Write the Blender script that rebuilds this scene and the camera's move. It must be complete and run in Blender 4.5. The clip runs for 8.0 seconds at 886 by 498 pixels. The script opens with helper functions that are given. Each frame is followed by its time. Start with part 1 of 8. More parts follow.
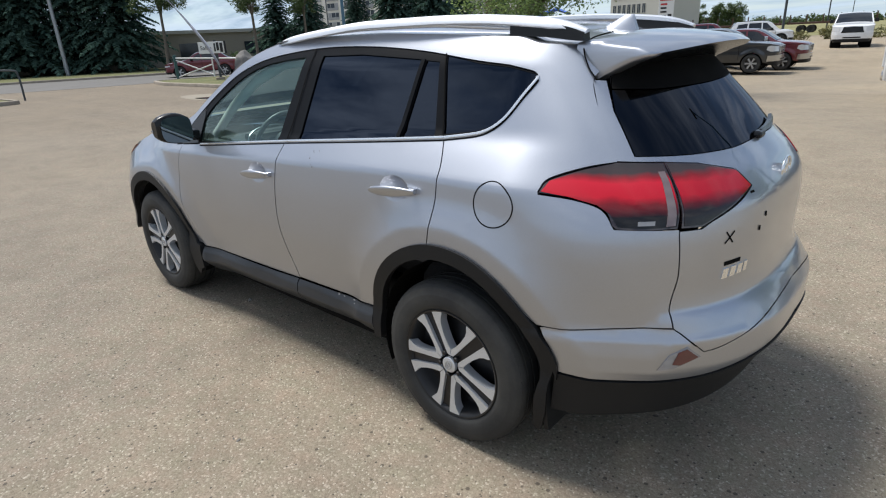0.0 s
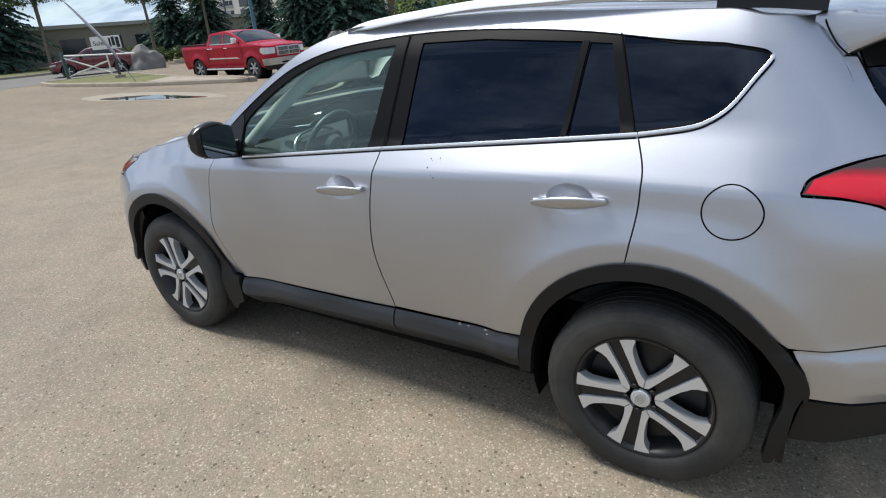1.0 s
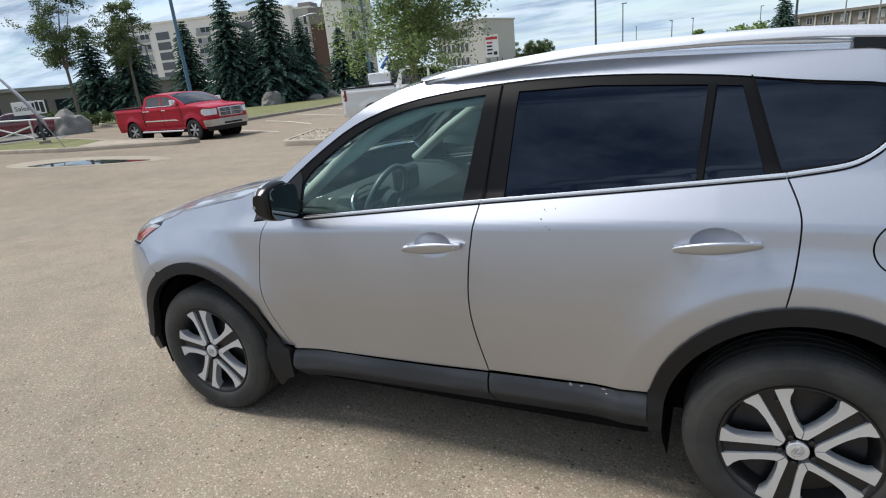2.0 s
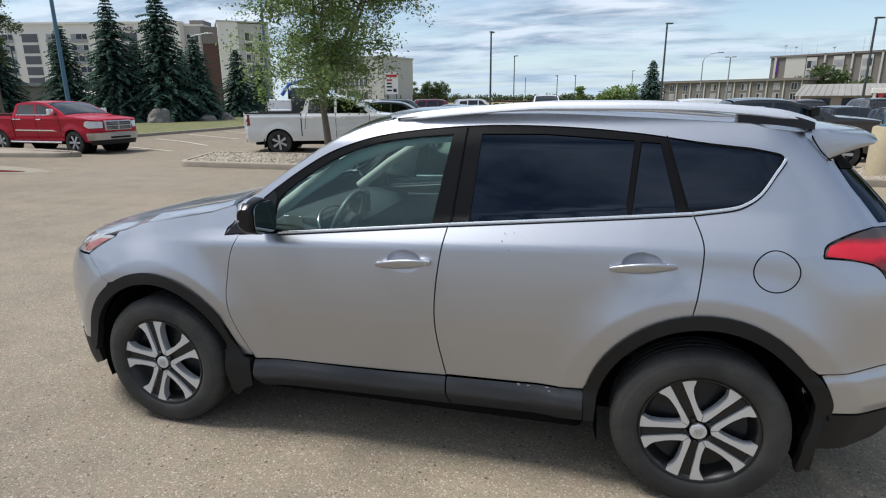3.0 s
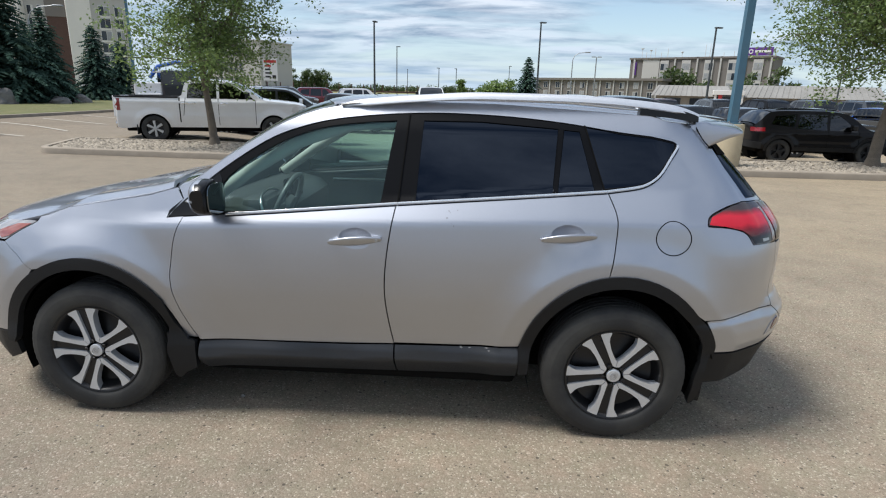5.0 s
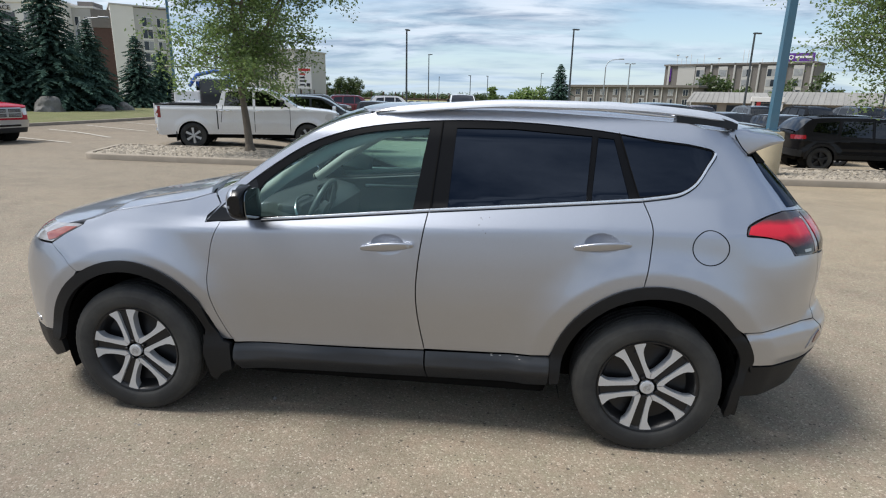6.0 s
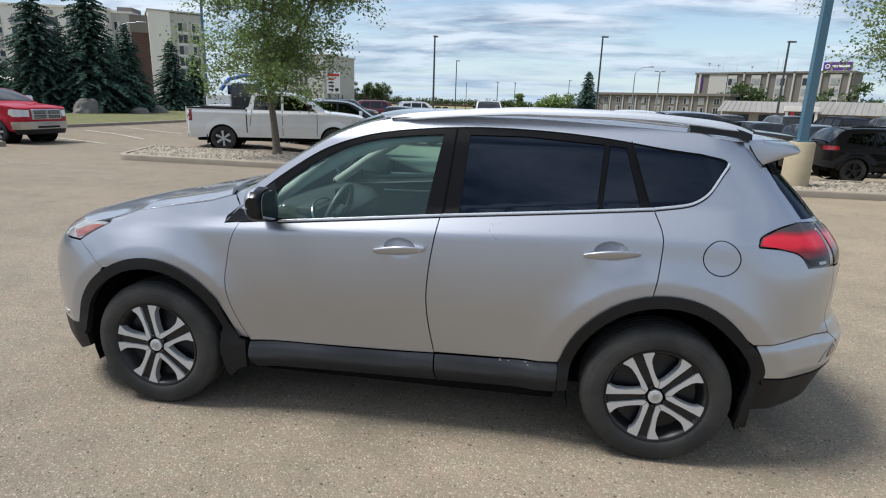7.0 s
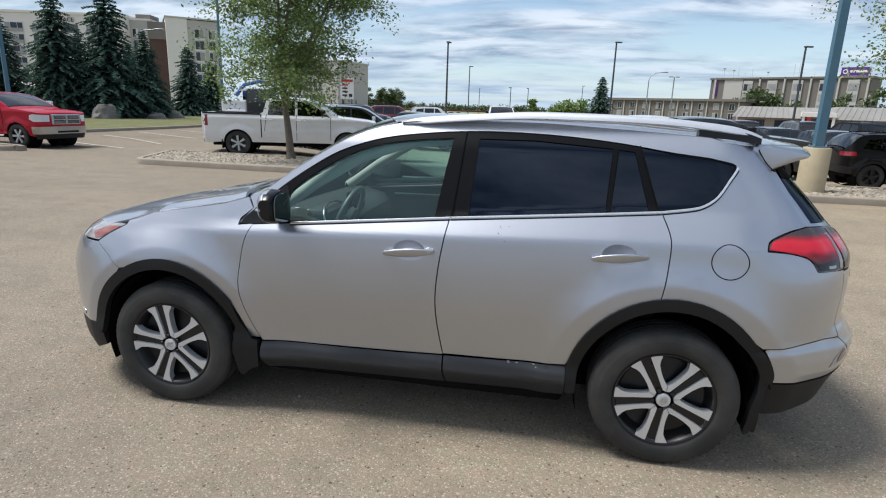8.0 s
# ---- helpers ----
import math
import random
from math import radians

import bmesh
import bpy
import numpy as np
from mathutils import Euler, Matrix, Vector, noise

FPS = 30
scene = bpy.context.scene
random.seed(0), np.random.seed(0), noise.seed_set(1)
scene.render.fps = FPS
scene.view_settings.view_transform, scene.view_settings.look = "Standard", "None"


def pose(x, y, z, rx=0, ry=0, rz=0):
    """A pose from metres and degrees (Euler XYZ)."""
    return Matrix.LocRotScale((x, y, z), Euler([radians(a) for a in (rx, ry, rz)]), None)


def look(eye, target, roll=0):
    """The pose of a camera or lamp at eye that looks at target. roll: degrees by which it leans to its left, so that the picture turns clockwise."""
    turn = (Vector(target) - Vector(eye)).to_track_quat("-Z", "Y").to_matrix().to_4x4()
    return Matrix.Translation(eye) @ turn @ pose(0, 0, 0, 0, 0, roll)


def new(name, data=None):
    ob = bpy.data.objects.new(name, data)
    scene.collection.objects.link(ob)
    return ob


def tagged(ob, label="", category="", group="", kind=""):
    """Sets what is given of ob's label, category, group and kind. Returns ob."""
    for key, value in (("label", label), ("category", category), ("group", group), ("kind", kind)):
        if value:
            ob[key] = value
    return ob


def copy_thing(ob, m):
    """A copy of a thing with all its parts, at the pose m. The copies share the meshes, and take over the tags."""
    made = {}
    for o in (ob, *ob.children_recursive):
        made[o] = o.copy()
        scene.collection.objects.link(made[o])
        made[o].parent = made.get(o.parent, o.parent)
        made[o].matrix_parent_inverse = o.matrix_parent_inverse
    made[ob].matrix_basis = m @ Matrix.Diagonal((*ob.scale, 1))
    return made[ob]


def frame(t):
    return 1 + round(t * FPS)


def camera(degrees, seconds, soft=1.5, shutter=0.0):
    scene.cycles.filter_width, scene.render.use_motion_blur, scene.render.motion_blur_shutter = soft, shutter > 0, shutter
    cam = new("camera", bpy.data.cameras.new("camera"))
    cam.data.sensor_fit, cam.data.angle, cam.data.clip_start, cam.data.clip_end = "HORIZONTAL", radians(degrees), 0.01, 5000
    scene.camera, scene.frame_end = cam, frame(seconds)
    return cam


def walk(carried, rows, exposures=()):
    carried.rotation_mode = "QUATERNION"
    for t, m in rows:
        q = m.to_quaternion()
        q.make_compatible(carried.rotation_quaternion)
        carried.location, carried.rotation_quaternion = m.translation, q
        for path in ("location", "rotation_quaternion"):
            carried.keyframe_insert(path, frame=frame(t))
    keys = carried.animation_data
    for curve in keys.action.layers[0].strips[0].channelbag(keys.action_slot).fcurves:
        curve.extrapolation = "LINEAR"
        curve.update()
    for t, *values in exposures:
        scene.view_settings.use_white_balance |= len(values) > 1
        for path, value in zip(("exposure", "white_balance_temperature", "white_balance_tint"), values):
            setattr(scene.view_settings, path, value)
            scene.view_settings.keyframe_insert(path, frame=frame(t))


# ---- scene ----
cam = camera(76.0, 8.0, soft=1.15)
PATH = [
    (0, (2.684, -2.366, 1.61), (1.421, -0.98, 0.912), -2.8),
    (0.5, (2.176, -2.509, 1.642), (1.036, -1.045, 0.896), -4.1),
    (1, (1.694, -2.585, 1.651), (0.665, -1.048, 0.89), -4.8),
    (1.5, (1.308, -2.596, 1.671), (0.423, -0.982, 0.89), -6.0),
    (1.7, (1.176, -2.64, 1.661), (0.304, -0.989, 0.946), -6.3),
    (2.8, (0.886, -3.118, 1.706), (0.25, -1.289, 1.206), -1.5),
    (3, (0.845, -3.179, 1.709), (0.345, -1.312, 1.197), -0.4),
    (3.5, (0.637, -3.334, 1.695), (0.394, -1.426, 1.148), 0.9),
    (4, (0.578, -3.407, 1.701), (0.454, -1.492, 1.139), 1.3),
    (4.5, (0.605, -3.466, 1.701), (0.525, -1.545, 1.149), 1.5),
    (6, (0.591, -3.473, 1.701), (0.386, -1.552, 1.183), 1.3),
    (6.5, (0.605, -3.48, 1.701), (0.353, -1.563, 1.192), 1.5),
    (7, (0.66, -3.507, 1.709), (0.37, -1.593, 1.208), 1.9),
    (7.5, (0.673, -3.52, 1.709), (0.353, -1.607, 1.217), 2.0),
    (8, (0.681, -3.538, 1.704), (0.347, -1.626, 1.219), 1.9),
]
EXPOSURE = [(0.0, 0.49), (0.5, 0.53), (1.0, 0.61), (1.5, 0.66), (3.0, 0.49), (8.0, 0.49)]     # seconds, stops
walk(cam, [(t, look(eye, target, roll)) for t, eye, target, roll in PATH], EXPOSURE)

# ---- sky, sun, exposure ----
SUN_AZ, SUN_EL = 187.0, 62.0          # degrees: bearing from +x towards +y, height over the horizon
world = bpy.data.worlds.new("sky")
scene.world = world
world.use_nodes = True
wn, wl = world.node_tree.nodes, world.node_tree.links
wn.clear()


def wnode(kind, **inputs):
    n = wn.new(kind)
    for key, value in inputs.items():
        n.inputs[key].default_value = value
    return n


sky = wnode("ShaderNodeTexSky")
sky.sky_type = "NISHITA"
sky.sun_disc = False
sky.sun_elevation = radians(SUN_EL)
sky.sun_rotation = radians(90 - SUN_AZ)
sky.air_density, sky.dust_density, sky.ozone_density = 1.0, 0.1, 1.0
coord = wnode("ShaderNodeTexCoord")
split = wnode("ShaderNodeSeparateXYZ")
wl.new(coord.outputs["Generated"], split.inputs[0])
# a flat cloud layer seen in perspective: direction / (height + a little)
lift = wnode("ShaderNodeMath"); lift.operation = "ADD"; lift.inputs[1].default_value = 0.14
wl.new(split.outputs[2], lift.inputs[0])
plane = []
for axis in (0, 1):
    d = wnode("ShaderNodeMath"); d.operation = "DIVIDE"
    wl.new(split.outputs[axis], d.inputs[0]); wl.new(lift.outputs[0], d.inputs[1])
    plane.append(d)
flat = wnode("ShaderNodeCombineXYZ")
wl.new(plane[0].outputs[0], flat.inputs[0]); wl.new(plane[1].outputs[0], flat.inputs[1])
stretch = wnode("ShaderNodeMapping")
stretch.inputs["Scale"].default_value = (0.62, 1.25, 1.0)
stretch.inputs["Rotation"].default_value = (0, 0, radians(9))
wl.new(flat.outputs[0], stretch.inputs[0])
cloud = wnode("ShaderNodeTexNoise", Scale=1.15, Detail=9.0, Roughness=0.56, Distortion=0.55)
wl.new(stretch.outputs[0], cloud.inputs["Vector"])
cover = wnode("ShaderNodeMapRange")
cover.inputs["From Min"].default_value, cover.inputs["From Max"].default_value = 0.315, 0.560
# the cloud bank is thicker towards the sun, thinner away from it
bank = wnode("ShaderNodeVectorMath"); bank.operation = "DOT_PRODUCT"
bank.inputs[1].default_value = (-0.07, -0.06, 0.06)
wl.new(coord.outputs["Generated"], bank.inputs[0])
thick = wnode("ShaderNodeMath"); thick.operation = "ADD"
wl.new(cloud.outputs[0], thick.inputs[0]); wl.new(bank.outputs["Value"], thick.inputs[1])
wl.new(thick.outputs[0], cover.inputs[0])
shade = wnode("ShaderNodeTexNoise", Scale=2.3, Detail=7.0, Roughness=0.6, Distortion=0.3)
wl.new(stretch.outputs[0], shade.inputs["Vector"])
tone = wnode("ShaderNodeValToRGB")
tone.color_ramp.elements[0].position, tone.color_ramp.elements[0].color = 0.40, (1.45, 2.05, 3.1, 1)
tone.color_ramp.elements[1].position, tone.color_ramp.elements[1].color = 0.60, (6.0, 6.5, 7.3, 1)
wl.new(shade.outputs[0], tone.inputs[0])
# bright aureole of the veiled sun in the cloud
aim = wnode("ShaderNodeVectorMath"); aim.operation = "DOT_PRODUCT"
aim.inputs[1].default_value = (math.cos(radians(SUN_AZ)) * math.cos(radians(SUN_EL)), math.sin(radians(SUN_AZ)) * math.cos(radians(SUN_EL)), math.sin(radians(SUN_EL)))
wl.new(coord.outputs["Generated"], aim.inputs[0])
glow = wnode("ShaderNodeMapRange"); glow.interpolation_type = "SMOOTHSTEP"
glow.inputs["From Min"].default_value, glow.inputs["From Max"].default_value = 0.45, 1.0
glow.inputs["To Min"].default_value, glow.inputs["To Max"].default_value = 1.0, 1.10
wl.new(aim.outputs["Value"], glow.inputs[0])
lit = wnode("ShaderNodeVectorMath"); lit.operation = "SCALE"
wl.new(tone.outputs[0], lit.inputs[0]); wl.new(glow.outputs[0], lit.inputs["Scale"])
blend = wnode("ShaderNodeMix"); blend.data_type = "RGBA"
wl.new(cover.outputs[0], blend.inputs[0]); wl.new(sky.outputs[0], blend.inputs[6]); wl.new(lit.outputs[0], blend.inputs[7])
# pale haze close to the horizon
low = wnode("ShaderNodeMapRange")
low.inputs["From Min"].default_value, low.inputs["From Max"].default_value = 0.0, 0.16
low.inputs["To Min"].default_value, low.inputs["To Max"].default_value = 0.8, 0.0
wl.new(split.outputs[2], low.inputs[0])
haze = wnode("ShaderNodeMix"); haze.data_type = "RGBA"
haze.inputs[7].default_value = (3.7, 4.9, 6.1, 1)
wl.new(low.outputs[0], haze.inputs[0]); wl.new(blend.outputs[2], haze.inputs[6])
bg = wnode("ShaderNodeBackground", Strength=0.101)
wl.new(haze.outputs[2], bg.inputs[0])
wo = wnode("ShaderNodeOutputWorld")
wl.new(bg.outputs[0], wo.inputs[0])

sun = new("sun", bpy.data.lights.new("sun", "SUN"))
sun.data.energy, sun.data.angle, sun.data.color = 3.3, radians(20.0), (1.0, 0.965, 0.92)
az, el = radians(SUN_AZ), radians(SUN_EL)
sun.matrix_world = look((0, 0, 30), (-math.cos(az) * math.cos(el), -math.sin(az) * math.cos(el), 30 - math.sin(el)))

# ---- materials ----
def nodes_of(name):
    m = bpy.data.materials.new(name)
    m.use_nodes = True
    nt = m.node_tree
    return m, nt.nodes, nt.links, nt.nodes["Principled BSDF"]


def surface(name, color, rough=0.5, metal=0.0, vary=0.12, scale=6.0, fine=90.0, bump=0.0, coat=0.0, ior=1.5, dirt_tone=None, dirt_amount=0.4, rvary=0.0, obj_vary=0.0, island_vary=0.0):
    """A surface with colour variation at two scales, an optional coat, fine relief and stains."""
    m, n, l, b = nodes_of(name)
    b.inputs["Roughness"].default_value, b.inputs["Metallic"].default_value = rough, metal
    b.inputs["Coat Weight"].default_value, b.inputs["Coat Roughness"].default_value, b.inputs["IOR"].default_value = coat, 0.04, ior
    tc = n.new("ShaderNodeTexCoord")
    n1 = n.new("ShaderNodeTexNoise"); n1.inputs["Scale"].default_value = scale; n1.inputs["Detail"].default_value = 5
    n2 = n.new("ShaderNodeTexNoise"); n2.inputs["Scale"].default_value = fine; n2.inputs["Detail"].default_value = 3
    for q in (n1, n2):
        l.new(tc.outputs["Object"], q.inputs["Vector"])
    mix = n.new("ShaderNodeMath"); mix.operation = "ADD"
    l.new(n1.outputs[0], mix.inputs[0]); l.new(n2.outputs[0], mix.inputs[1])
    src = mix.outputs[0]
    for amount, kind, out in ((obj_vary, "ShaderNodeObjectInfo", "Random"), (island_vary, "ShaderNodeNewGeometry", "Random Per Island")):
        if amount:
            rnd = n.new(kind)
            sc = n.new("ShaderNodeMath"); sc.operation = "MULTIPLY_ADD"
            sc.inputs[1].default_value = amount; sc.inputs[2].default_value = -amount / 2
            l.new(rnd.outputs[out], sc.inputs[0])
            ad = n.new("ShaderNodeMath"); ad.operation = "ADD"
            l.new(src, ad.inputs[0]); l.new(sc.outputs[0], ad.inputs[1]); src = ad.outputs[0]
    mr = n.new("ShaderNodeMapRange")
    mr.inputs["From Min"].default_value, mr.inputs["From Max"].default_value = 0.6, 1.4
    mr.inputs["To Min"].default_value, mr.inputs["To Max"].default_value = 1 - vary, 1 + vary
    mr.clamp = False
    l.new(src, mr.inputs[0])
    col = n.new("ShaderNodeVectorMath"); col.operation = "SCALE"
    col.inputs[0].default_value = color
    l.new(mr.outputs[0], col.inputs["Scale"])
    out = col.outputs[0]
    if dirt_tone:
        dn = n.new("ShaderNodeTexNoise"); dn.inputs["Scale"].default_value = scale * 0.6; dn.inputs["Detail"].default_value = 8; dn.inputs["Roughness"].default_value = 0.65
        l.new(tc.outputs["Object"], dn.inputs["Vector"])
        dr = n.new("ShaderNodeMapRange"); dr.inputs["From Min"].default_value, dr.inputs["From Max"].default_value = 0.45, 0.75
        dr.inputs["To Max"].default_value = dirt_amount
        l.new(dn.outputs[0], dr.inputs[0])
        dm = n.new("ShaderNodeMix"); dm.data_type = "RGBA"
        l.new(dr.outputs[0], dm.inputs[0]); l.new(out, dm.inputs[6]); dm.inputs[7].default_value = (*dirt_tone, 1)
        out = dm.outputs[2]
    l.new(out, b.inputs["Base Color"])
    if rvary:
        rr = n.new("ShaderNodeMapRange"); rr.inputs["From Min"].default_value, rr.inputs["From Max"].default_value = 0.3, 0.7
        rr.inputs["To Min"].default_value, rr.inputs["To Max"].default_value = max(rough - rvary, 0.02), rough + rvary
        l.new(n1.outputs[0], rr.inputs[0]); l.new(rr.outputs[0], b.inputs["Roughness"])
    if bump:
        bp = n.new("ShaderNodeBump"); bp.inputs["Strength"].default_value = 1.0; bp.inputs["Distance"].default_value = bump
        l.new(n2.outputs[0], bp.inputs["Height"]); l.new(bp.outputs[0], b.inputs["Normal"])
    return m


def pane(name, tint, gloss=(1.0, 1.0, 1.0), veil=0.0):
    """A thin pane of glass: tinted see-through, with Fresnel gloss."""
    m = bpy.data.materials.new(name)
    m.use_nodes = True
    n, l = m.node_tree.nodes, m.node_tree.links
    n.clear()
    tr = n.new("ShaderNodeBsdfTransparent"); tr.inputs[0].default_value = (*tint, 1)
    gl = n.new("ShaderNodeBsdfGlossy"); gl.inputs["Roughness"].default_value = 0.015; gl.inputs[0].default_value = (*gloss, 1)
    fr = n.new("ShaderNodeFresnel"); fr.inputs[0].default_value = 1.78   # both faces of the pane
    mx = n.new("ShaderNodeMixShader"); o = n.new("ShaderNodeOutputMaterial")
    l.new(fr.outputs[0], mx.inputs[0]); l.new(tr.outputs[0], mx.inputs[1]); l.new(gl.outputs[0], mx.inputs[2]); 
    out = mx.outputs[0]
    if veil:   # teal veil: the sky's reflection put in as an uneven diffuse colour
        df = n.new("ShaderNodeBsdfDiffuse"); df.inputs[0].default_value = (.38, .62, .56, 1)
        tc = n.new("ShaderNodeTexCoord"); ns = n.new("ShaderNodeTexNoise"); ns.inputs["Scale"].default_value = 5; ns.inputs["Detail"].default_value = 6
        l.new(tc.outputs["Object"], ns.inputs["Vector"])
        mr = n.new("ShaderNodeMapRange"); mr.inputs["From Min"].default_value, mr.inputs["From Max"].default_value = 0.3, 0.7
        mr.inputs["To Min"].default_value, mr.inputs["To Max"].default_value = veil * 0.7, veil * 1.3
        l.new(ns.outputs[0], mr.inputs[0])
        m2 = n.new("ShaderNodeMixShader")
        l.new(mr.outputs[0], m2.inputs[0]); l.new(out, m2.inputs[1]); l.new(df.outputs[0], m2.inputs[2]); out = m2.outputs[0]
    l.new(out, o.inputs[0])
    return m


def paint(name, color, metal=0.0, rough=0.35, flake=0.10, dust=0.012, spec=0.5, coat=1.0):
    """Car paint: a base with fine flake under a clear coat, with a little road dust."""
    m, n, l, b = nodes_of(name)
    b.inputs["Metallic"].default_value, b.inputs["Roughness"].default_value = metal, rough
    b.inputs["Coat Weight"].default_value, b.inputs["Coat Roughness"].default_value, b.inputs["Coat IOR"].default_value = coat, 0.045, 1.5
    b.inputs["Specular IOR Level"].default_value = spec
    tc = n.new("ShaderNodeTexCoord")
    vo = n.new("ShaderNodeTexVoronoi"); vo.inputs["Scale"].default_value = 900
    l.new(tc.outputs["Object"], vo.inputs["Vector"])
    ns = n.new("ShaderNodeTexNoise"); ns.inputs["Scale"].default_value = 2.2; ns.inputs["Detail"].default_value = 6
    l.new(tc.outputs["Object"], ns.inputs["Vector"])
    bw = n.new("ShaderNodeSeparateColor"); l.new(vo.outputs["Color"], bw.inputs[0])
    mr = n.new("ShaderNodeMapRange"); mr.inputs["To Min"].default_value, mr.inputs["To Max"].default_value = 1 - flake, 1 + flake
    l.new(bw.outputs[0], mr.inputs[0])
    col = n.new("ShaderNodeVectorMath"); col.operation = "SCALE"; col.inputs[0].default_value = color
    l.new(mr.outputs[0], col.inputs["Scale"])
    dr = n.new("ShaderNodeMapRange"); dr.inputs["From Min"].default_value, dr.inputs["From Max"].default_value = 0.45, 0.8; dr.inputs["To Max"].default_value = dust
    l.new(ns.outputs[0], dr.inputs[0])
    dm = n.new("ShaderNodeMix"); dm.data_type = "RGBA"; dm.inputs[7].default_value = (0.30, 0.26, 0.20, 1)
    l.new(dr.outputs[0], dm.inputs[0]); l.new(col.outputs[0], dm.inputs[6]); l.new(dm.outputs[2], b.inputs["Base Color"])
    r2 = n.new("ShaderNodeMapRange"); r2.inputs["From Min"].default_value, r2.inputs["From Max"].default_value = 0.35, 0.75
    r2.inputs["To Min"].default_value, r2.inputs["To Max"].default_value = 0.03, 0.10
    l.new(ns.outputs[0], r2.inputs[0]); l.new(r2.outputs[0], b.inputs["Coat Roughness"])
    return m


def lens(name, color, rough=0.06, trans=0.35):
    """A coloured lamp lens over a ribbed reflector."""
    m, n, l, b = nodes_of(name)
    b.inputs["Base Color"].default_value = (*color, 1)
    b.inputs["Roughness"].default_value, b.inputs["IOR"].default_value = rough, 1.5
    b.inputs["Coat Weight"].default_value = 1.0
    tc = n.new("ShaderNodeTexCoord"); wv = n.new("ShaderNodeTexWave"); wv.inputs["Scale"].default_value = 9; wv.bands_direction = "Z"
    l.new(tc.outputs["Object"], wv.inputs["Vector"])
    mr = n.new("ShaderNodeMapRange"); mr.inputs["To Min"].default_value, mr.inputs["To Max"].default_value = 0.92, 1.06
    l.new(wv.outputs[1], mr.inputs[0])
    col = n.new("ShaderNodeVectorMath"); col.operation = "SCALE"; col.inputs[0].default_value = color
    l.new(mr.outputs[0], col.inputs["Scale"]); l.new(col.outputs[0], b.inputs["Base Color"])
    return m


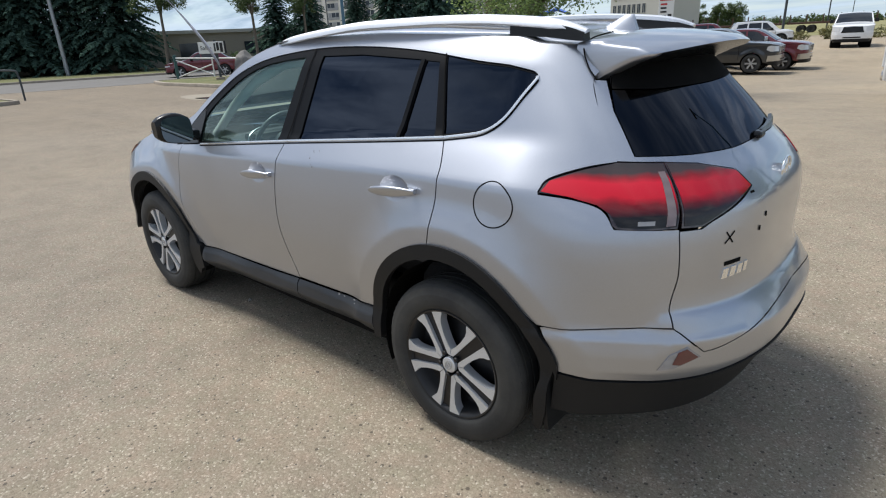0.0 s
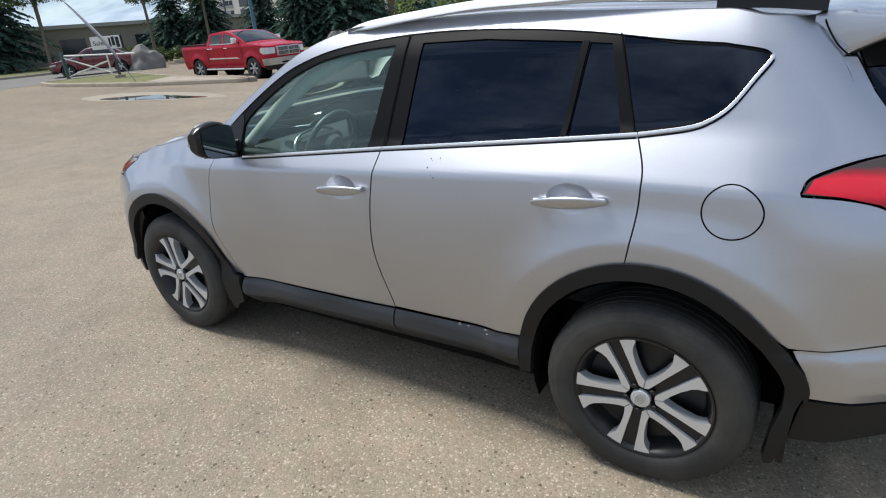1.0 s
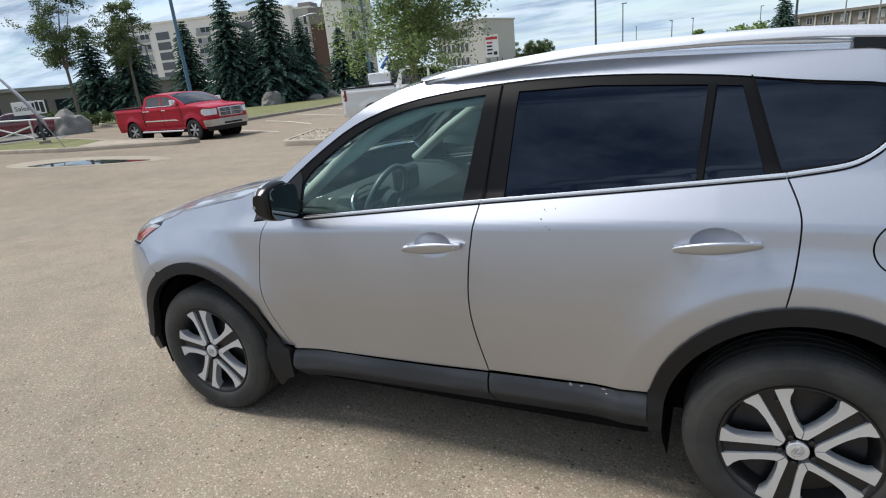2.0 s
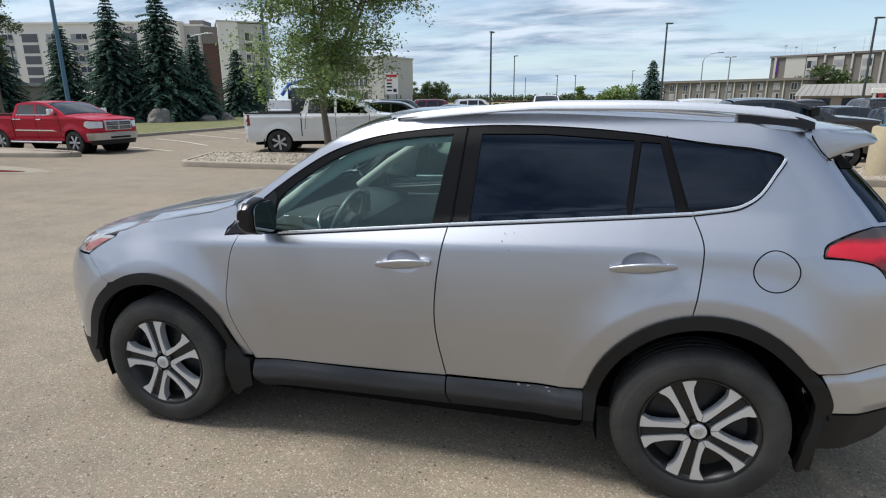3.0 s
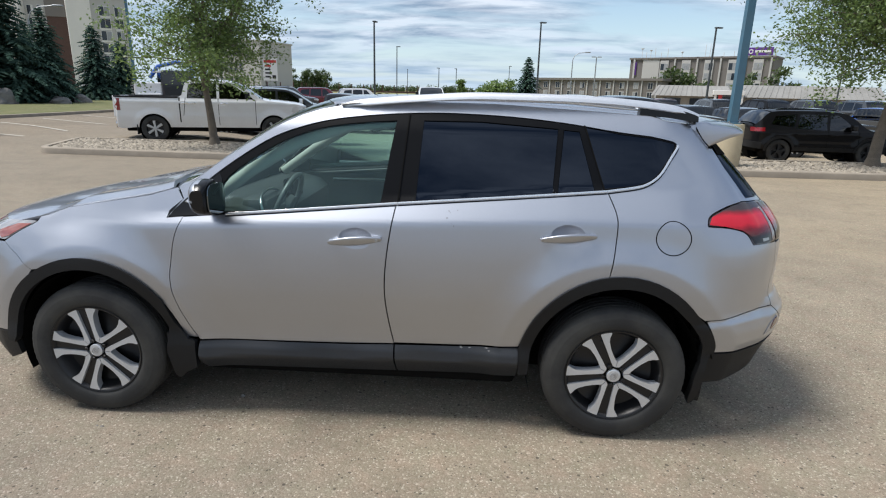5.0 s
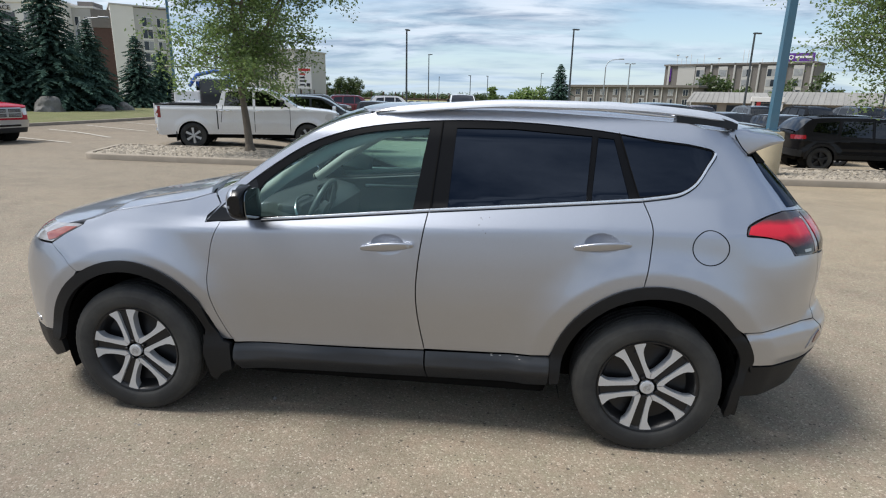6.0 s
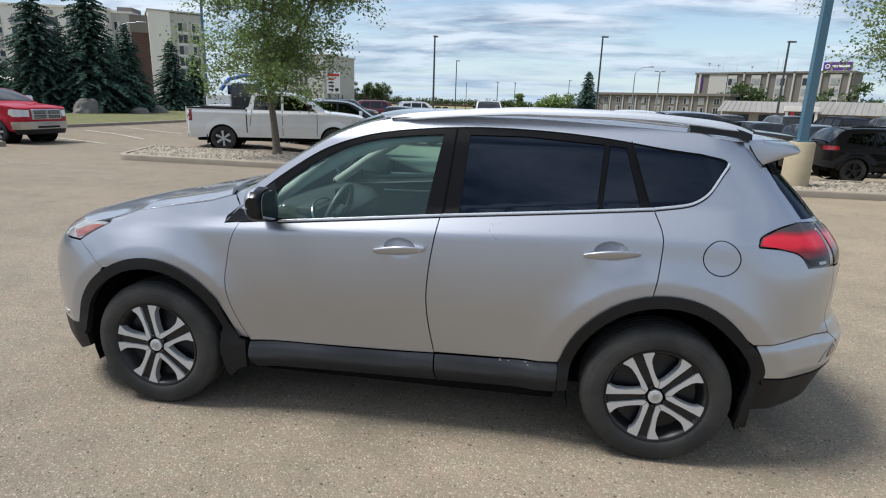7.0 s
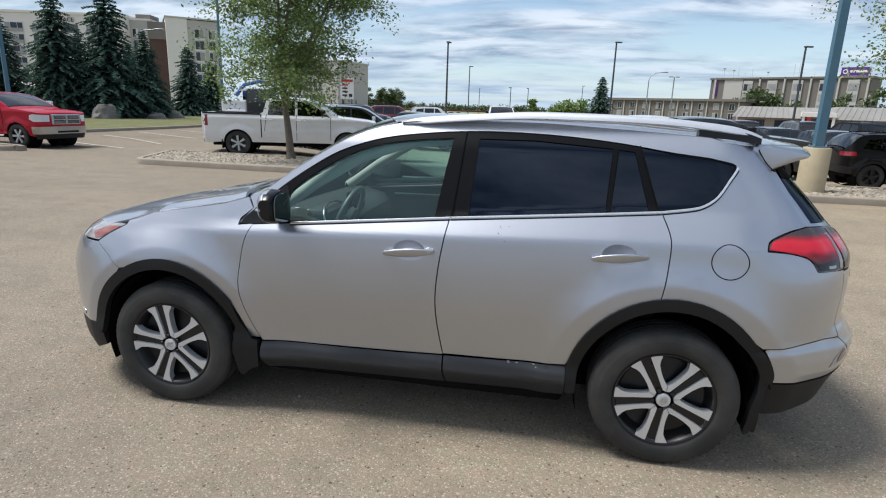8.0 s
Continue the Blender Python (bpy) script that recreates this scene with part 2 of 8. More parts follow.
def asphalt(name):
    """Worn, sun-bleached asphalt with pale and dark aggregate."""
    m, n, l, b = nodes_of(name)
    b.inputs["Roughness"].default_value = 0.82
    b.inputs["Specular IOR Level"].default_value = 0.35
    tc = n.new("ShaderNodeTexCoord")

    def noise_at(scale, detail=6, rough=0.6):
        q = n.new("ShaderNodeTexNoise"); q.inputs["Scale"].default_value = scale; q.inputs["Detail"].default_value = detail; q.inputs["Roughness"].default_value = rough
        l.new(tc.outputs["Object"], q.inputs["Vector"])
        return q.outputs[0]

    def ramp(src, stops):
        r = n.new("ShaderNodeValToRGB")
        while len(r.color_ramp.elements) < len(stops):
            r.color_ramp.elements.new(0.5)
        for e, (p, c) in zip(r.color_ramp.elements, stops):
            e.position, e.color = p, (*c, 1)
        l.new(src, r.inputs[0])
        return r.outputs[0]

    def mixed(kind, fac, a, c):
        q = n.new("ShaderNodeMix"); q.data_type = "RGBA"; q.blend_type = kind
        if isinstance(fac, float):
            q.inputs[0].default_value = fac
        else:
            l.new(fac, q.inputs[0])
        for slot, v in ((6, a), (7, c)):
            if isinstance(v, tuple):
                q.inputs[slot].default_value = (*v, 1)
            else:
                l.new(v, q.inputs[slot])
        return q.outputs[2]

    stones = n.new("ShaderNodeTexVoronoi"); stones.inputs["Scale"].default_value = 118; stones.inputs["Randomness"].default_value = 1.0
    l.new(tc.outputs["Object"], stones.inputs["Vector"])
    tiny = n.new("ShaderNodeTexVoronoi"); tiny.inputs["Scale"].default_value = 330
    l.new(tc.outputs["Object"], tiny.inputs["Vector"])
    pick = n.new("ShaderNodeSeparateColor"); l.new(stones.outputs["Color"], pick.inputs[0])
    base = ramp(pick.outputs[0], [(0.0, (.140, .118, .090)), (0.20, (.202, .170, .127)), (0.60, (.246, .210, .161)), (0.90, (.296, .255, .200)), (0.988, (.50, .455, .385))])
    pick2 = n.new("ShaderNodeSeparateColor"); l.new(tiny.outputs["Color"], pick2.inputs[0])
    small = ramp(pick2.outputs[1], [(0.0, (.160, .136, .101)), (0.5, (.240, .204, .154)), (1.0, (.322, .278, .215))])
    col = mixed("MIX", 0.44, base, small)
    edge = ramp(stones.outputs["Distance"], [(0.0, (1.05, 1.05, 1.05)), (0.75, (.80, .80, .80))])
    col = mixed("MULTIPLY", 0.40, col, edge)
    wide = ramp(noise_at(0.35, 7, 0.62), [(0.30, (.88, .88, .89)), (0.52, (1.0, 1.0, 1.0)), (0.72, (1.08, 1.07, 1.05))])
    col = mixed("MULTIPLY", 1.0, col, wide)
    patch = ramp(noise_at(2.3, 8, 0.66), [(0.30, (.82, .81, .81)), (0.52, (1, 1, 1)), (0.72, (1.08, 1.075, 1.065))])
    col = mixed("MULTIPLY", 0.9, col, patch)
    # tints of the binder, and single larger stones
    tint = ramp(noise_at(9.0, 4, 0.6), [(0.32, (.955, 1.0, .965)), (0.50, (1, 1, 1)), (0.68, (1.05, .985, .985))])
    col = mixed("MULTIPLY", 0.9, col, tint)
    for scale, share, colour in ((46, .85, (.045, .039, .033)), (62, .93, (.50, .455, .385)), (27, .90, (.070, .058, .046))):
        single = n.new("ShaderNodeTexVoronoi"); single.inputs["Scale"].default_value = scale
        l.new(tc.outputs["Object"], single.inputs["Vector"])
        lot = n.new("ShaderNodeSeparateColor"); l.new(single.outputs["Color"], lot.inputs[0])
        some = n.new("ShaderNodeMath"); some.operation = "GREATER_THAN"; some.inputs[1].default_value = share
        l.new(lot.outputs[2], some.inputs[0])
        size = n.new("ShaderNodeMath"); size.operation = "MULTIPLY_ADD"; size.inputs[1].default_value = .20; size.inputs[2].default_value = .04
        l.new(lot.outputs[1], size.inputs[0])
        near = n.new("ShaderNodeMath"); near.operation = "LESS_THAN"
        l.new(single.outputs["Distance"], near.inputs[0]); l.new(size.outputs[0], near.inputs[1])
        both = n.new("ShaderNodeMath"); both.operation = "MULTIPLY"
        l.new(some.outputs[0], both.inputs[0]); l.new(near.outputs[0], both.inputs[1])
        soft = n.new("ShaderNodeMath"); soft.operation = "MULTIPLY"; soft.inputs[1].default_value = .85
        l.new(both.outputs[0], soft.inputs[0])
        col = mixed("MIX", soft.outputs[0], col, colour)
    # paler and yellower towards +x and +y, broken up by noise
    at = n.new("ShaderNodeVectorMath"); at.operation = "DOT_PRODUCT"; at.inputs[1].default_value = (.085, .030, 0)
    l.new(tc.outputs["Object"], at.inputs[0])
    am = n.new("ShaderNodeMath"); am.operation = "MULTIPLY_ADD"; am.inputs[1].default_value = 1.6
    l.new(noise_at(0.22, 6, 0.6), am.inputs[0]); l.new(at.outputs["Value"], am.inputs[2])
    paler = n.new("ShaderNodeMapRange"); paler.inputs["From Min"].default_value, paler.inputs["From Max"].default_value = 0.75, 1.75
    l.new(am.outputs[0], paler.inputs[0])
    col = mixed("MULTIPLY", paler.outputs[0], col, (1.30, 1.25, 1.14))
    # darker and browner towards -x and the road, by the same measure
    dirt_tone = n.new("ShaderNodeMapRange"); dirt_tone.inputs["From Min"].default_value, dirt_tone.inputs["From Max"].default_value = 0.70, -0.50
    l.new(am.outputs[0], dirt_tone.inputs[0])
    col = mixed("MULTIPLY", dirt_tone.outputs[0], col, (.80, .765, .72))
    # faint long wheel tracks
    mp = n.new("ShaderNodeMapping"); mp.inputs["Scale"].default_value = (0.06, 0.9, 1); mp.inputs["Rotation"].default_value = (0, 0, radians(-6))
    l.new(tc.outputs["Object"], mp.inputs[0])
    tn = n.new("ShaderNodeTexNoise"); tn.inputs["Scale"].default_value = 1.0; tn.inputs["Detail"].default_value = 4
    l.new(mp.outputs[0], tn.inputs["Vector"])
    col = mixed("MULTIPLY", 0.5, col, ramp(tn.outputs[0], [(0.35, (.86, .86, .87)), (0.55, (1.02, 1.02, 1.02))]))
    l.new(col, b.inputs["Base Color"])
    bp = n.new("ShaderNodeBump"); bp.inputs["Strength"].default_value = 0.9; bp.inputs["Distance"].default_value = 0.0025
    inv = n.new("ShaderNodeMath"); inv.operation = "SUBTRACT"; inv.inputs[0].default_value = 1.0
    l.new(stones.outputs["Distance"], inv.inputs[1]); l.new(inv.outputs[0], bp.inputs["Height"]); l.new(bp.outputs[0], b.inputs["Normal"])
    return m


SILVER = paint("silver_paint", (.438, .461, .512), metal=0.95, rough=0.39, flake=0.05, dust=0.05)
RED = paint("red_paint", (.36, .002, .020), metal=0.0, rough=0.5, spec=0.12, coat=0.5)
MAROON = paint("maroon_paint", (.13, .008, .018), metal=0.2)
WHITE = paint("white_paint", (.74, .75, .76), dust=0.10)
BLACK = paint("black_paint", (.005, .005, .006), metal=0.0, rough=0.6, spec=0.1, coat=0.35, dust=0.0)
CHARCOAL = paint("charcoal_paint", (.026, .029, .034), metal=0.4)
BLUE = paint("blue_paint", (.02, .10, .42), metal=0.3)
GREYCAR = paint("grey_paint", (.075, .08, .085), metal=0.5)
PLASTIC = surface("grained_black_plastic", (.0105, .0110, .0120), ior=1.34, rough=0.52, vary=0.15, scale=4, fine=700, bump=0.0004, dirt_tone=(.036, .035, .034), dirt_amount=0.12)
SILL = surface("dusty_grey_plastic", (.030, .033, .038), ior=1.42, rough=0.42, vary=0.15, scale=4, fine=700, bump=0.0004, dirt_tone=(.062, .060, .056), dirt_amount=0.25)
SATIN = surface("satin_black_trim", (.008, .0083, .009), ior=1.4, rough=0.25, vary=0.1)
FRAME = surface("black_window_frame", (.0040, .0044, .0056), ior=1.2, rough=0.4, vary=0.1)
LINER = surface("dark_wheel_liner", (.005, .005, .005), rough=0.9, ior=1.2, vary=0.3, dirt_tone=(.012, .011, .009))
RUBBER = surface("tyre_rubber", (.020, .0205, .0208), rough=0.75, vary=0.25, scale=5, fine=260, bump=0.0006, dirt_tone=(.066, .064, .056), dirt_amount=0.75)
MACHINED = surface("machined_alloy", (.64, .67, .71), rough=0.36, metal=0.6, vary=0.10, fine=400)
DARKALLOY = surface("dark_alloy", (.011, .011, .012), rough=0.38, metal=0.2, vary=0.15)
CHROME = surface("chrome", (.88, .89, .90), rough=0.26, metal=1.0, vary=0.04)
RAIL = surface("satin_silver_rail", (.74, .76, .79), rough=0.42, metal=0.75, vary=0.05)
STEEL = surface("wheel_steel", (.50, .51, .52), rough=0.28, metal=0.95, vary=0.06)
CLEAR = pane("clear_glass", (.66, .94, .90), gloss=(.62, .76, .76), veil=0.028)
# gloss tinted blue: the sky's colour is put into the reflection
TINT = pane("privacy_glass", (.004, .0055, .009), gloss=(.38, .46, .62))
# the same glass with weaker gloss, which darkens the painted-in reflection
TINT_REAR = pane("rear_privacy_glass", (.004, .005, .008), gloss=(.34, .37, .44))
SHIELD = pane("windscreen_glass", (.84, .92, .90))
DARK_LENS = lens("smoked_lamp_lens", (.035, .022, .024))
CLEAR_LENS = lens("clear_lamp_lens", (.30, .30, .31))
AMBER_LENS = lens("amber_lamp_lens", (.27, .075, .055))
DEEP_RED = lens("deep_red_reflector", (.10, .016, .018))
EDGE_LENS = lens("pink_grey_lens", (.20, .15, .15))


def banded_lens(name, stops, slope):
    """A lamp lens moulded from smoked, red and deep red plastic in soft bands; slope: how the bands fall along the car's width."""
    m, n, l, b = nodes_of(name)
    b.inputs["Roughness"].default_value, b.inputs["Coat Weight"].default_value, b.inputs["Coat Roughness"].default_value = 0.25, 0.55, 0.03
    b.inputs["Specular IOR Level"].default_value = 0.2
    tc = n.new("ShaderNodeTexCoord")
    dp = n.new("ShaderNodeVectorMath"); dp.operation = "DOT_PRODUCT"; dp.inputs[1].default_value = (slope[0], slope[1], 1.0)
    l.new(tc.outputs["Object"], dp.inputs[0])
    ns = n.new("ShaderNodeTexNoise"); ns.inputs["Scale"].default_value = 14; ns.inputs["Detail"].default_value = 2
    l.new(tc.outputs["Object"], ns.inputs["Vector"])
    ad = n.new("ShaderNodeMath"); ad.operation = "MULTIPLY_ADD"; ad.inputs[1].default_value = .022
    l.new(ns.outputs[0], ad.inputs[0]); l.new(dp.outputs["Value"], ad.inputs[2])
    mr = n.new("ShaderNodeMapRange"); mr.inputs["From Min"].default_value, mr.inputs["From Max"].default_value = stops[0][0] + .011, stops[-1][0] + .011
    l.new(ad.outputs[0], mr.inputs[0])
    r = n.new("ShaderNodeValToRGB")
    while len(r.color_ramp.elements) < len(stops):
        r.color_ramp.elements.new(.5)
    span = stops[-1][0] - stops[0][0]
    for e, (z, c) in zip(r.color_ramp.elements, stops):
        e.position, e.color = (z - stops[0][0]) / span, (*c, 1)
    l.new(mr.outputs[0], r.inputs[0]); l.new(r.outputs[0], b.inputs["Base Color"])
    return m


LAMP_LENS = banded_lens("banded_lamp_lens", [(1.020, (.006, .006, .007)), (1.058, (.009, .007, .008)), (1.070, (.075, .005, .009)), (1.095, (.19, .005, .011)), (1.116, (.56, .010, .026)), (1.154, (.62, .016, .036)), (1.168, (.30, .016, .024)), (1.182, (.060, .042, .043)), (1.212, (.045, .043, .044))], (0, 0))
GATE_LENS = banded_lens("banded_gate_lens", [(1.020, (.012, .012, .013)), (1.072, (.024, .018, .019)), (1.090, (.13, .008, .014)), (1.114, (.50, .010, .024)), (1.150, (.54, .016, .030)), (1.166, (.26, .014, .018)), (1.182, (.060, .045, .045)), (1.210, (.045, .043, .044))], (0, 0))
TRIM_GREY = surface("grey_cabin_plastic", (.055, .058, .062), rough=0.6, fine=500, bump=0.0003)
DASH = surface("black_dash_plastic", (.028, .029, .031), rough=0.65, fine=500, bump=0.0003)
WHEEL_GREY = surface("worn_grey_leather", (.085, .088, .09), rough=0.4, vary=0.15, fine=300)
CLOTH = surface("dark_seat_cloth", (.035, .036, .040), rough=0.95, fine=420, bump=0.001)
HEADLINER = surface("light_headliner", (.55, .54, .50), rough=0.95, fine=300)
MIRROR = surface("mirror_silvering", (.20, .23, .24), rough=0.01, metal=1.0, vary=0.0)
MUD = surface("dried_mud", (.10, .075, .05), rough=0.95)
SCUFF = surface("pale_scuff", (.30, .29, .28), rough=0.8)
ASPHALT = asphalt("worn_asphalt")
CONCRETE = surface("kerb_concrete", (.29, .25, .20), rough=0.85, vary=0.18, scale=3, fine=120, bump=0.002, dirt_tone=(.16, .14, .11), dirt_amount=0.5)

# ---- mesh helpers ----
from mathutils.geometry import delaunay_2d_cdt


def mesh_object(name, verts, faces, material, parent=None, normals=None, smooth=True, label=""):
    me = bpy.data.meshes.new(name)
    me.from_pydata([tuple(v) for v in verts], [], [tuple(f) for f in faces])
    if smooth:
        me.polygons.foreach_set("use_smooth", [True] * len(me.polygons))
    if normals is not None:
        me.normals_split_custom_set_from_vertices([tuple(q) for q in normals])
    for q in (material if isinstance(material, (list, tuple)) else [material]):
        me.materials.append(q)
    ob = new(name, me)
    ob.parent = parent
    if label:
        tagged(ob, label)
    return ob


def part(name, bm, material, parent, label="", smooth=None):
    """Links a bmesh as one mesh object under a thing or a part. smooth: the angle in degrees under which edges are shaded smooth."""
    me = bpy.data.meshes.new(name)
    bmesh.ops.recalc_face_normals(bm, faces=bm.faces[:])
    if smooth is not None:
        for f in bm.faces:
            f.smooth = True
        for e in bm.edges:
            if len(e.link_faces) == 2 and e.calc_face_angle(0) > radians(smooth):
                e.smooth = False
    bm.to_mesh(me)
    bm.free()
    for q in (material if isinstance(material, (list, tuple)) else [material]):
        me.materials.append(q)
    ob = new(name, me)
    ob.parent = parent
    if label:
        tagged(ob, label)
    return ob


def thing(name, label, category, m=None, group="", kind=""):
    ob = new(name)
    ob.empty_display_size = 0.2
    if m is not None:
        ob.matrix_world = m
    return tagged(ob, label, category, group, kind)


def box(bm, x0, x1, y0, y1, z0, z1, bevel=0.0, m=None):
    vs = [bm.verts.new(p) for p in ((x0, y0, z0), (x1, y0, z0), (x1, y1, z0), (x0, y1, z0), (x0, y0, z1), (x1, y0, z1), (x1, y1, z1), (x0, y1, z1))]
    fs = [bm.faces.new([vs[i] for i in f]) for f in ((3, 2, 1, 0), (4, 5, 6, 7), (0, 1, 5, 4), (1, 2, 6, 5), (2, 3, 7, 6), (3, 0, 4, 7))]
    if bevel:
        es = list({e for f in fs for e in f.edges})
        out = bmesh.ops.bevel(bm, geom=es, offset=bevel, segments=2, affect="EDGES", profile=0.5)
        vs = list({v for f in out["faces"] for v in f.verts} | {v for v in vs if v.is_valid})
    if m is not None:
        bmesh.ops.transform(bm, matrix=m, verts=[v for v in vs if v.is_valid])
    return bm


def box_part(name, x0, x1, y0, y1, z0, z1, material, parent, bevel=0.01, label="", m=None):
    return part(name, box(bmesh.new(), x0, x1, y0, y1, z0, z1, bevel, m), material, parent, label)


def lathe(bm, profile, segments=48, m=None, close=False):
    """Turns (radius, height) pairs round the z axis."""
    rings = []
    for r, h in profile:
        rings.append([bm.verts.new((r * math.cos(2 * math.pi * i / segments), r * math.sin(2 * math.pi * i / segments), h)) for i in range(segments)])
    pairs = list(zip(rings, rings[1:])) + ([(rings[-1], rings[0])] if close else [])
    for a, b in pairs:
        for i in range(segments):
            j = (i + 1) % segments
            bm.faces.new((a[i], a[j], b[j], b[i]))
    if m is not None:
        bmesh.ops.transform(bm, matrix=m, verts=[v for r in rings for v in r])
    return bm


def slab(bm, outline, z0, z1, m=None, taper=0.0):
    """A prism over a 2D outline; taper pulls the top outline towards its middle, in metres."""
    c = np.mean(np.array(outline), 0)
    low = [bm.verts.new((x, y, z0)) for x, y in outline]
    top = []
    for x, y in outline:
        d = np.array((x, y)) - c
        k = 1 - taper / max(np.linalg.norm(d), 1e-6)
        top.append(bm.verts.new((c[0] + d[0] * k, c[1] + d[1] * k, z1)))
    bm.faces.new(top)
    bm.faces.new(low[::-1])
    for i in range(len(low)):
        j = (i + 1) % len(low)
        bm.faces.new((low[i], low[j], top[j], top[i]))
    if m is not None:
        bmesh.ops.transform(bm, matrix=m, verts=low + top)
    return bm


def smooth_line(points, n=8, closed=False):
    """A Catmull-Rom line through the points."""
    p = [np.array(q, float) for q in points]
    p = [p[-1], *p, p[0], p[1]] if closed else [2 * p[0] - p[1], *p, 2 * p[-1] - p[-2]]
    out = []
    for i in range(1, len(p) - 2):
        a, b, c, d = p[i - 1:i + 3]
        for k in range(n):
            t = k / n
            out.append(.5 * (2 * b + (c - a) * t + (2 * a - 5 * b + 4 * c - d) * t * t + (3 * b - a - 3 * c + d) * t**3))
    if not closed:
        out.append(p[-2])
    return out


def resample(points, h, closed=True):
    p = [np.array(q, float) for q in points]
    if closed:
        p.append(p[0])
    out = []
    for a, b in zip(p, p[1:]):
        k = max(1, int(round(np.linalg.norm(b - a) / h)))
        out += [a + (b - a) * i / k for i in range(k)]
    if not closed:
        out.append(p[-1])
    keep = []
    for q in out:
        if not keep or np.linalg.norm(q - keep[-1]) > h * 0.25:
            keep.append(q)
    return keep


def inside(poly, pts):
    poly, pts = np.array(poly), np.array(pts)
    hit = np.zeros(len(pts), bool)
    x, y = pts[:, 0], pts[:, 1]
    for (x0, y0), (x1, y1) in zip(poly, np.roll(poly, -1, 0)):
        cond = (y0 > y) != (y1 > y)
        with np.errstate(divide="ignore", invalid="ignore"):
            hit ^= cond & (x < (x1 - x0) * (y - y0) / (y1 - y0) + x0)
    return hit


def shrink(poly, d):
    """The outline pulled in by d (pushed out where d is negative)."""
    p = np.array(poly)
    area = np.sum(p[:, 0] * np.roll(p[:, 1], -1) - np.roll(p[:, 0], -1) * p[:, 1])
    e = np.roll(p, -1, 0) - np.roll(p, 1, 0)
    nrm = np.stack([-e[:, 1], e[:, 0]], 1) * (1 if area > 0 else -1)
    nrm /= np.maximum(np.linalg.norm(nrm, axis=1, keepdims=True), 1e-9)
    return p + nrm * d


def triangles(outline, h, holes=()):
    """A triangle mesh over a 2D outline with holes: its points, triangles, and the rings of its border."""
    rings = [np.array(resample(o, h)) for o in (outline, *holes)]
    border = np.concatenate(rings)
    edges, k = [], 0
    for r in rings:
        edges += [(k + i, k + (i + 1) % len(r)) for i in range(len(r))]
        k += len(r)
    lo, hi = rings[0].min(0), rings[0].max(0)
    gx, gy = np.meshgrid(np.arange(lo[0] + h / 2, hi[0], h), np.arange(lo[1] + h / 2, hi[1], h * .87))
    gx[::2] += h / 2
    g = np.stack([gx.ravel(), gy.ravel()], 1)
    if len(g):
        ok = inside(rings[0], g)
        for r in rings[1:]:
            ok &= ~inside(r, g)
        g = g[ok]
    if len(g):
        far = np.ones(len(g), bool)
        for i in range(0, len(g), 400):
            d = np.linalg.norm(g[i:i + 400, None] - border[None], axis=2).min(1)
            far[i:i + 400] = d > h * 0.55
        g = g[far]
    pts = np.concatenate([border, g]) if len(g) else border
    v, _, f, *_ = delaunay_2d_cdt([Vector(q) for q in pts], edges, [], 0, 1e-6)
    v = np.array([tuple(q) for q in v])
    f = np.array([t for t in f if len(t) == 3])
    c = v[f].mean(1)
    ok = inside(rings[0], c)
    for r in rings[1:]:
        ok &= ~inside(r, c)
    return v, f[ok], rings


def panel(name, outline, fn, material, parent, h=0.022, depth=0.014, offset=0.0, holes=(), side=1, gap=0.0, label="", both=False):
    """A sheet over a 2D outline laid on the surface fn(u, v) -> points, with its edges turned in by depth. side: -1 mirrors it in y. both: the sheet and its mirror image in one mesh."""
    outline = shrink(outline, gap) if gap else outline
    if both and gap:     # the two halves meet in the middle plane
        outline = [(END, q[1]) if q[0] > END - .012 else (NOSE_END, q[1]) if q[0] < NOSE_END + .012 else (q[0], q[1]) for q in outline]
    uv, tri, rings = triangles(outline, h, holes)

    def lift_to(q):
        e = 0.003
        p = fn(q[:, 0], q[:, 1])
        a = fn(q[:, 0] + e, q[:, 1]) - fn(q[:, 0] - e, q[:, 1])
        b = fn(q[:, 0], q[:, 1] + e) - fn(q[:, 0], q[:, 1] - e)
        nr = np.cross(a, b)
        nr /= np.maximum(np.linalg.norm(nr, axis=1, keepdims=True), 1e-9)
        return p, nr

    p, nr = lift_to(uv)
    verts, norms, faces = [p + nr * offset], [nr], [tri]
    k = len(p)
    if depth:
        for i, ring in enumerate(rings):
            q, rn = lift_to(ring)
            q = q + rn * offset
            tang = np.roll(q, -1, 0) - np.roll(q, 1, 0)
            out = np.cross(tang, rn)
            out /= np.maximum(np.linalg.norm(out, axis=1, keepdims=True), 1e-9)
            area = np.sum(ring[:, 0] * np.roll(ring[:, 1], -1) - np.roll(ring[:, 0], -1) * ring[:, 1])
            if (area < 0) != (i > 0):
                out = -out
            m = len(q)
            verts += [q, q - rn * depth]
            norms += [out, out]
            idx = np.arange(m)
            j = (idx + 1) % m
            quads = np.stack([k + idx, k + m + idx, k + m + j, k + j], 1)
            if (area < 0) != (i > 0):
                quads = quads[:, ::-1]
            faces.append(quads)
            k += 2 * m
    verts, norms = np.concatenate(verts), np.concatenate(norms)
    faces = [list(map(int, f)) for block in faces for f in block]
    flip = np.array((1, -1, 1))
    if both:
        n0 = len(verts)
        faces = faces + [[i + n0 for i in f[::-1]] for f in faces]
        verts, norms = np.concatenate([verts, verts * flip]), np.concatenate([norms, norms * flip])
    elif side < 0:
        verts, norms, faces = verts * flip, norms * flip, [f[::-1] for f in faces]
    return mesh_object(name, verts, faces, material, parent, norms, label=label)


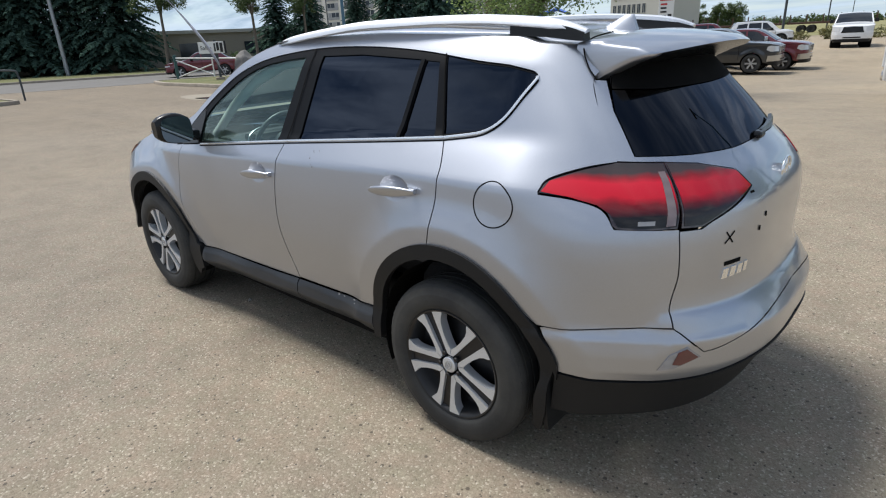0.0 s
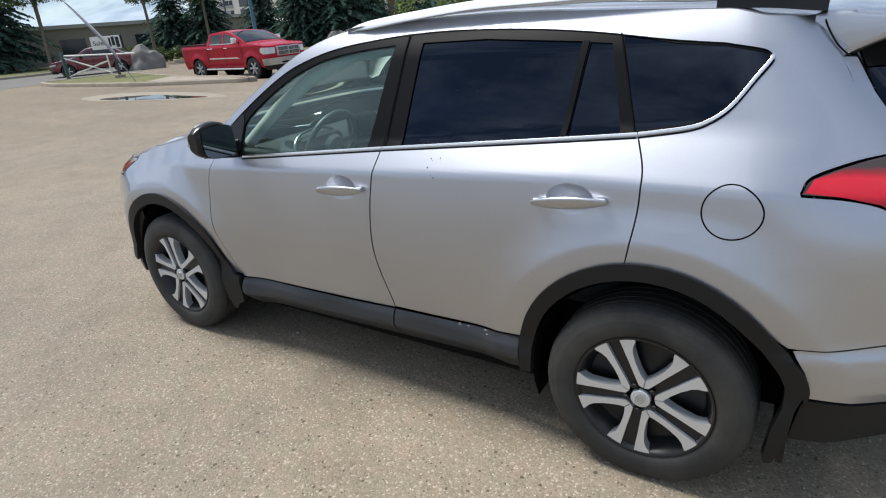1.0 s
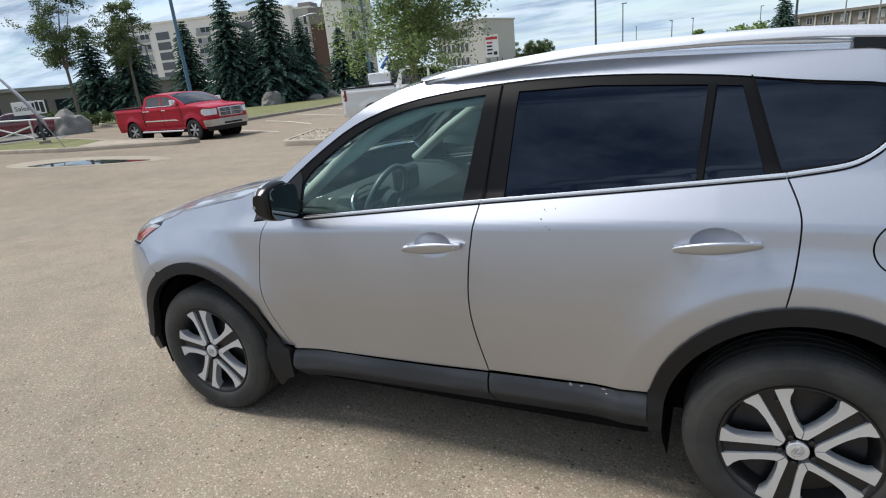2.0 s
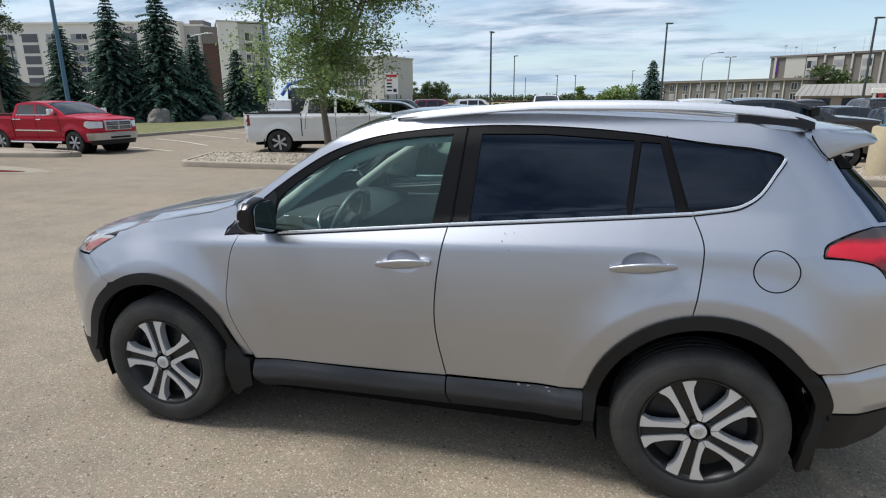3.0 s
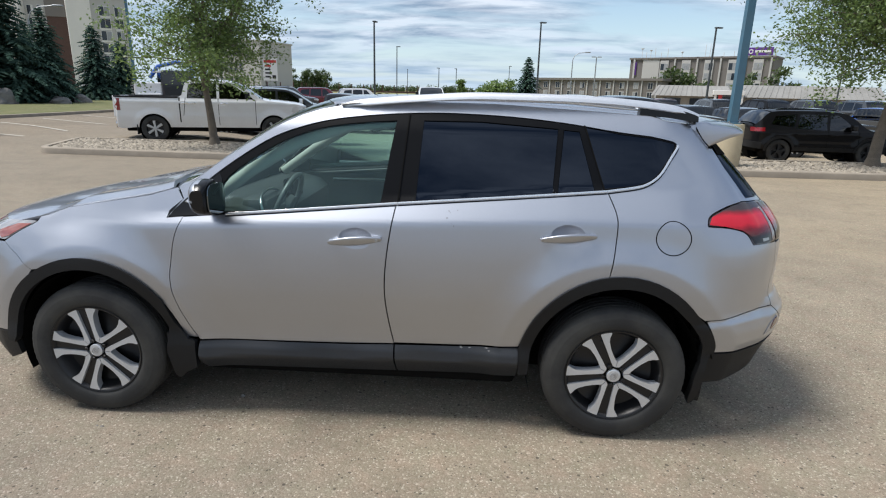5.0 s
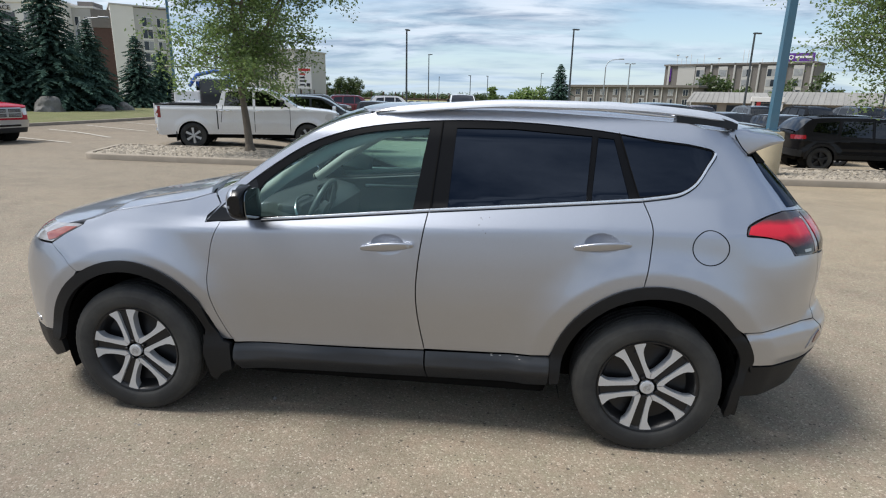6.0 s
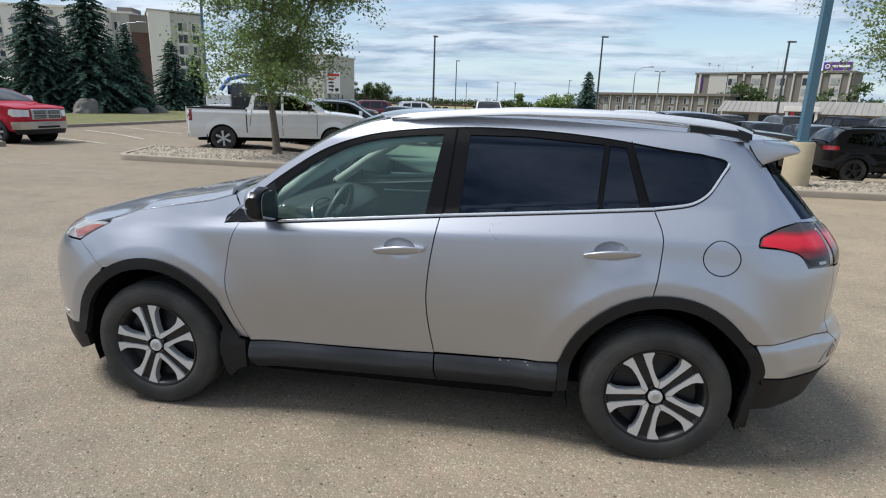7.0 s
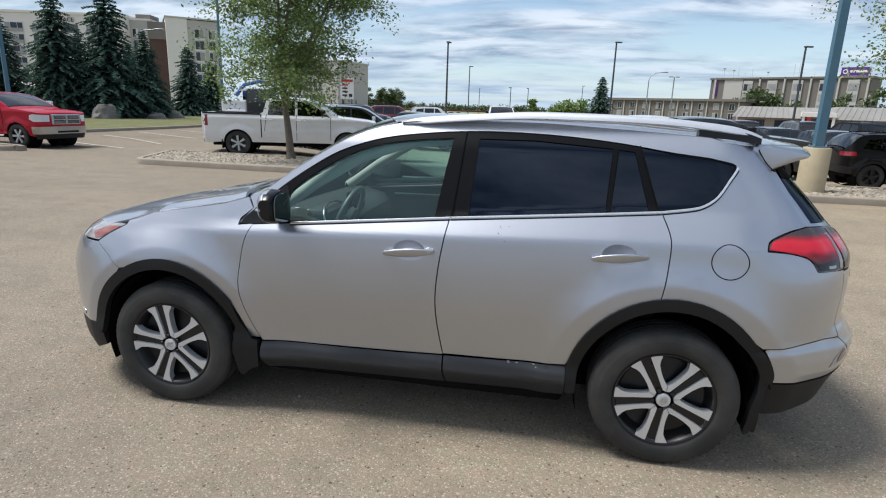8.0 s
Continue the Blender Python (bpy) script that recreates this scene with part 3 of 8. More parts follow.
def sweep(bm, path, profile, up=(0, 0, 1), closed=False, scale=None):
    """Sweeps a closed 2D profile (across, up) along a path of 3D points; scale: a factor for each point."""
    path = [Vector(tuple(map(float, p))) for p in path]
    rings = []
    for i, p in enumerate(path):
        a = path[i - 1] if (i or closed) else p
        b = path[(i + 1) % len(path)] if (i < len(path) - 1 or closed) else p
        t = (b - a).normalized()
        u = up[i] if isinstance(up, list) else up
        u = Vector(tuple(map(float, u)))
        u = (u - t * u.dot(t)).normalized()
        w = t.cross(u)
        k = scale[i] if scale else 1.0
        rings.append([bm.verts.new(p + w * (x * k) + u * (y * k)) for x, y in profile])
    m = len(profile)
    pairs = list(zip(rings, rings[1:])) + ([(rings[-1], rings[0])] if closed else [])
    for a, b in pairs:
        for i in range(m):
            j = (i + 1) % m
            bm.faces.new((a[i], a[j], b[j], b[i]))
    if not closed:
        bm.faces.new(rings[0][::-1])
        bm.faces.new(rings[-1])
    return bm


def round_profile(r, n=8, squash=1.0):
    return [(r * math.cos(2 * math.pi * i / n), r * squash * math.sin(2 * math.pi * i / n)) for i in range(n)]

def spline(points):
    """A smooth curve through (u, v) knots, without overshoot."""
    u = np.array([p[0] for p in points], float)
    v = np.array([p[1] for p in points], float)
    h = np.diff(u); d = np.diff(v) / h
    m = np.zeros(len(u)); m[0], m[-1] = d[0], d[-1]
    for i in range(1, len(u) - 1):
        if d[i - 1] * d[i] > 0:
            a, b = 2 * h[i] + h[i - 1], h[i] + 2 * h[i - 1]
            m[i] = (a + b) / (a / d[i - 1] + b / d[i])
    def at(q):
        q = np.clip(np.asarray(q, float), u[0], u[-1])
        i = np.clip(np.searchsorted(u, q) - 1, 0, len(h) - 1)
        t = (q - u[i]) / h[i]
        return ((2 * t**3 - 3 * t**2 + 1) * v[i] + (t**3 - 2 * t**2 + t) * h[i] * m[i]
                + (3 * t**2 - 2 * t**3) * v[i + 1] + (t**3 - t**2) * h[i] * m[i + 1])
    return at

def step(q, a, b):
    t = np.clip((np.asarray(q, float) - a) / (b - a), 0, 1)
    return t * t * (3 - 2 * t)

AXLE = 1.33
HUB = 0.352
section = spline([(.16, .76), (.22, .795), (.30, .811), (.38, .816), (.45, .822), (.50, .829), (.62, .849), (.74, .864), (.82, .8665), (.90, .865), (.96, .859),
                  (1.00, .851), (1.05, .834), (1.10, .812), (1.165, .778), (1.25, .737), (1.40, .662), (1.50, .608), (1.58, .555), (1.66, .48)])
side_section = spline([(.16, .76), (.22, .790), (.30, .803), (.38, .806), (.45, .811), (.50, .819), (.62, .844), (.74, .863), (.82, .8665), (.90, .8650), (.96, .8615), (1.05, .8525), (1.15, .8395), (1.30, .815), (1.66, .72)])
section_front = spline([(.16, .80), (.24, .825), (.30, .836), (.38, .842), (.45, .848), (.50, .852), (.62, .860), (.74, .865), (.82, .862), (.88, .852), (.94, .832), (1.00, .802), (1.05, .774), (1.10, .744), (1.165, .706), (1.25, .66), (1.66, .45)])
tail = spline([(.16, 2.16), (.30, 2.24), (.45, 2.31), (.55, 2.365), (.635, 2.366), (.67, 2.346), (.72, 2.312), (.745, 2.290), (.80, 2.281), (.95, 2.285), (1.05, 2.275),
               (1.14, 2.22), (1.20, 2.16), (1.30, 2.07), (1.42, 1.95), (1.50, 1.87), (1.58, 1.79), (1.66, 1.70)])
nose = spline([(.16, 2.20), (.30, 2.27), (.50, 2.29), (.70, 2.28), (.85, 2.23), (.95, 2.13), (1.02, 1.95), (1.10, 1.7), (1.66, 1.6)])
A_REAR, A_FRONT, CORNER_REAR, CORNER_FRONT = 1.45, -1.45, 1.38, 1.28

def crease(x):
    """The height of the shoulder line along the doors."""
    return 1.072 + .044 * np.minimum(np.asarray(x, float), 1.05)


def half_width(x, z):
    x, z = np.asarray(x, float), np.asarray(z, float)
    xx = np.clip(x, -2.0, 2.0)
    c, belt = crease(xx), 1.150 + .087 * np.clip(xx, -1.0, 1.4)
    over = np.logaddexp(0, (z - c) / .005) * .005
    lower = side_section(z) - .60 * over
    house = .778 - .48 * (z - 1.165) - .55 * np.maximum(z - 1.50, 0) ** 1.5
    t, u = step(z, belt - .035, belt - .005), step(z, belt + .01, belt + .04)
    ridge = house + np.logaddexp(0, (lower - house) / .003) * .003
    w = lower * (1 - t) + (ridge * (1 - u) + house * u) * t
    back, fore = step(xx, 1.58, 1.94), step(-xx, .95, 1.45)
    w = w * (1 - back - fore) + section(z) * back + section_front(z) * fore
    w = w + .013 * step(.658 + .07 * (xx - 1.735) - z, 0, .040) * step(xx, 1.64, 1.74)    # shelf of the rear bumper
    for ax, crest in ((-AXLE, .560), (AXLE, .590)):
        r = np.hypot(x - ax, z - HUB)
        q = (crest + .160 - r) / .160
        swell = np.maximum(1 - .03 * np.logaddexp(0, (1 - q) / .03), 0) ** 2
        w = w + .026 * swell * (1 - step(z, .98, 1.08))
    return w

def shell(s, z):
    """The car's outer skin on its left: s runs along the car from the nose (-2.35) to the tail (2.35), z is the height."""
    s, z = np.asarray(s, float), np.asarray(z, float)
    w = half_width(s, z)
    over = np.where(s > A_REAR, s - A_REAR, np.where(s < A_FRONT, A_FRONT - s, 0.0))
    th = np.clip(over / np.where(s > 0, CORNER_REAR, CORNER_FRONT), 0, 1) * math.pi / 2
    n = np.where(s > 0, 2.75, 2.6)
    c, q = np.cos(th), np.sin(th)
    r = (np.abs(c) ** n + np.abs(q) ** n) ** (-1 / n)
    drop = .055 * (1 - step(s, 2.06, 2.15)) * step(z, .50, .58) * (1 - step(z, .80, .95))    # the fold sits lower beside the tailgate
    reach = np.where(s > 0, tail(z + drop) - A_REAR, nose(z) + A_FRONT)
    x = np.where(s > A_REAR, A_REAR + reach * q * r, np.where(s < A_FRONT, A_FRONT - reach * q * r, s))
    y = -np.where(over > 0, w * c * r, w)
    return np.stack([x, y, z], -1)


# ---- the silver SUV: its skin from above ----
edge_height = spline([(-2.73, .988), (-2.4, .968), (-2.2, .976), (-2.0, .990), (-1.82, 1.012), (-1.58, 1.058), (-1.31, 1.108), (-1.15, 1.138), (-1.0, 1.166), (-.87, 1.205), (-.78, 1.245),
                      (-.695, 1.312), (-.525, 1.430), (-.356, 1.532), (-.185, 1.597), (-.067, 1.622), (.26, 1.642), (.6, 1.642), (1.0, 1.627),
                      (1.35, 1.609), (1.55, 1.596), (1.7, 1.578), (2.3, 1.562)])
crown = spline([(-2.73, .004), (-2.4, .02), (-2.0, .045), (-1.5, .047), (-1.1, .050), (-.9, .07), (-.6, .085), (-.3, .065), (0, .04), (.3, .03), (1.0, .035), (2.3, .035)])


def top(s, v):
    """The car's skin from above: s along the car as in shell(), v across it from -1 to 1."""
    s, v = np.asarray(s, float), np.asarray(v, float)
    z = edge_height(s)
    e = shell(s, z)
    return np.stack([e[..., 0], v * np.abs(e[..., 1]), z + crown(s) * (1 - np.abs(v) ** 2.3)], -1)


def arc(cx, cz, r0, r1, a0, a1, n=26):
    """An arch round a hub from angle a0 to a1 (degrees, 0 towards the tail): radius r0 at the sides, r1 at the top."""
    out = []
    for i in range(n + 1):
        a = radians(a0 + (a1 - a0) * i / n)
        r = r0 + (r1 - r0) * max(math.sin(a), 0) ** 1.5
        out.append((cx + r * math.cos(a), cz + r * math.sin(a)))
    return out


BELT = [(-.900, 1.068), (-.650, 1.091), (-.345, 1.118), (.238, 1.171), (.791, 1.217), (1.232, 1.255)]
DLO_TOP = [(-.900, 1.068), (-.820, 1.150), (-.688, 1.268), (-.548, 1.372), (-.406, 1.458), (-.259, 1.513), (-.111, 1.548), (.069, 1.571), (.261, 1.586),
           (.480, 1.591), (.766, 1.582), (1.043, 1.558), (1.308, 1.522), (1.631, 1.491), (1.690, 1.478)]
QUARTER_EDGE = [(1.232, 1.255), (1.389, 1.279), (1.452, 1.304), (1.515, 1.339), (1.605, 1.409), (1.690, 1.462), (1.696, 1.472)]
SEAM_FRONT = [(-.818, 1.075), (-.859, .976), (-.883, .852), (-.892, .756), (-.873, .632), (-.831, .505), (-.789, .423)]
SEAM_MID = [(.230, 1.170), (.214, 1.078), (.193, .939), (.181, .791), (.186, .668), (.203, .544), (.221, .445)]
SEAM_REAR = [(1.238, 1.257), (1.275, 1.165), (1.281, 1.098), (1.275, .999), (1.256, .868)]
ARCH_REAR = arc(AXLE, HUB, .478, .520, 163, 14)
ARCH_FRONT = arc(-AXLE, HUB, .465, .500, 170, 16)
LAMP_LOW = [(1.968, 1.022), (1.940, 1.066), (1.905, 1.088), (1.828, 1.105), (1.728, 1.114)]
LAMP_TOP = [(1.728, 1.122), (1.762, 1.160), (1.890, 1.195), (2.010, 1.212)]
GATE_SEAM = [(2.137, .689), (2.172, .830), (2.174, .900), (2.160, 1.018)]
PILLAR_SEAM = [(2.012, 1.213), (1.995, 1.357), (2.010, 1.452), (2.085, 1.490), (2.170, 1.558)]
BUMPER_TOP = [(1.735, .660), (1.850, .666), (1.980, .680), (2.137, .690)]
END = A_REAR + CORNER_REAR
NOSE_END = A_FRONT - CORNER_FRONT


def make_wheel(name, parent, m):
    """A tyre on a two-tone alloy rim with five V-shaped machined spokes. Its outer face looks along +z of m."""
    w = new(name)
    w.parent = parent
    w.matrix_local = m
    prof = [(.236, -.105), (.246, -.112), (.270, -.116), (.300, -.114), (.330, -.106), (.346, -.094), (.354, -.078)]
    for g in (-.055, -.018, .022, .058):
        prof += [(.3575, g - .009), (.3575, g - .005), (.349, g - .004), (.349, g + .004), (.3575, g + .005), (.3575, g + .009)]
    prof += [(.354, .080), (.347, .094), (.340, .100), (.336, .1045), (.331, .106), (.312, .112), (.309, .1132), (.306, .1135), (.290, .115), (.274, .1145), (.262, .112), (.256, .1095), (.252, .106), (.244, .101), (.236, .094), (.236, -.100)]
    tyre = bmesh.new()
    lathe(tyre, prof, 72, close=True)
    # shoulder blocks
    for i in range(60):
        a = 2 * math.pi * i / 60
        box(tyre, .330, .3500, -.0065, .0065, .072, .0925, 0, Matrix.Rotation(a, 4, "Z"))
    part("tyre", tyre, RUBBER, w, "worn black tyre with dusty sidewall", smooth=40)
    rim = bmesh.new()
    lathe(rim, [(0.2407, .098), (0.2418, .102), (0.2397, .1045), (0.2348, .1035), (0.2299, .099), (0.2229, .088), (0.2121, .055), (0.2002, .035), (0.1515, .030), (0.0974, .038), (.05, .046), (.0, .046)], 64)
    lathe(rim, [(0.2407, .098), (0.2407, -.1), (0.2218, -.1), (0.2121, .050)], 48)
    part("rim", rim, DARKALLOY, w, "dark alloy rim barrel", smooth=35)
    web, spokes = bmesh.new(), bmesh.new()
    for k in range(5):
        rot = Matrix.Rotation(2 * math.pi * k / 5 + radians(20), 4, "Z")

        def at(r, deg):
            a = radians(deg)
            return (r * math.cos(a), r * math.sin(a))
        # the dark web between two neighbouring V spokes
        mid = 36
        slab(web, [at(0.0563, mid - 26), at(0.1082, mid - 14), at(0.1623, mid - 12), at(0.2348, mid - 12), at(0.2348, mid), at(0.2348, mid + 12), at(0.1623, mid + 12), at(0.1082, mid + 14), at(0.0563, mid + 26)], .050, .088, rot, taper=.0)
        # the V: two arms that meet at the hub round a deep pocket
        for sgn in (-1, 1):
            arm = [at(.046, sgn * 1), at(.052, sgn * 18), at(.072, sgn * 22.5), at(.100, sgn * 25.6), at(.140, sgn * 27.8), at(.190, sgn * 29.2), at(.2345, sgn * 29.9), at(.2355, sgn * 24), at(.2345, sgn * 16.2),
                   at(.2245, sgn * 16.6), at(.206, sgn * 19.0), at(.185, sgn * 20.3), at(.145, sgn * 18.6), at(.112, sgn * 14.8), at(.092, sgn * 9.5), at(.080, sgn * 4.0), at(.076, sgn * .4)]
            if sgn < 0:
                arm = arm[::-1]
            slab(spokes, arm, .062, .1015, rot, taper=.0012)
    part("web", web, DARKALLOY, w, "black painted spoke webs", smooth=30)
    part("spokes", spokes, MACHINED, w, "machined silver V-shaped spokes", smooth=30)
    hub = bmesh.new()
    lathe(hub, [(.034, .090), (.034, .1035), (.032, .1055), (.026, .1065), (.0, .1068)], 32)
    cap = part("hub_cap", hub, MACHINED, w, "silver hub cap with a raised oval emblem", smooth=35)
    em = bmesh.new()
    for rx, ry in ((.022, .015), (.015, .0055), (.0055, .014)):
        ring = [(rx * math.cos(2 * math.pi * i / 28), ry * math.sin(2 * math.pi * i / 28), .1072) for i in range(28)]
        sweep(em, ring, round_profile(.0014, 6), closed=True)
    part("emblem", em, STEEL, cap, smooth=60)
    for k in range(5):
        a = 2 * math.pi * k / 5 + radians(20 + 36)
        nut = bmesh.new()
        lathe(nut, [(.0105, .088), (.0105, .103), (.008, .106), (.0, .107)], 6, Matrix.Translation((.052 * math.cos(a), .052 * math.sin(a), 0)))
        part("lug_nut", nut, DARKALLOY, w)
    valve = bmesh.new()
    lathe(valve, [(.004, .06), (.004, .10), (.0, .101)], 8, Matrix.Translation((.19 * math.cos(.9), .19 * math.sin(.9), 0)))
    part("valve", valve, RUBBER, w)
    disc = bmesh.new()
    lathe(disc, [(.0, .0), (0.1623, .0), (0.1623, -.02), (.0, -.02)], 40)
    part("brake_disc", disc, STEEL, w, smooth=40)
    return w


def make_suv():
    car = thing("suv", "silver compact suv with dusty black cladding, parked on bare asphalt", "car")

    def both(fn):
        for side in (1, -1):
            fn(side)

    # --- painted side panels ---
    sill_door = [(-.789, .420), (-.332, .425), (-.020, .431), (.221, .440)]
    door_front = [*smooth_line(SEAM_FRONT, 5), *smooth_line(sill_door, 4)[1:], *smooth_line(SEAM_MID[::-1], 5)[1:], (-.345, 1.116), (-.650, 1.089)]
    rear_arch_part = [p for p in ARCH_REAR if p[0] < 1.256]
    door_rear = [*smooth_line(SEAM_MID, 5), (.571, .451), (.852, .468), *rear_arch_part, *smooth_line(SEAM_REAR[::-1], 5), (.791, 1.215)]
    fender = [(-1.813, .905), (-1.691, .849), (-1.600, .785), *[p for p in ARCH_FRONT if p[0] > -1.575 and p[0] < -.9], (-.855, .44), *smooth_line(SEAM_FRONT[::-1], 5)[1:],
              (-.900, 1.066), (-.893, 1.100), (-.832, 1.152)]
    fender += [(x, float(edge_height(x))) for x in (-.868, -1.0, -1.15, -1.31, -1.45, -1.58, -1.70)] + [(-1.685, 1.012), (-1.766, .947)]
    side_top = [(x, float(edge_height(x))) for x in (2.12, 2.0, 1.9, 1.7, 1.5, 1.35, 1.2, 1.0, .8, .6, .43, .26, .1, -.067, -.185, -.27, -.356, -.44, -.525, -.61, -.695, -.78, -.86)]
    quarter = [*smooth_line(DLO_TOP, 4), *smooth_line(QUARTER_EDGE[::-1], 4)[1:], *smooth_line(SEAM_REAR, 5)[1:], *[p for p in ARCH_REAR if p[0] > 1.27 and p[1] > .655],
               *smooth_line(BUMPER_TOP, 4), *smooth_line(GATE_SEAM, 4)[1:], *smooth_line(LAMP_LOW, 4), *smooth_line(LAMP_TOP, 4), *smooth_line(PILLAR_SEAM, 4)[1:], *side_top, (-.830, 1.157)]

    def sill_skin(s, z):
        """The sill trim swells out below its upper edge."""
        p = shell(s, z)
        d = .436 + .0268 * s - z
        p[..., 1] -= .024 * np.clip(d / .030, 0, 1) + .010 * np.clip((d - .03) / .05, 0, 1) - .075 * np.maximum(d - .080, 0) / .08
        return p

    def painted(side):
        left = side > 0
        scoops = [[(cx + .082 * math.cos(a), cz + .006 + .053 * math.sin(a)) for a in np.linspace(0, 2 * math.pi, 24, endpoint=False)] for cx, cz in ((.040, .998), (1.055, 1.048))]
        fd = panel("front_door", door_front, shell, SILVER, car, h=.016, gap=.0030, side=side, holes=scoops[:1], depth=.012)
        rd = panel("rear_door", door_rear, shell, SILVER, car, h=.016, gap=.0030, side=side, holes=scoops[1:], depth=.012)
        panel("front_fender", fender, shell, SILVER, car, h=.016, gap=.0007, side=side)
        panel("rear_quarter", quarter, shell, SILVER, car, h=.017, gap=.0022, side=side, label="silver rear quarter with roof pillars")
        # black sill trims, in step with the doors
        t1 = [(-.79, .418), (-.332, .423), (-.020, .429), (.221, .438), (.224, .246), (-.337, .238), (-.797, .232)]
        t2 = [(.227, .438), (.571, .447), (.853, .464), (.858, .264), (.578, .252), (.230, .246)]
        panel("sill_trim", t1, sill_skin, SILL, fd, gap=.002, offset=.004, depth=.03, side=side, label="dusty grey plastic sill trim")
        panel("sill_trim", t2, sill_skin, SILL, rd, gap=.002, offset=.004, depth=.03, side=side, label="dusty grey plastic sill trim")
        # door handles in their scoops
        for door, cx, cz in ((fd, .040, .998), (rd, 1.055, 1.048)):
            c = shell(cx, cz)
            ln = .128
            scoop = [(cx + .082 * math.cos(a), cz + .006 + .053 * math.sin(a)) for a in np.linspace(0, 2 * math.pi, 24, endpoint=False)]
            panel("handle_scoop", scoop, lambda s, z, cx=cx, cz=cz: shell(s, z) + np.stack([s * 0, .0 * s + np.clip(1 - ((s - cx) / .082) ** 2 - ((z - cz - .006) / .053) ** 2, 0, 1) ** .8 * .014 * np.clip((z - cz + .050) / .055, .25, 1), s * 0], -1), SILVER, door, h=.007, depth=0, side=side)
            bm = bmesh.new()
            pts = []
            for i in range(15):
                u = -1 + 2 * i / 14
                p = shell(cx + u * ln, cz + .012 * u * (1 if cx > .5 else 1))
                pts.append((p[0], (p[1] - .020 - .016 * (1 - u * u)) * side, p[2] - .002 + .004 * (1 - u * u)))
            sc = [(.50 + .50 * (1 - abs(-1 + 2 * i / 14) ** 5)) * (.86 + .14 * math.cos(math.pi * (-1 + 2 * i / 14))) for i in range(15)]
            sweep(bm, pts, [(math.copysign(.0260 * abs(x / .0235) ** .62, x), y * (.50 if y < 0 else .40)) for x, y in round_profile(.0235, 22)], up=(0, -1 * side, -.55), scale=sc)
            part("door_handle", bm, SILVER, door, "silver pull handle", smooth=60)
            for u in (-.86, .86):
                bm = bmesh.new()
                p = shell(cx + u * ln, cz + .012 * u)
                box(bm, p[0] - .016, p[0] + .016, (p[1] - .018) * side if side > 0 else -(p[1] + .004), (p[1] + .004) * side if side > 0 else -(p[1] - .018), p[2] - .011, p[2] + .011, .004)
                part("handle_foot", bm, SILVER, door)
            if left and cx < .5:
                bm = bmesh.new()
                p = shell(cx + .106, cz + .008)
                lathe(bm, [(.0075, 0), (.0075, .004), (.005, .005), (.005, .002), (0, .002)], 16, Matrix.Translation((p[0], p[1] - .030, p[2])) @ Matrix.Rotation(radians(90), 4, "X"))
                part("key_lock", bm, STEEL, door)
        # black frame round the side windows, with the panes set into it
        w1 = smooth_line([(-.640, 1.103), (-.640, 1.235), (-.512, 1.350), (-.341, 1.450), (-.165, 1.510), (.014, 1.538), (.205, 1.553)], 4) + [(.180, 1.395), (.150, 1.169), (-.3, 1.128)]
        w2 = [(.320, 1.184), (.328, 1.348), (.340, 1.556), (.627, 1.558), (1.004, 1.534), (.980, 1.238), (.65, 1.210)]
        w3 = [(1.006, 1.242), (1.034, 1.530), (1.108, 1.524), (1.182, 1.255)]
        w4 = [(1.226, 1.266), (1.140, 1.548)] + smooth_line([(1.308, 1.516), (1.620, 1.486), (1.676, 1.471), (1.590, 1.408), (1.500, 1.342), (1.440, 1.307), (1.380, 1.286)], 4)
        frame_out = [*smooth_line(DLO_TOP, 4), *smooth_line(QUARTER_EDGE[::-1], 4)[1:], *BELT[::-1][1:-1]]
        winframe = panel("window_frame", frame_out, shell, FRAME, car, gap=.0015, offset=-.004, depth=.02, holes=[w1, w2, w3, w4], side=side, label="satin black window frames and pillars")
        for nm, o, mt, dr, off in (("window_glass", w1, CLEAR, fd, -.010), ("window_glass", w2, TINT, rd, -.010), ("vent_glass", w3, TINT, rd, -.009), ("quarter_glass", w4, TINT, winframe, -.007)):
            g = panel(nm, o, shell, mt, dr, gap=-.002, offset=off, depth=0, h=.02, side=side, label="dark tinted privacy glass" if mt is TINT else "clear greenish window glass")
            g.visible_shadow = False
        # seams and bars over the frame
        for a, b, wd in (((.235, 1.175), (.268, 1.585), .0025), ((1.226, 1.262), (1.132, 1.552), .0022)):
            line = [(a[0] + (b[0] - a[0]) * i / 6, a[1] + (b[1] - a[1]) * i / 6) for i in range(7)]
            bm = bmesh.new()
            sweep(bm, [np.array((1, side, 1)) * (shell(*q) + np.array((0, -.0005, 0))) for q in line], [(-wd, -.001), (wd, -.001), (wd, .001), (-wd, .001)], up=(0, -side, .4))
            part("door_seam", bm, LINER, winframe)
        bm = bmesh.new()
        sweep(bm, [np.array((1, side, 1)) * (shell(.993 + .026 * i / 6, 1.24 + .292 * i / 6) + np.array((0, .002, 0))) for i in range(7)], [(-.012, -.004), (.012, -.004), (.010, .004), (-.010, .004)], up=(0, -side, .4))
        part("window_bar", bm, FRAME, rd, smooth=30)
        # chrome strip under the windows and up round the quarter pane
        for door, pts in ((fd, [p for p in resample(smooth_line(BELT[:4], 6), .05, False) if -.64 < p[0] < .222] + [(.233, 1.1705)]), (rd, [(.2355, 1.1708)] + [p for p in resample(smooth_line(BELT[3:], 6), .05, False) if .26 < p[0] < 1.22] + [(1.2385, 1.2555)]),
                          (winframe, smooth_line([(1.2405, 1.2557), *QUARTER_EDGE[1:]], 6))):
            bm = bmesh.new()
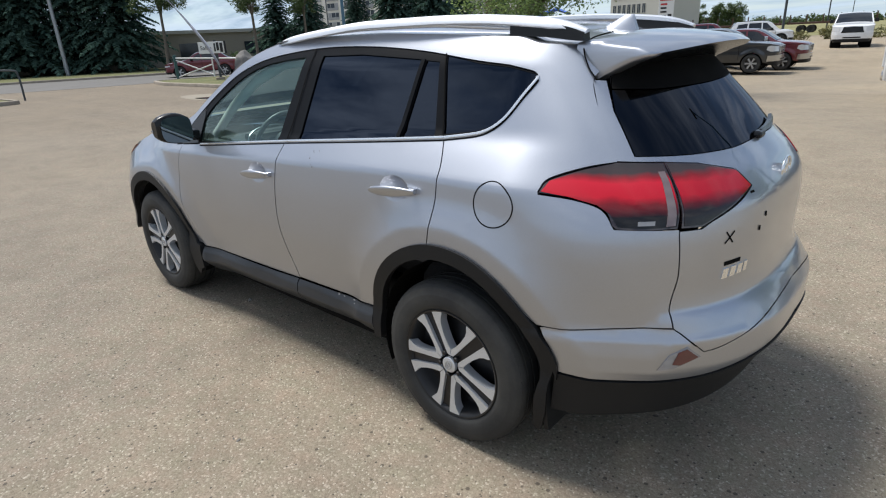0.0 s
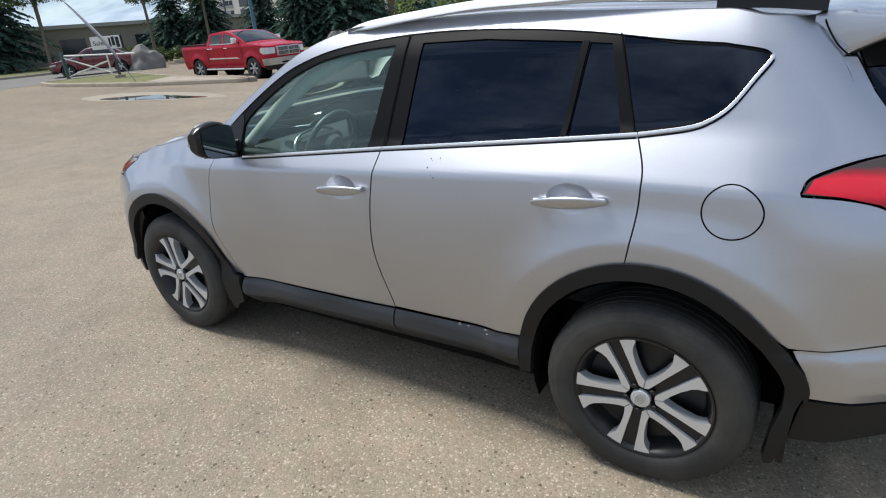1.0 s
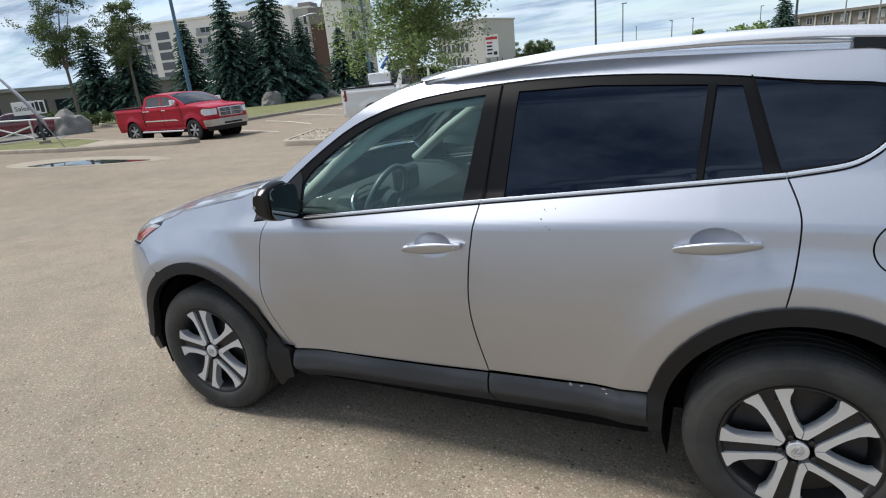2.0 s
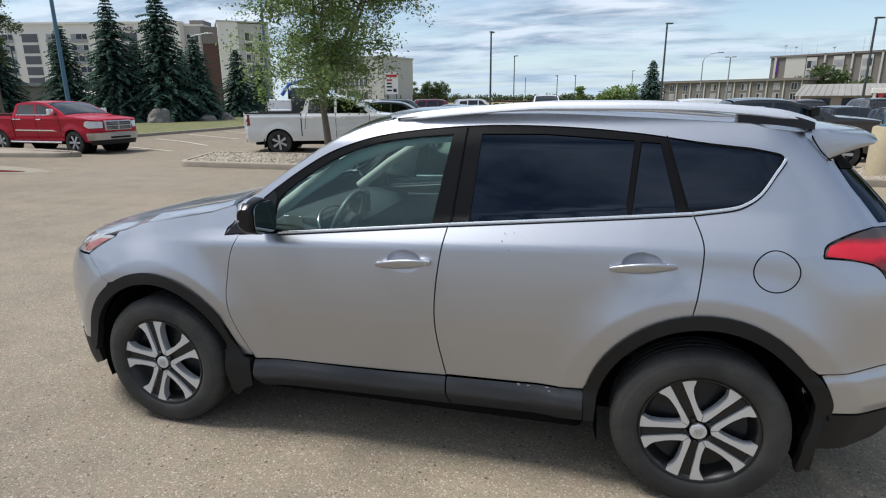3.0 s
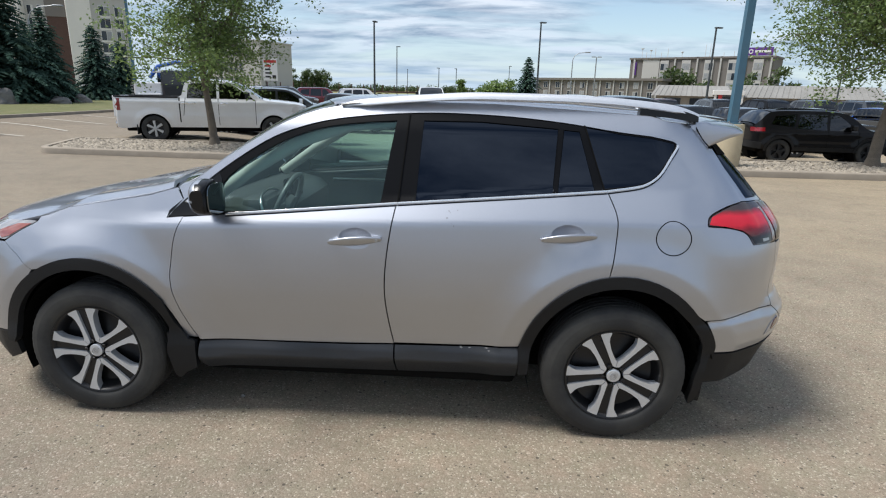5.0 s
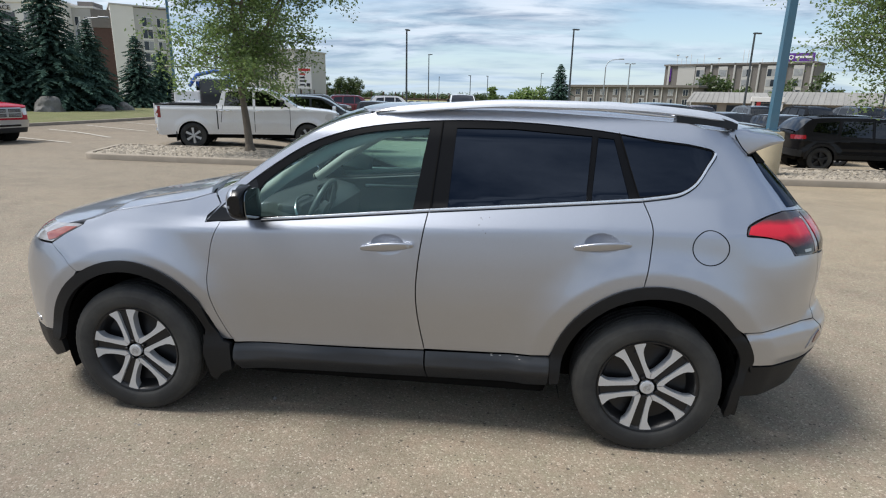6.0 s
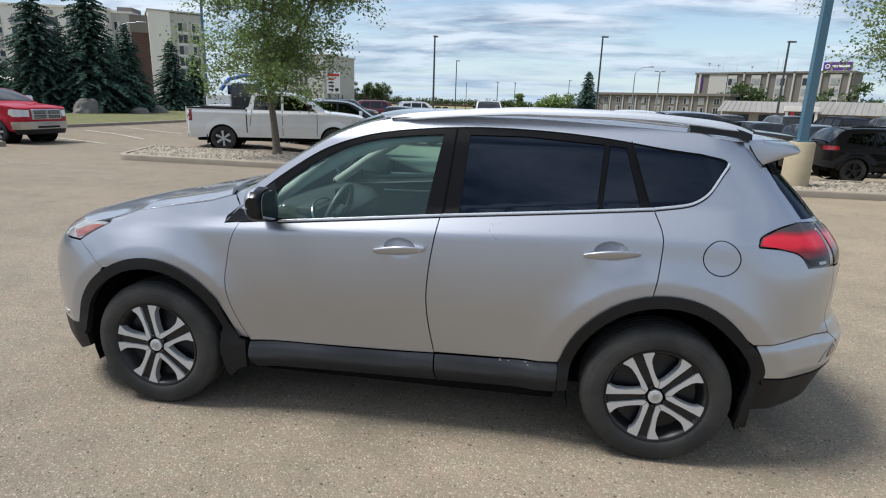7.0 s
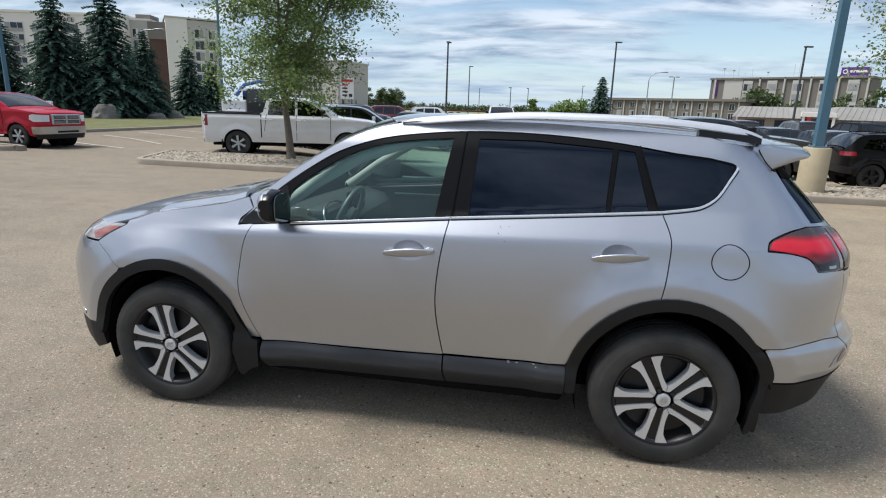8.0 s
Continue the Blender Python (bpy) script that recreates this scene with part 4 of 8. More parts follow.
            sweep(bm, [np.array((1, side, 1)) * (shell(*p) + np.array((0, -.003, -.001))) for p in pts], [(-.006, -.004), (.006, -.004), (.005, .003), (0, .005), (-.005, .003)], up=(0, -side, .35))
            part("chrome_strip", bm, CHROME, door, "bright chrome belt strip", smooth=50)
            bm = bmesh.new()
            sweep(bm, [np.array((1, side, 1)) * (shell(p[0], p[1] - .0115) + np.array((0, -.0008, 0))) for p in pts], [(-.003, -.001), (.003, -.001), (.003, .001), (-.003, .001)], up=(0, -side, .5))
            part("belt_seal", bm, LINER, door)
        # black corner in front of the mirror
        panel("mirror_sail", [(-.894, 1.072), (-.890, 1.098), (-.826, 1.152), (-.74, 1.222), (-.665, 1.282), (-.645, 1.25), (-.645, 1.095), (-.80, 1.078)], shell, SATIN, fd, offset=-.001, gap=.002, depth=.01, side=side, label="glossy black mirror corner")
        # splashes of mud under the window and scuffs on the sill
        if left:
            rnd = random.Random(5)
            for k in range(6):
                cx, cz, r = .50 + rnd.gauss(0, .018), 1.150 - abs(rnd.gauss(0, .030)), rnd.uniform(.0011, .0024)
                dot = [(cx + r * math.cos(a) * rnd.uniform(.7, 1.2), cz + r * 1.4 * math.sin(a)) for a in np.linspace(0, 2 * math.pi, 9, endpoint=False)]
                panel("mud_speck", dot, shell, MUD, rd, h=.002, offset=.0012, depth=.001)
            for k in range(5):
                cx, cz, r = rnd.uniform(.55, .72), .448 - rnd.uniform(.0, .012), rnd.uniform(.004, .010)
                panel("scuff", [(cx - r, cz), (cx, cz - .0022), (cx + r, cz + .001), (cx, cz + .0026)], sill_skin, SCUFF, rd, h=.01, offset=.0056, depth=.001)
        # fuel flap
        if left:
            ring = [(1.548 + .086 * math.cos(a), 1.060 + .078 * math.sin(a)) for a in np.linspace(0, 2 * math.pi, 60, endpoint=False)]
            bm = bmesh.new()
            sweep(bm, [shell(*p) + np.array((0, -.0002, 0)) for p in ring], [(-.0024, -.0006), (.0024, -.0006), (.0024, .0006), (-.0024, .0006)], up=(0, -1, .2), closed=True)
            part("fuel_flap", bm, LINER, car, "dark round joint of the fuel flap")
        # cladding over the arches, mud flaps
        for nm, ax, outer, r0, r1, a0, a1 in (("rear", AXLE, ARCH_REAR, .425, .466, 168, 12), ("front", -AXLE, ARCH_FRONT, .412, .446, 172, 20)):
            inner = arc(ax, HUB, r0, r1, a1, a0)
            o = arc(ax, HUB, *((.482, .524) if ax > 0 else (.470, .505)), a0, a1)
            if ax < 0:
                o = o[:-3] + [(-.905, .530), (-.845, .432), (-.806, .424), (-.806, .275), (-.860, .252), (-.903, .206), (-.925, .212)]
                inner = [(-.958, .36), *inner]
                o = [(-1.800, .385), *o[1:]]
                inner = [*inner, (-1.76, .375)]
            else:
                o = [(.853, .462), *o[1:], (1.785, .49), (1.783, .43), (1.795, .30), (1.790, .215), (1.768, .205), (1.752, .24), (1.742, .36)]
                inner = [*inner, (.905, .33), (.86, .325)]
            flare = panel("wheel_arch_trim", [*o, *inner], lambda s, z: shell(s, z) - np.stack([s * 0, .022 * step(.50 - z, 0, .12), s * 0], -1), PLASTIC, car, h=.018, offset=.011, depth=.035, side=side, label="dusty black plastic wheel arch trim")
        for x, y0, y1, z0, z1, lean, nm in ((-.935, -.835, -.70, .215, .46, -.01, "f"), (1.766, -.835, -.70, .215, .50, 0, "r")):
            bm = bmesh.new()
            o = [(y0 + .004, z0), (y0 - .008, z0 + .05), (y0 - .016, z0 + .14), (y0 - .018, z1), (y1, z1), (y1, z0)]
            slab(bm, o, -.010, .010, Matrix(((0, 0, 1, x), (1, 0, 0, 0), (0, 1, 0, 0), (0, 0, 0, 1))))
            for v in bm.verts:
                v.co.x += lean * (v.co.z - z0) / (z1 - z0) if nm == "r" else lean * (v.co.z - z0) / (z1 - z0)
                v.co.y *= side
            part("mud_flap", bm, PLASTIC, car, "black rubber mud flap")
        # wheel wells
        for ax in (-AXLE, AXLE):
            bm = bmesh.new()
            pr = [(ax + r * math.cos(a), HUB + r * math.sin(a)) for r in (.43,) for a in np.linspace(radians(-20), radians(200), 26)]
            a = [bm.verts.new((x, -.83 * side, z)) for x, z in pr]
            b = [bm.verts.new((x, -.50 * side, z)) for x, z in pr]
            for i in range(len(pr) - 1):
                bm.faces.new((a[i], a[i + 1], b[i + 1], b[i]))
            bm.faces.new(b)
            part("wheel_well", bm, LINER, car)
    both(painted)

    # --- painted top ---
    def hood_skin(s, v):
        """The top skin, drawn forward over the nose to the round edge above the grille."""
        s, v = np.asarray(s, float), np.asarray(v, float)
        p = top(np.maximum(s, -1.7), v)
        p[..., 2] += .008 * step(np.abs(v), .95, .80) - .012 * step(np.abs(v), .80, .55)
        a = np.clip((-1.7 - s) / .6, 0, 1)
        w = float(half_width(-2.0, .985))
        y = .93 * w * v
        lip = np.stack([A_FRONT - (float(nose(.985)) + A_FRONT) * (1 - (np.abs(y) / w) ** 2.6) ** (1 / 2.6), y, .980 + .014 * (1 - v * v)], -1)
        q = p * (1 - a[..., None]) + lip * a[..., None]
        q[..., 2] += .012 * np.sin(math.pi * a) * (1 - np.abs(v) ** 4)
        return q
    hood = [(-2.3, v) for v in np.linspace(-.96, .96, 25)] + [(-2.0, .96), (-1.7, .96), (-1.4, .96)] + [(-1.0, .95), (-.90, .955)] + [(-1.075 + .17 * (v / .95) ** 2, v) for v in np.linspace(.93, -.93, 21)] + [(-.90, -.955), (-1.0, -.95), (-1.4, -.96), (-1.7, -.96), (-2.0, -.96)]
    panel("hood", hood, hood_skin, SILVER, car, h=.03, depth=.02)
    shield = [(-1.00 + .16 * v * v, v) for v in np.linspace(-.94, .94, 21)] + [(-.12 - .13 * (1 - (v / .93) ** 2), v) for v in np.linspace(.93, -.93, 21)]
    shield = [(s, v) for s, v in shield]
    g = panel("windshield", shield, top, SHIELD, car, h=.05, depth=0, offset=-.004, label="raked windshield glass")
    g.visible_shadow = False
    cowl = [(-1.09 + .17 * (v / .95) ** 2, v) for v in np.linspace(-.95, .95, 15)] + [(-.99 + .16 * v * v, v) for v in np.linspace(.96, -.96, 15)]
    panel("cowl", cowl, lambda s, v: top(s, v) - np.array((0, 0, .022)), SATIN, car, h=.05, depth=.02, label="black wiper cowl")
    for sg in (-1, 1):
        apost = [(-.86, sg * .935), (-.6, sg * .93), (-.3, sg * .925), (-.115, sg * .925), (-.115, sg * .999), (-.3, sg * .999), (-.6, sg * .999), (-.86, sg * .999)]
        panel("windshield_pillar", apost if sg > 0 else apost, top, SILVER, car, h=.03, depth=.01)
    roof = [(-.115 - .135 * (1 - (v / .93) ** 2), v) for v in np.linspace(-.93, .93, 21)] + [(-.06, .999)] + [(x, .999) for x in np.linspace(.2, 2.1, 12)] + [(2.16, .9), (2.2, .6), (2.2, 0), (2.2, -.6), (2.16, -.9)] + [(x, -.999) for x in np.linspace(2.1, .2, 12)] + [(-.06, -.999)]
    panel("roof", roof, lambda s, v: top(s, v) - np.stack([s * 0, s * 0, .010 * step(np.abs(v), .80, .84) * (1 - step(np.abs(v), .86, .93))], -1), SILVER, car, h=.035, depth=.01)
    # spoiler over the rear window
    bm = bmesh.new()
    rings = []
    for i in range(25):
        u = -1 + 2 * i / 24
        k = abs(u) ** 4
        tip = 2.015 - .055 * u * u - .02 * k
        zc = .030 * (1 - u * u)
        x0 = 1.70 - .02 * k
        ring = [(x0, 1.572 + zc + .004), (x0 + .08, 1.576 + zc), (tip - .16, 1.568 + zc * .95), (tip - .04, 1.552 + zc * .85), (tip - .008, 1.538 + zc * .8), (tip, 1.530 + zc * .8), (tip - .010, 1.521 + zc * .8),
                (tip - .06, 1.505 + zc * .8), (x0 + .17 - .03 * k, 1.478 + zc * .8), (x0 + .09, 1.452 + zc * .6), (x0 + .05, 1.462 + zc)]
        yy = .511 * (abs(u) ** .92) * (1 if u > 0 else -1)
        made = [[bm.verts.new((x - (.0 if x < x0 + .1 else .012 * k), yy, z)) for x, z in ring]]
        if abs(u) == 1:
            # the edge rolls over into the side
            for dy, sink, pull in ((.006, .04, .008), (.010, .14, .018), (.0125, .38, .034), (.0135, .70, .06)):
                low = [(ring[10][0] + (ring[5][0] - pull - ring[10][0]) * q, ring[9][1] + (ring[6][1] - ring[9][1]) * q) for q in (0, .25, .6, .9, .97, 1)]
                row = []
                for j, (x, z) in enumerate(ring):
                    if j < 6:
                        z = z * (1 - sink) + low[j][1] * sink
                    row.append(bm.verts.new((x - .012 - pull * (x - x0) / (tip - x0), yy + math.copysign(dy, u), z)))
                made.append(row)
            made = made if u > 0 else made[::-1]
        rings += made
    for a, b in zip(rings, rings[1:]):
        for i in range(len(a)):
            j = (i + 1) % len(a)
            bm.faces.new((a[i], a[j], b[j], b[i]))
    bm.faces.new(rings[0]); bm.faces.new(rings[-1][::-1])
    bm.normal_update()
    bmesh.ops.recalc_face_normals(bm, faces=bm.faces[:])
    for f in bm.faces:
        c = f.calc_center_median()
        f.material_index = 1 if f.normal.z < -.25 and abs(c.y) < .485 else 0
    spoiler = part("spoiler", bm, [SILVER, SATIN], car, "silver roof spoiler lip with black underside", smooth=70)
    for side in (1, -1):
        bm = bmesh.new()
        sweep(bm, smooth_line([(1.690, -.30 * side, 1.603), (1.688, -.44 * side, 1.588), (1.690, -.505 * side, 1.568), (1.700, -.528 * side, 1.538), (1.730, -.545 * side, 1.490), (1.765, -.556 * side, 1.455)], 5), round_profile(.0026, 6), up=(1, 0, 0))
        part("joint", bm, LINER, spoiler, smooth=60)

    # --- tail ---
    gate_low = [(2.137, .692), (2.185, .635), (2.215, .605), (2.265, .612), (2.40, .645), (2.62, .678), (END, .690)]
    gate = [*smooth_line(gate_low[2:], 4), (END, 1.175), (2.60, 1.180), (2.45, 1.162), (2.488, 1.106), (2.40, 1.075), (2.27, 1.030), (2.235, 1.012), (2.163, 1.012), *smooth_line(GATE_SEAM[::-1], 4)[1:], (2.185, .635)]
    def gate_skin(s, z):
        p = shell(s, z)
        c = np.exp(-((z - .93) / .10) ** 2) * step(s, 2.30, 2.75) * .004
        p[..., 0] -= c
        return p
    tailgate = panel("tailgate", gate, gate_skin, SILVER, car, gap=.002, both=True, label="silver tailgate without a number plate")
    gate_upper = [(2.006, 1.216), (2.17, 1.209), (2.30, 1.196), (2.445, 1.164), (2.47, 1.140), (2.60, 1.160), (END, 1.155), (END, 1.215), (2.55, 1.212), (2.3, 1.218), (2.075, 1.226), (2.055, 1.36), (2.075, 1.452), (2.008, 1.456), (1.991, 1.357)]
    panel("gate_frame", gate_upper, shell, SILVER, tailgate, both=True, offset=-.0025, label="silver frame beside the rear window")
    glass_o = [(2.08, 1.229), (2.3, 1.221), (2.55, 1.215), (END, 1.218), (END, 1.50), (2.5, 1.495), (2.2, 1.485), (2.10, 1.468), (2.062, 1.36)]
    g = panel("rear_window", glass_o, shell, TINT_REAR, tailgate, both=True, depth=0, offset=-.003, h=.05, label="dark tinted rear window")
    g.visible_shadow = False
    # shade under the spoiler, laid on the glass as a black strip
    panel("glass_band", [(2.085, 1.425), (2.3, 1.415), (END, 1.41), (END, 1.50), (2.5, 1.495), (2.2, 1.485), (2.11, 1.468)], shell, LINER, tailgate, both=True, depth=0, offset=.001, h=.05, label="black band over the rear window")
    # rear wiper
    bm = bmesh.new()
    arm = [tuple(np.array((1, -1, 1)) * (shell(q, z) + np.array((.012, 0, .004)))) for q, z in ((END - .02, 1.224), (2.70, 1.228), (2.58, 1.234), (2.46, 1.242))]
    sweep(bm, arm, [(-.012, -.006), (.012, -.006), (.008, .006), (-.008, .006)], up=(1, 0, .6))
    box(bm, 2.125, 2.165, -.035, .035, 1.205, 1.235, .014)
    part("wiper", bm, SATIN, tailgate, "black rear wiper arm")
    # emblem and badges as plain shapes
    bm = bmesh.new()
    c = shell(END, 1.105)
    for ry, rz in ((.062, .042), (.044, .015), (.015, .040)):
        ring = [(c[0] + .006, ry * math.cos(2 * math.pi * i / 36), c[2] + rz * math.sin(2 * math.pi * i / 36)) for i in range(36)]
        sweep(bm, ring, round_profile(.0042, 8), closed=True, up=(1, 0, 0))
    part("emblem", bm, CHROME, tailgate, "chrome oval emblem", smooth=60)
    for s0, ds, z, ht, lean in ((2.335, .030, .825, .034, .008), (2.370, .030, .826, .034, .008), (2.405, .030, .827, .034, .008), (2.438, .024, .828, .034, .008)):
        bm = bmesh.new()
        a, b = shell(s0, z), shell(s0 + ds * .8, z)
        for p, q in ((a, b),):
            d = Vector(tuple(q - p))
            nrm = Vector((d.y, -d.x, 0)).normalized()
            nrm = nrm if nrm.x > 0 else -nrm
            base = [Vector(tuple(p)), Vector(tuple(q))]
            ring = [base[0], base[1], base[1] + Vector((0, 0, ht)) + d * .25, base[0] + Vector((0, 0, ht)) + d * .25]
            lo, hi = [bm.verts.new(v - nrm * .002) for v in ring], [bm.verts.new(v + nrm * .004) for v in ring]
            bm.faces.new(hi); bm.faces.new(lo[::-1])
            for i in range(4):
                bm.faces.new((lo[i], lo[(i + 1) % 4], hi[(i + 1) % 4], hi[i]))
        part("badge", bm, CHROME, tailgate, "small chrome badge block")
    for s0, z, ww, hh in ((2.342, .870, .075, .014), (2.46, 1.085, .022, .007), (2.545, .995, .008, .016), (2.505, .955, .008, .016)):
        o = [(s0, z), (s0 + ww, z), (s0 + ww, z + hh), (s0, z + hh)]
        panel("plate_hole" if ww < .02 else "badge", o, shell, LINER, tailgate, h=.02, offset=.0015, depth=.002)
    for a, b in (((2.328, .950), (2.366, .985)), ((2.331, .987), (2.362, .948))):
        d = np.array((b[1] - a[1], a[0] - b[0])); d = d / np.linalg.norm(d) * .0022
        panel("sticker", [tuple(np.array(a) - d), tuple(np.array(b) - d), tuple(np.array(b) + d), tuple(np.array(a) + d)], shell, LINER, tailgate, h=.012, offset=.0015, depth=.001, label="dark crossed strip left by a badge")
    # tail lamps: one piece on the body, one on the gate
    for side in (1, -1):
        body_o = [*smooth_line([(2.156, 1.020), (2.06, 1.017), (1.972, 1.022), (1.944, 1.066), (1.908, 1.091), (1.83, 1.108), (1.730, 1.117)], 4), *smooth_line([(1.731, 1.124), (1.764, 1.157), (1.89, 1.192), (2.01, 1.212)], 4), (2.168, 1.206), (2.164, 1.10)]
        lamp = panel("tail_lamp", body_o, shell, DARK_LENS, car, gap=.002, offset=.001, depth=.02, side=side, label="red and smoked wraparound tail lamp")
        red_o = [(1.738, 1.122), (1.766, 1.154), (1.89, 1.189), (2.01, 1.207), (2.161, 1.201), (2.158, 1.100), (2.151, 1.026), (2.06, 1.024), (1.978, 1.028), (1.952, 1.066), (1.914, 1.090), (1.83, 1.110)]
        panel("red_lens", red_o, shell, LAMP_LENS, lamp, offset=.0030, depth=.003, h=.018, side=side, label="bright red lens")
        panel("reverse_lens", [(2.035, 1.032), (2.085, 1.033), (2.085, 1.046), (2.035, 1.045)], shell, CLEAR_LENS, lamp, offset=.0045, depth=.004, h=.015, side=side, label="clear reversing lens")
        panel("lens_edge", [(2.118, 1.028), (2.146, 1.030), (2.154, 1.180), (2.132, 1.180)], shell, EDGE_LENS, lamp, offset=.0050, depth=.004, h=.015, side=side)
        gate_o = [(2.170, 1.206), (2.30, 1.193), (2.445, 1.160), (2.484, 1.106), (2.40, 1.080), (2.30, 1.045), (2.235, 1.018), (2.166, 1.020), (2.168, 1.10)]
        lamp2 = panel("gate_lamp", gate_o, shell, DARK_LENS, tailgate, gap=.001, offset=.001, depth=.02, side=side, label="smoked and red lamp on the tailgate")
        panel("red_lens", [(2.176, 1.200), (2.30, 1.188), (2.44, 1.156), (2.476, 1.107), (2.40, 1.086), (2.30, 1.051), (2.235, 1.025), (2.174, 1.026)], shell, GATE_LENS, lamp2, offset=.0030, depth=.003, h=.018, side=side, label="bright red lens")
    # rear bumper, silver above and black below
    bump_o = [(1.745, .655), *smooth_line(BUMPER_TOP, 4)[1:-1], (2.137, .688), (2.185, .632), *smooth_line(gate_low[2:], 4), (END, .56), (2.6, .548), (2.42, .530), (2.25, .500), (2.08, .484), (1.95, .482), (1.790, .486), (1.775, .56), (1.760, .61)]
    bumper = panel("rear_bumper", bump_o, shell, SILVER, car, gap=.002, both=True, label="silver rear bumper with black lower part")
    low_o = [(1.792, .480), (1.95, .476), (2.08, .478), (2.25, .494), (2.42, .523), (2.6, .541), (END, .553), (END, .36), (2.5, .35), (2.2, .33), (1.95, .315), (1.80, .315)]
    panel("lower_bumper", low_o, shell, PLASTIC, bumper, offset=.004, depth=.03, both=True, label="black plastic lower bumper")
    for side in (1, -1):
        refl = [(2.075, .540), (2.108, .600), (2.163, .630), (2.205, .590), (2.126, .549)]
        r = panel("reflector", refl, shell, CLEAR_LENS, bumper, offset=.003, depth=.01, h=.02, side=side, label="clear and red corner reflector")
        panel("red_lens", [(2.118, .565), (2.135, .612), (2.160, .624), (2.196, .590), (2.14, .562)], shell, DEEP_RED, r, offset=.0055, depth=.004, h=.02, side=side)
    # --- nose ---
    fb = [(-1.600, .784), (-1.691, .848), (-1.813, .904), (-1.95, .90), (-2.2, .955), (-2.5, .985), (NOSE_END, .99), (NOSE_END, .36), (-2.3, .36), (-2.0, .402), (-1.86, .418), (-1.785, .424), (-1.765, .50), (-1.68, .67)]
    fb = panel("front_bumper", fb[::-1], shell, SILVER, car, gap=.0004, both=True, label="silver front bumper")
    panel("lower_bumper", [(-1.788, .419), (-1.86, .413), (-2.0, .397), (-2.3, .355), (NOSE_END, .355), (NOSE_END, .22), (-2.3, .21), (-1.9, .235), (-1.77, .29)][::-1], shell, PLASTIC, fb, offset=.003, depth=.03, both=True, label="black plastic front lip")
    panel("grille", [(-2.30, .78), (-2.36, .83), (NOSE_END, .86), (NOSE_END, .60), (-2.4, .56), (-2.25, .60)], shell, SATIN, fb, offset=.004, depth=.01, both=True, label="black lower grille")
    for side in (1, -1):
        hl = [(-1.817, .912), (-1.766, .950), (-1.690, 1.012), (-1.76, 1.014), (-1.83, 1.008), (-2.0, .996), (-2.2, .984), (-2.35, .955), (-2.2, .925), (-2.0, .905)]
        area = panel("headlamp", hl[::-1] if np.sum(np.array(hl)[:, 0] * np.roll(np.array(hl)[:, 1], -1) - np.roll(np.array(hl)[:, 0], -1) * np.array(hl)[:, 1]) < 0 else hl, shell, CLEAR_LENS, car, gap=.002, offset=.002, depth=.02, side=side, label="clear headlamp with amber marker")
        panel("side_marker", [(-1.850, .918), (-1.80, .932), (-1.715, .998), (-1.82, .990), (-1.92, .945)], shell, AMBER_LENS, area, offset=.005, depth=.003, h=.02, side=side)
        fl = [(-1.95, .435), (-1.95, .455), (-2.02, .462), (-2.04, .440)]
        panel("fog_lamp", fl, shell, CLEAR_LENS, fb, offset=.004, depth=.01, h=.03, side=side)
    # --- mirrors ---
    for side in (1, -1):
        bm = bmesh.new()
        rings = []
        for i in range(13):
            u = i / 12
            a = (u - .5) * math.pi
            cy = -.845 - .21 * u
            k = math.cos(a * .93) ** (.26 if u > .5 else .42)
            hz = .094 * k * (1 - .18 * u)
            hx = .066 * k * (1 - .15 * u)
            cz, cx = 1.192 + .012 * u, -.655 + .028 * u
            rings.append([bm.verts.new((cx + (hx * (.85 if math.cos(t) > 0 else 1.05)) * math.copysign(abs(math.cos(t)) ** (.30 if math.cos(t) > 0 else .8), math.cos(t)), cy * side, cz + hz * math.copysign(abs(math.sin(t)) ** .8, math.sin(t)))) for t in np.linspace(0, 2 * math.pi, 28, endpoint=False)])
        for a, b in zip(rings, rings[1:]):
            for i in range(28):
                bm.faces.new((a[i], a[(i + 1) % 28], b[(i + 1) % 28], b[i]))
        bm.faces.new(rings[0]); bm.faces.new(rings[-1][::-1])
        for f in bm.faces:
            c = f.calc_center_median()
            f.material_index = 1 if (c.z < 1.165 or c.x > -.640) else 0
        body = part("side_mirror", bm, [SILVER, SATIN], car, "silver and black door mirror with turn signal", smooth=40)
        bm = bmesh.new()
        o = [(cy, cz) for cy, cz in smooth_line([(-.872, 1.125), (-.862, 1.19), (-.875, 1.255), (-.95, 1.266), (-1.02, 1.256), (-1.035, 1.20), (-1.020, 1.14), (-.95, 1.122)], 3, True)]
        slab(bm, o, 0, .004, Matrix(((0, 0, 1, -.588), (side, 0, 0, 0), (0, 1, 0, 0), (0, 0, 0, 1))))
        part("mirror_glass", bm, MIRROR, body, "mirror glass")
        bm = bmesh.new()
        sweep(bm, [(-.705, -.90 * side, 1.183), (-.702, -.97 * side, 1.186), (-.685, -1.025 * side, 1.190), (-.65, -1.055 * side, 1.195)], round_profile(.012, 8, .5), up=(0, 0, 1))
        part("turn_signal", bm, CLEAR_LENS, body, "clear turn signal strip", smooth=60)
        bm = bmesh.new()
        box(bm, -.70, -.62, -.86 if side > 0 else .80, -.80 if side > 0 else .86, 1.115, 1.175, .012)
        part("mirror_foot", bm, SATIN, body)
    # --- roof rails, fin ---
    rail_top = spline([(-.09, 1.622), (-.04, 1.640), (.10, 1.658), (.257, 1.672), (.66, 1.695), (1.0, 1.694), (1.25, 1.687), (1.40, 1.676), (1.56, 1.659), (1.65, 1.640), (1.70, 1.622)])
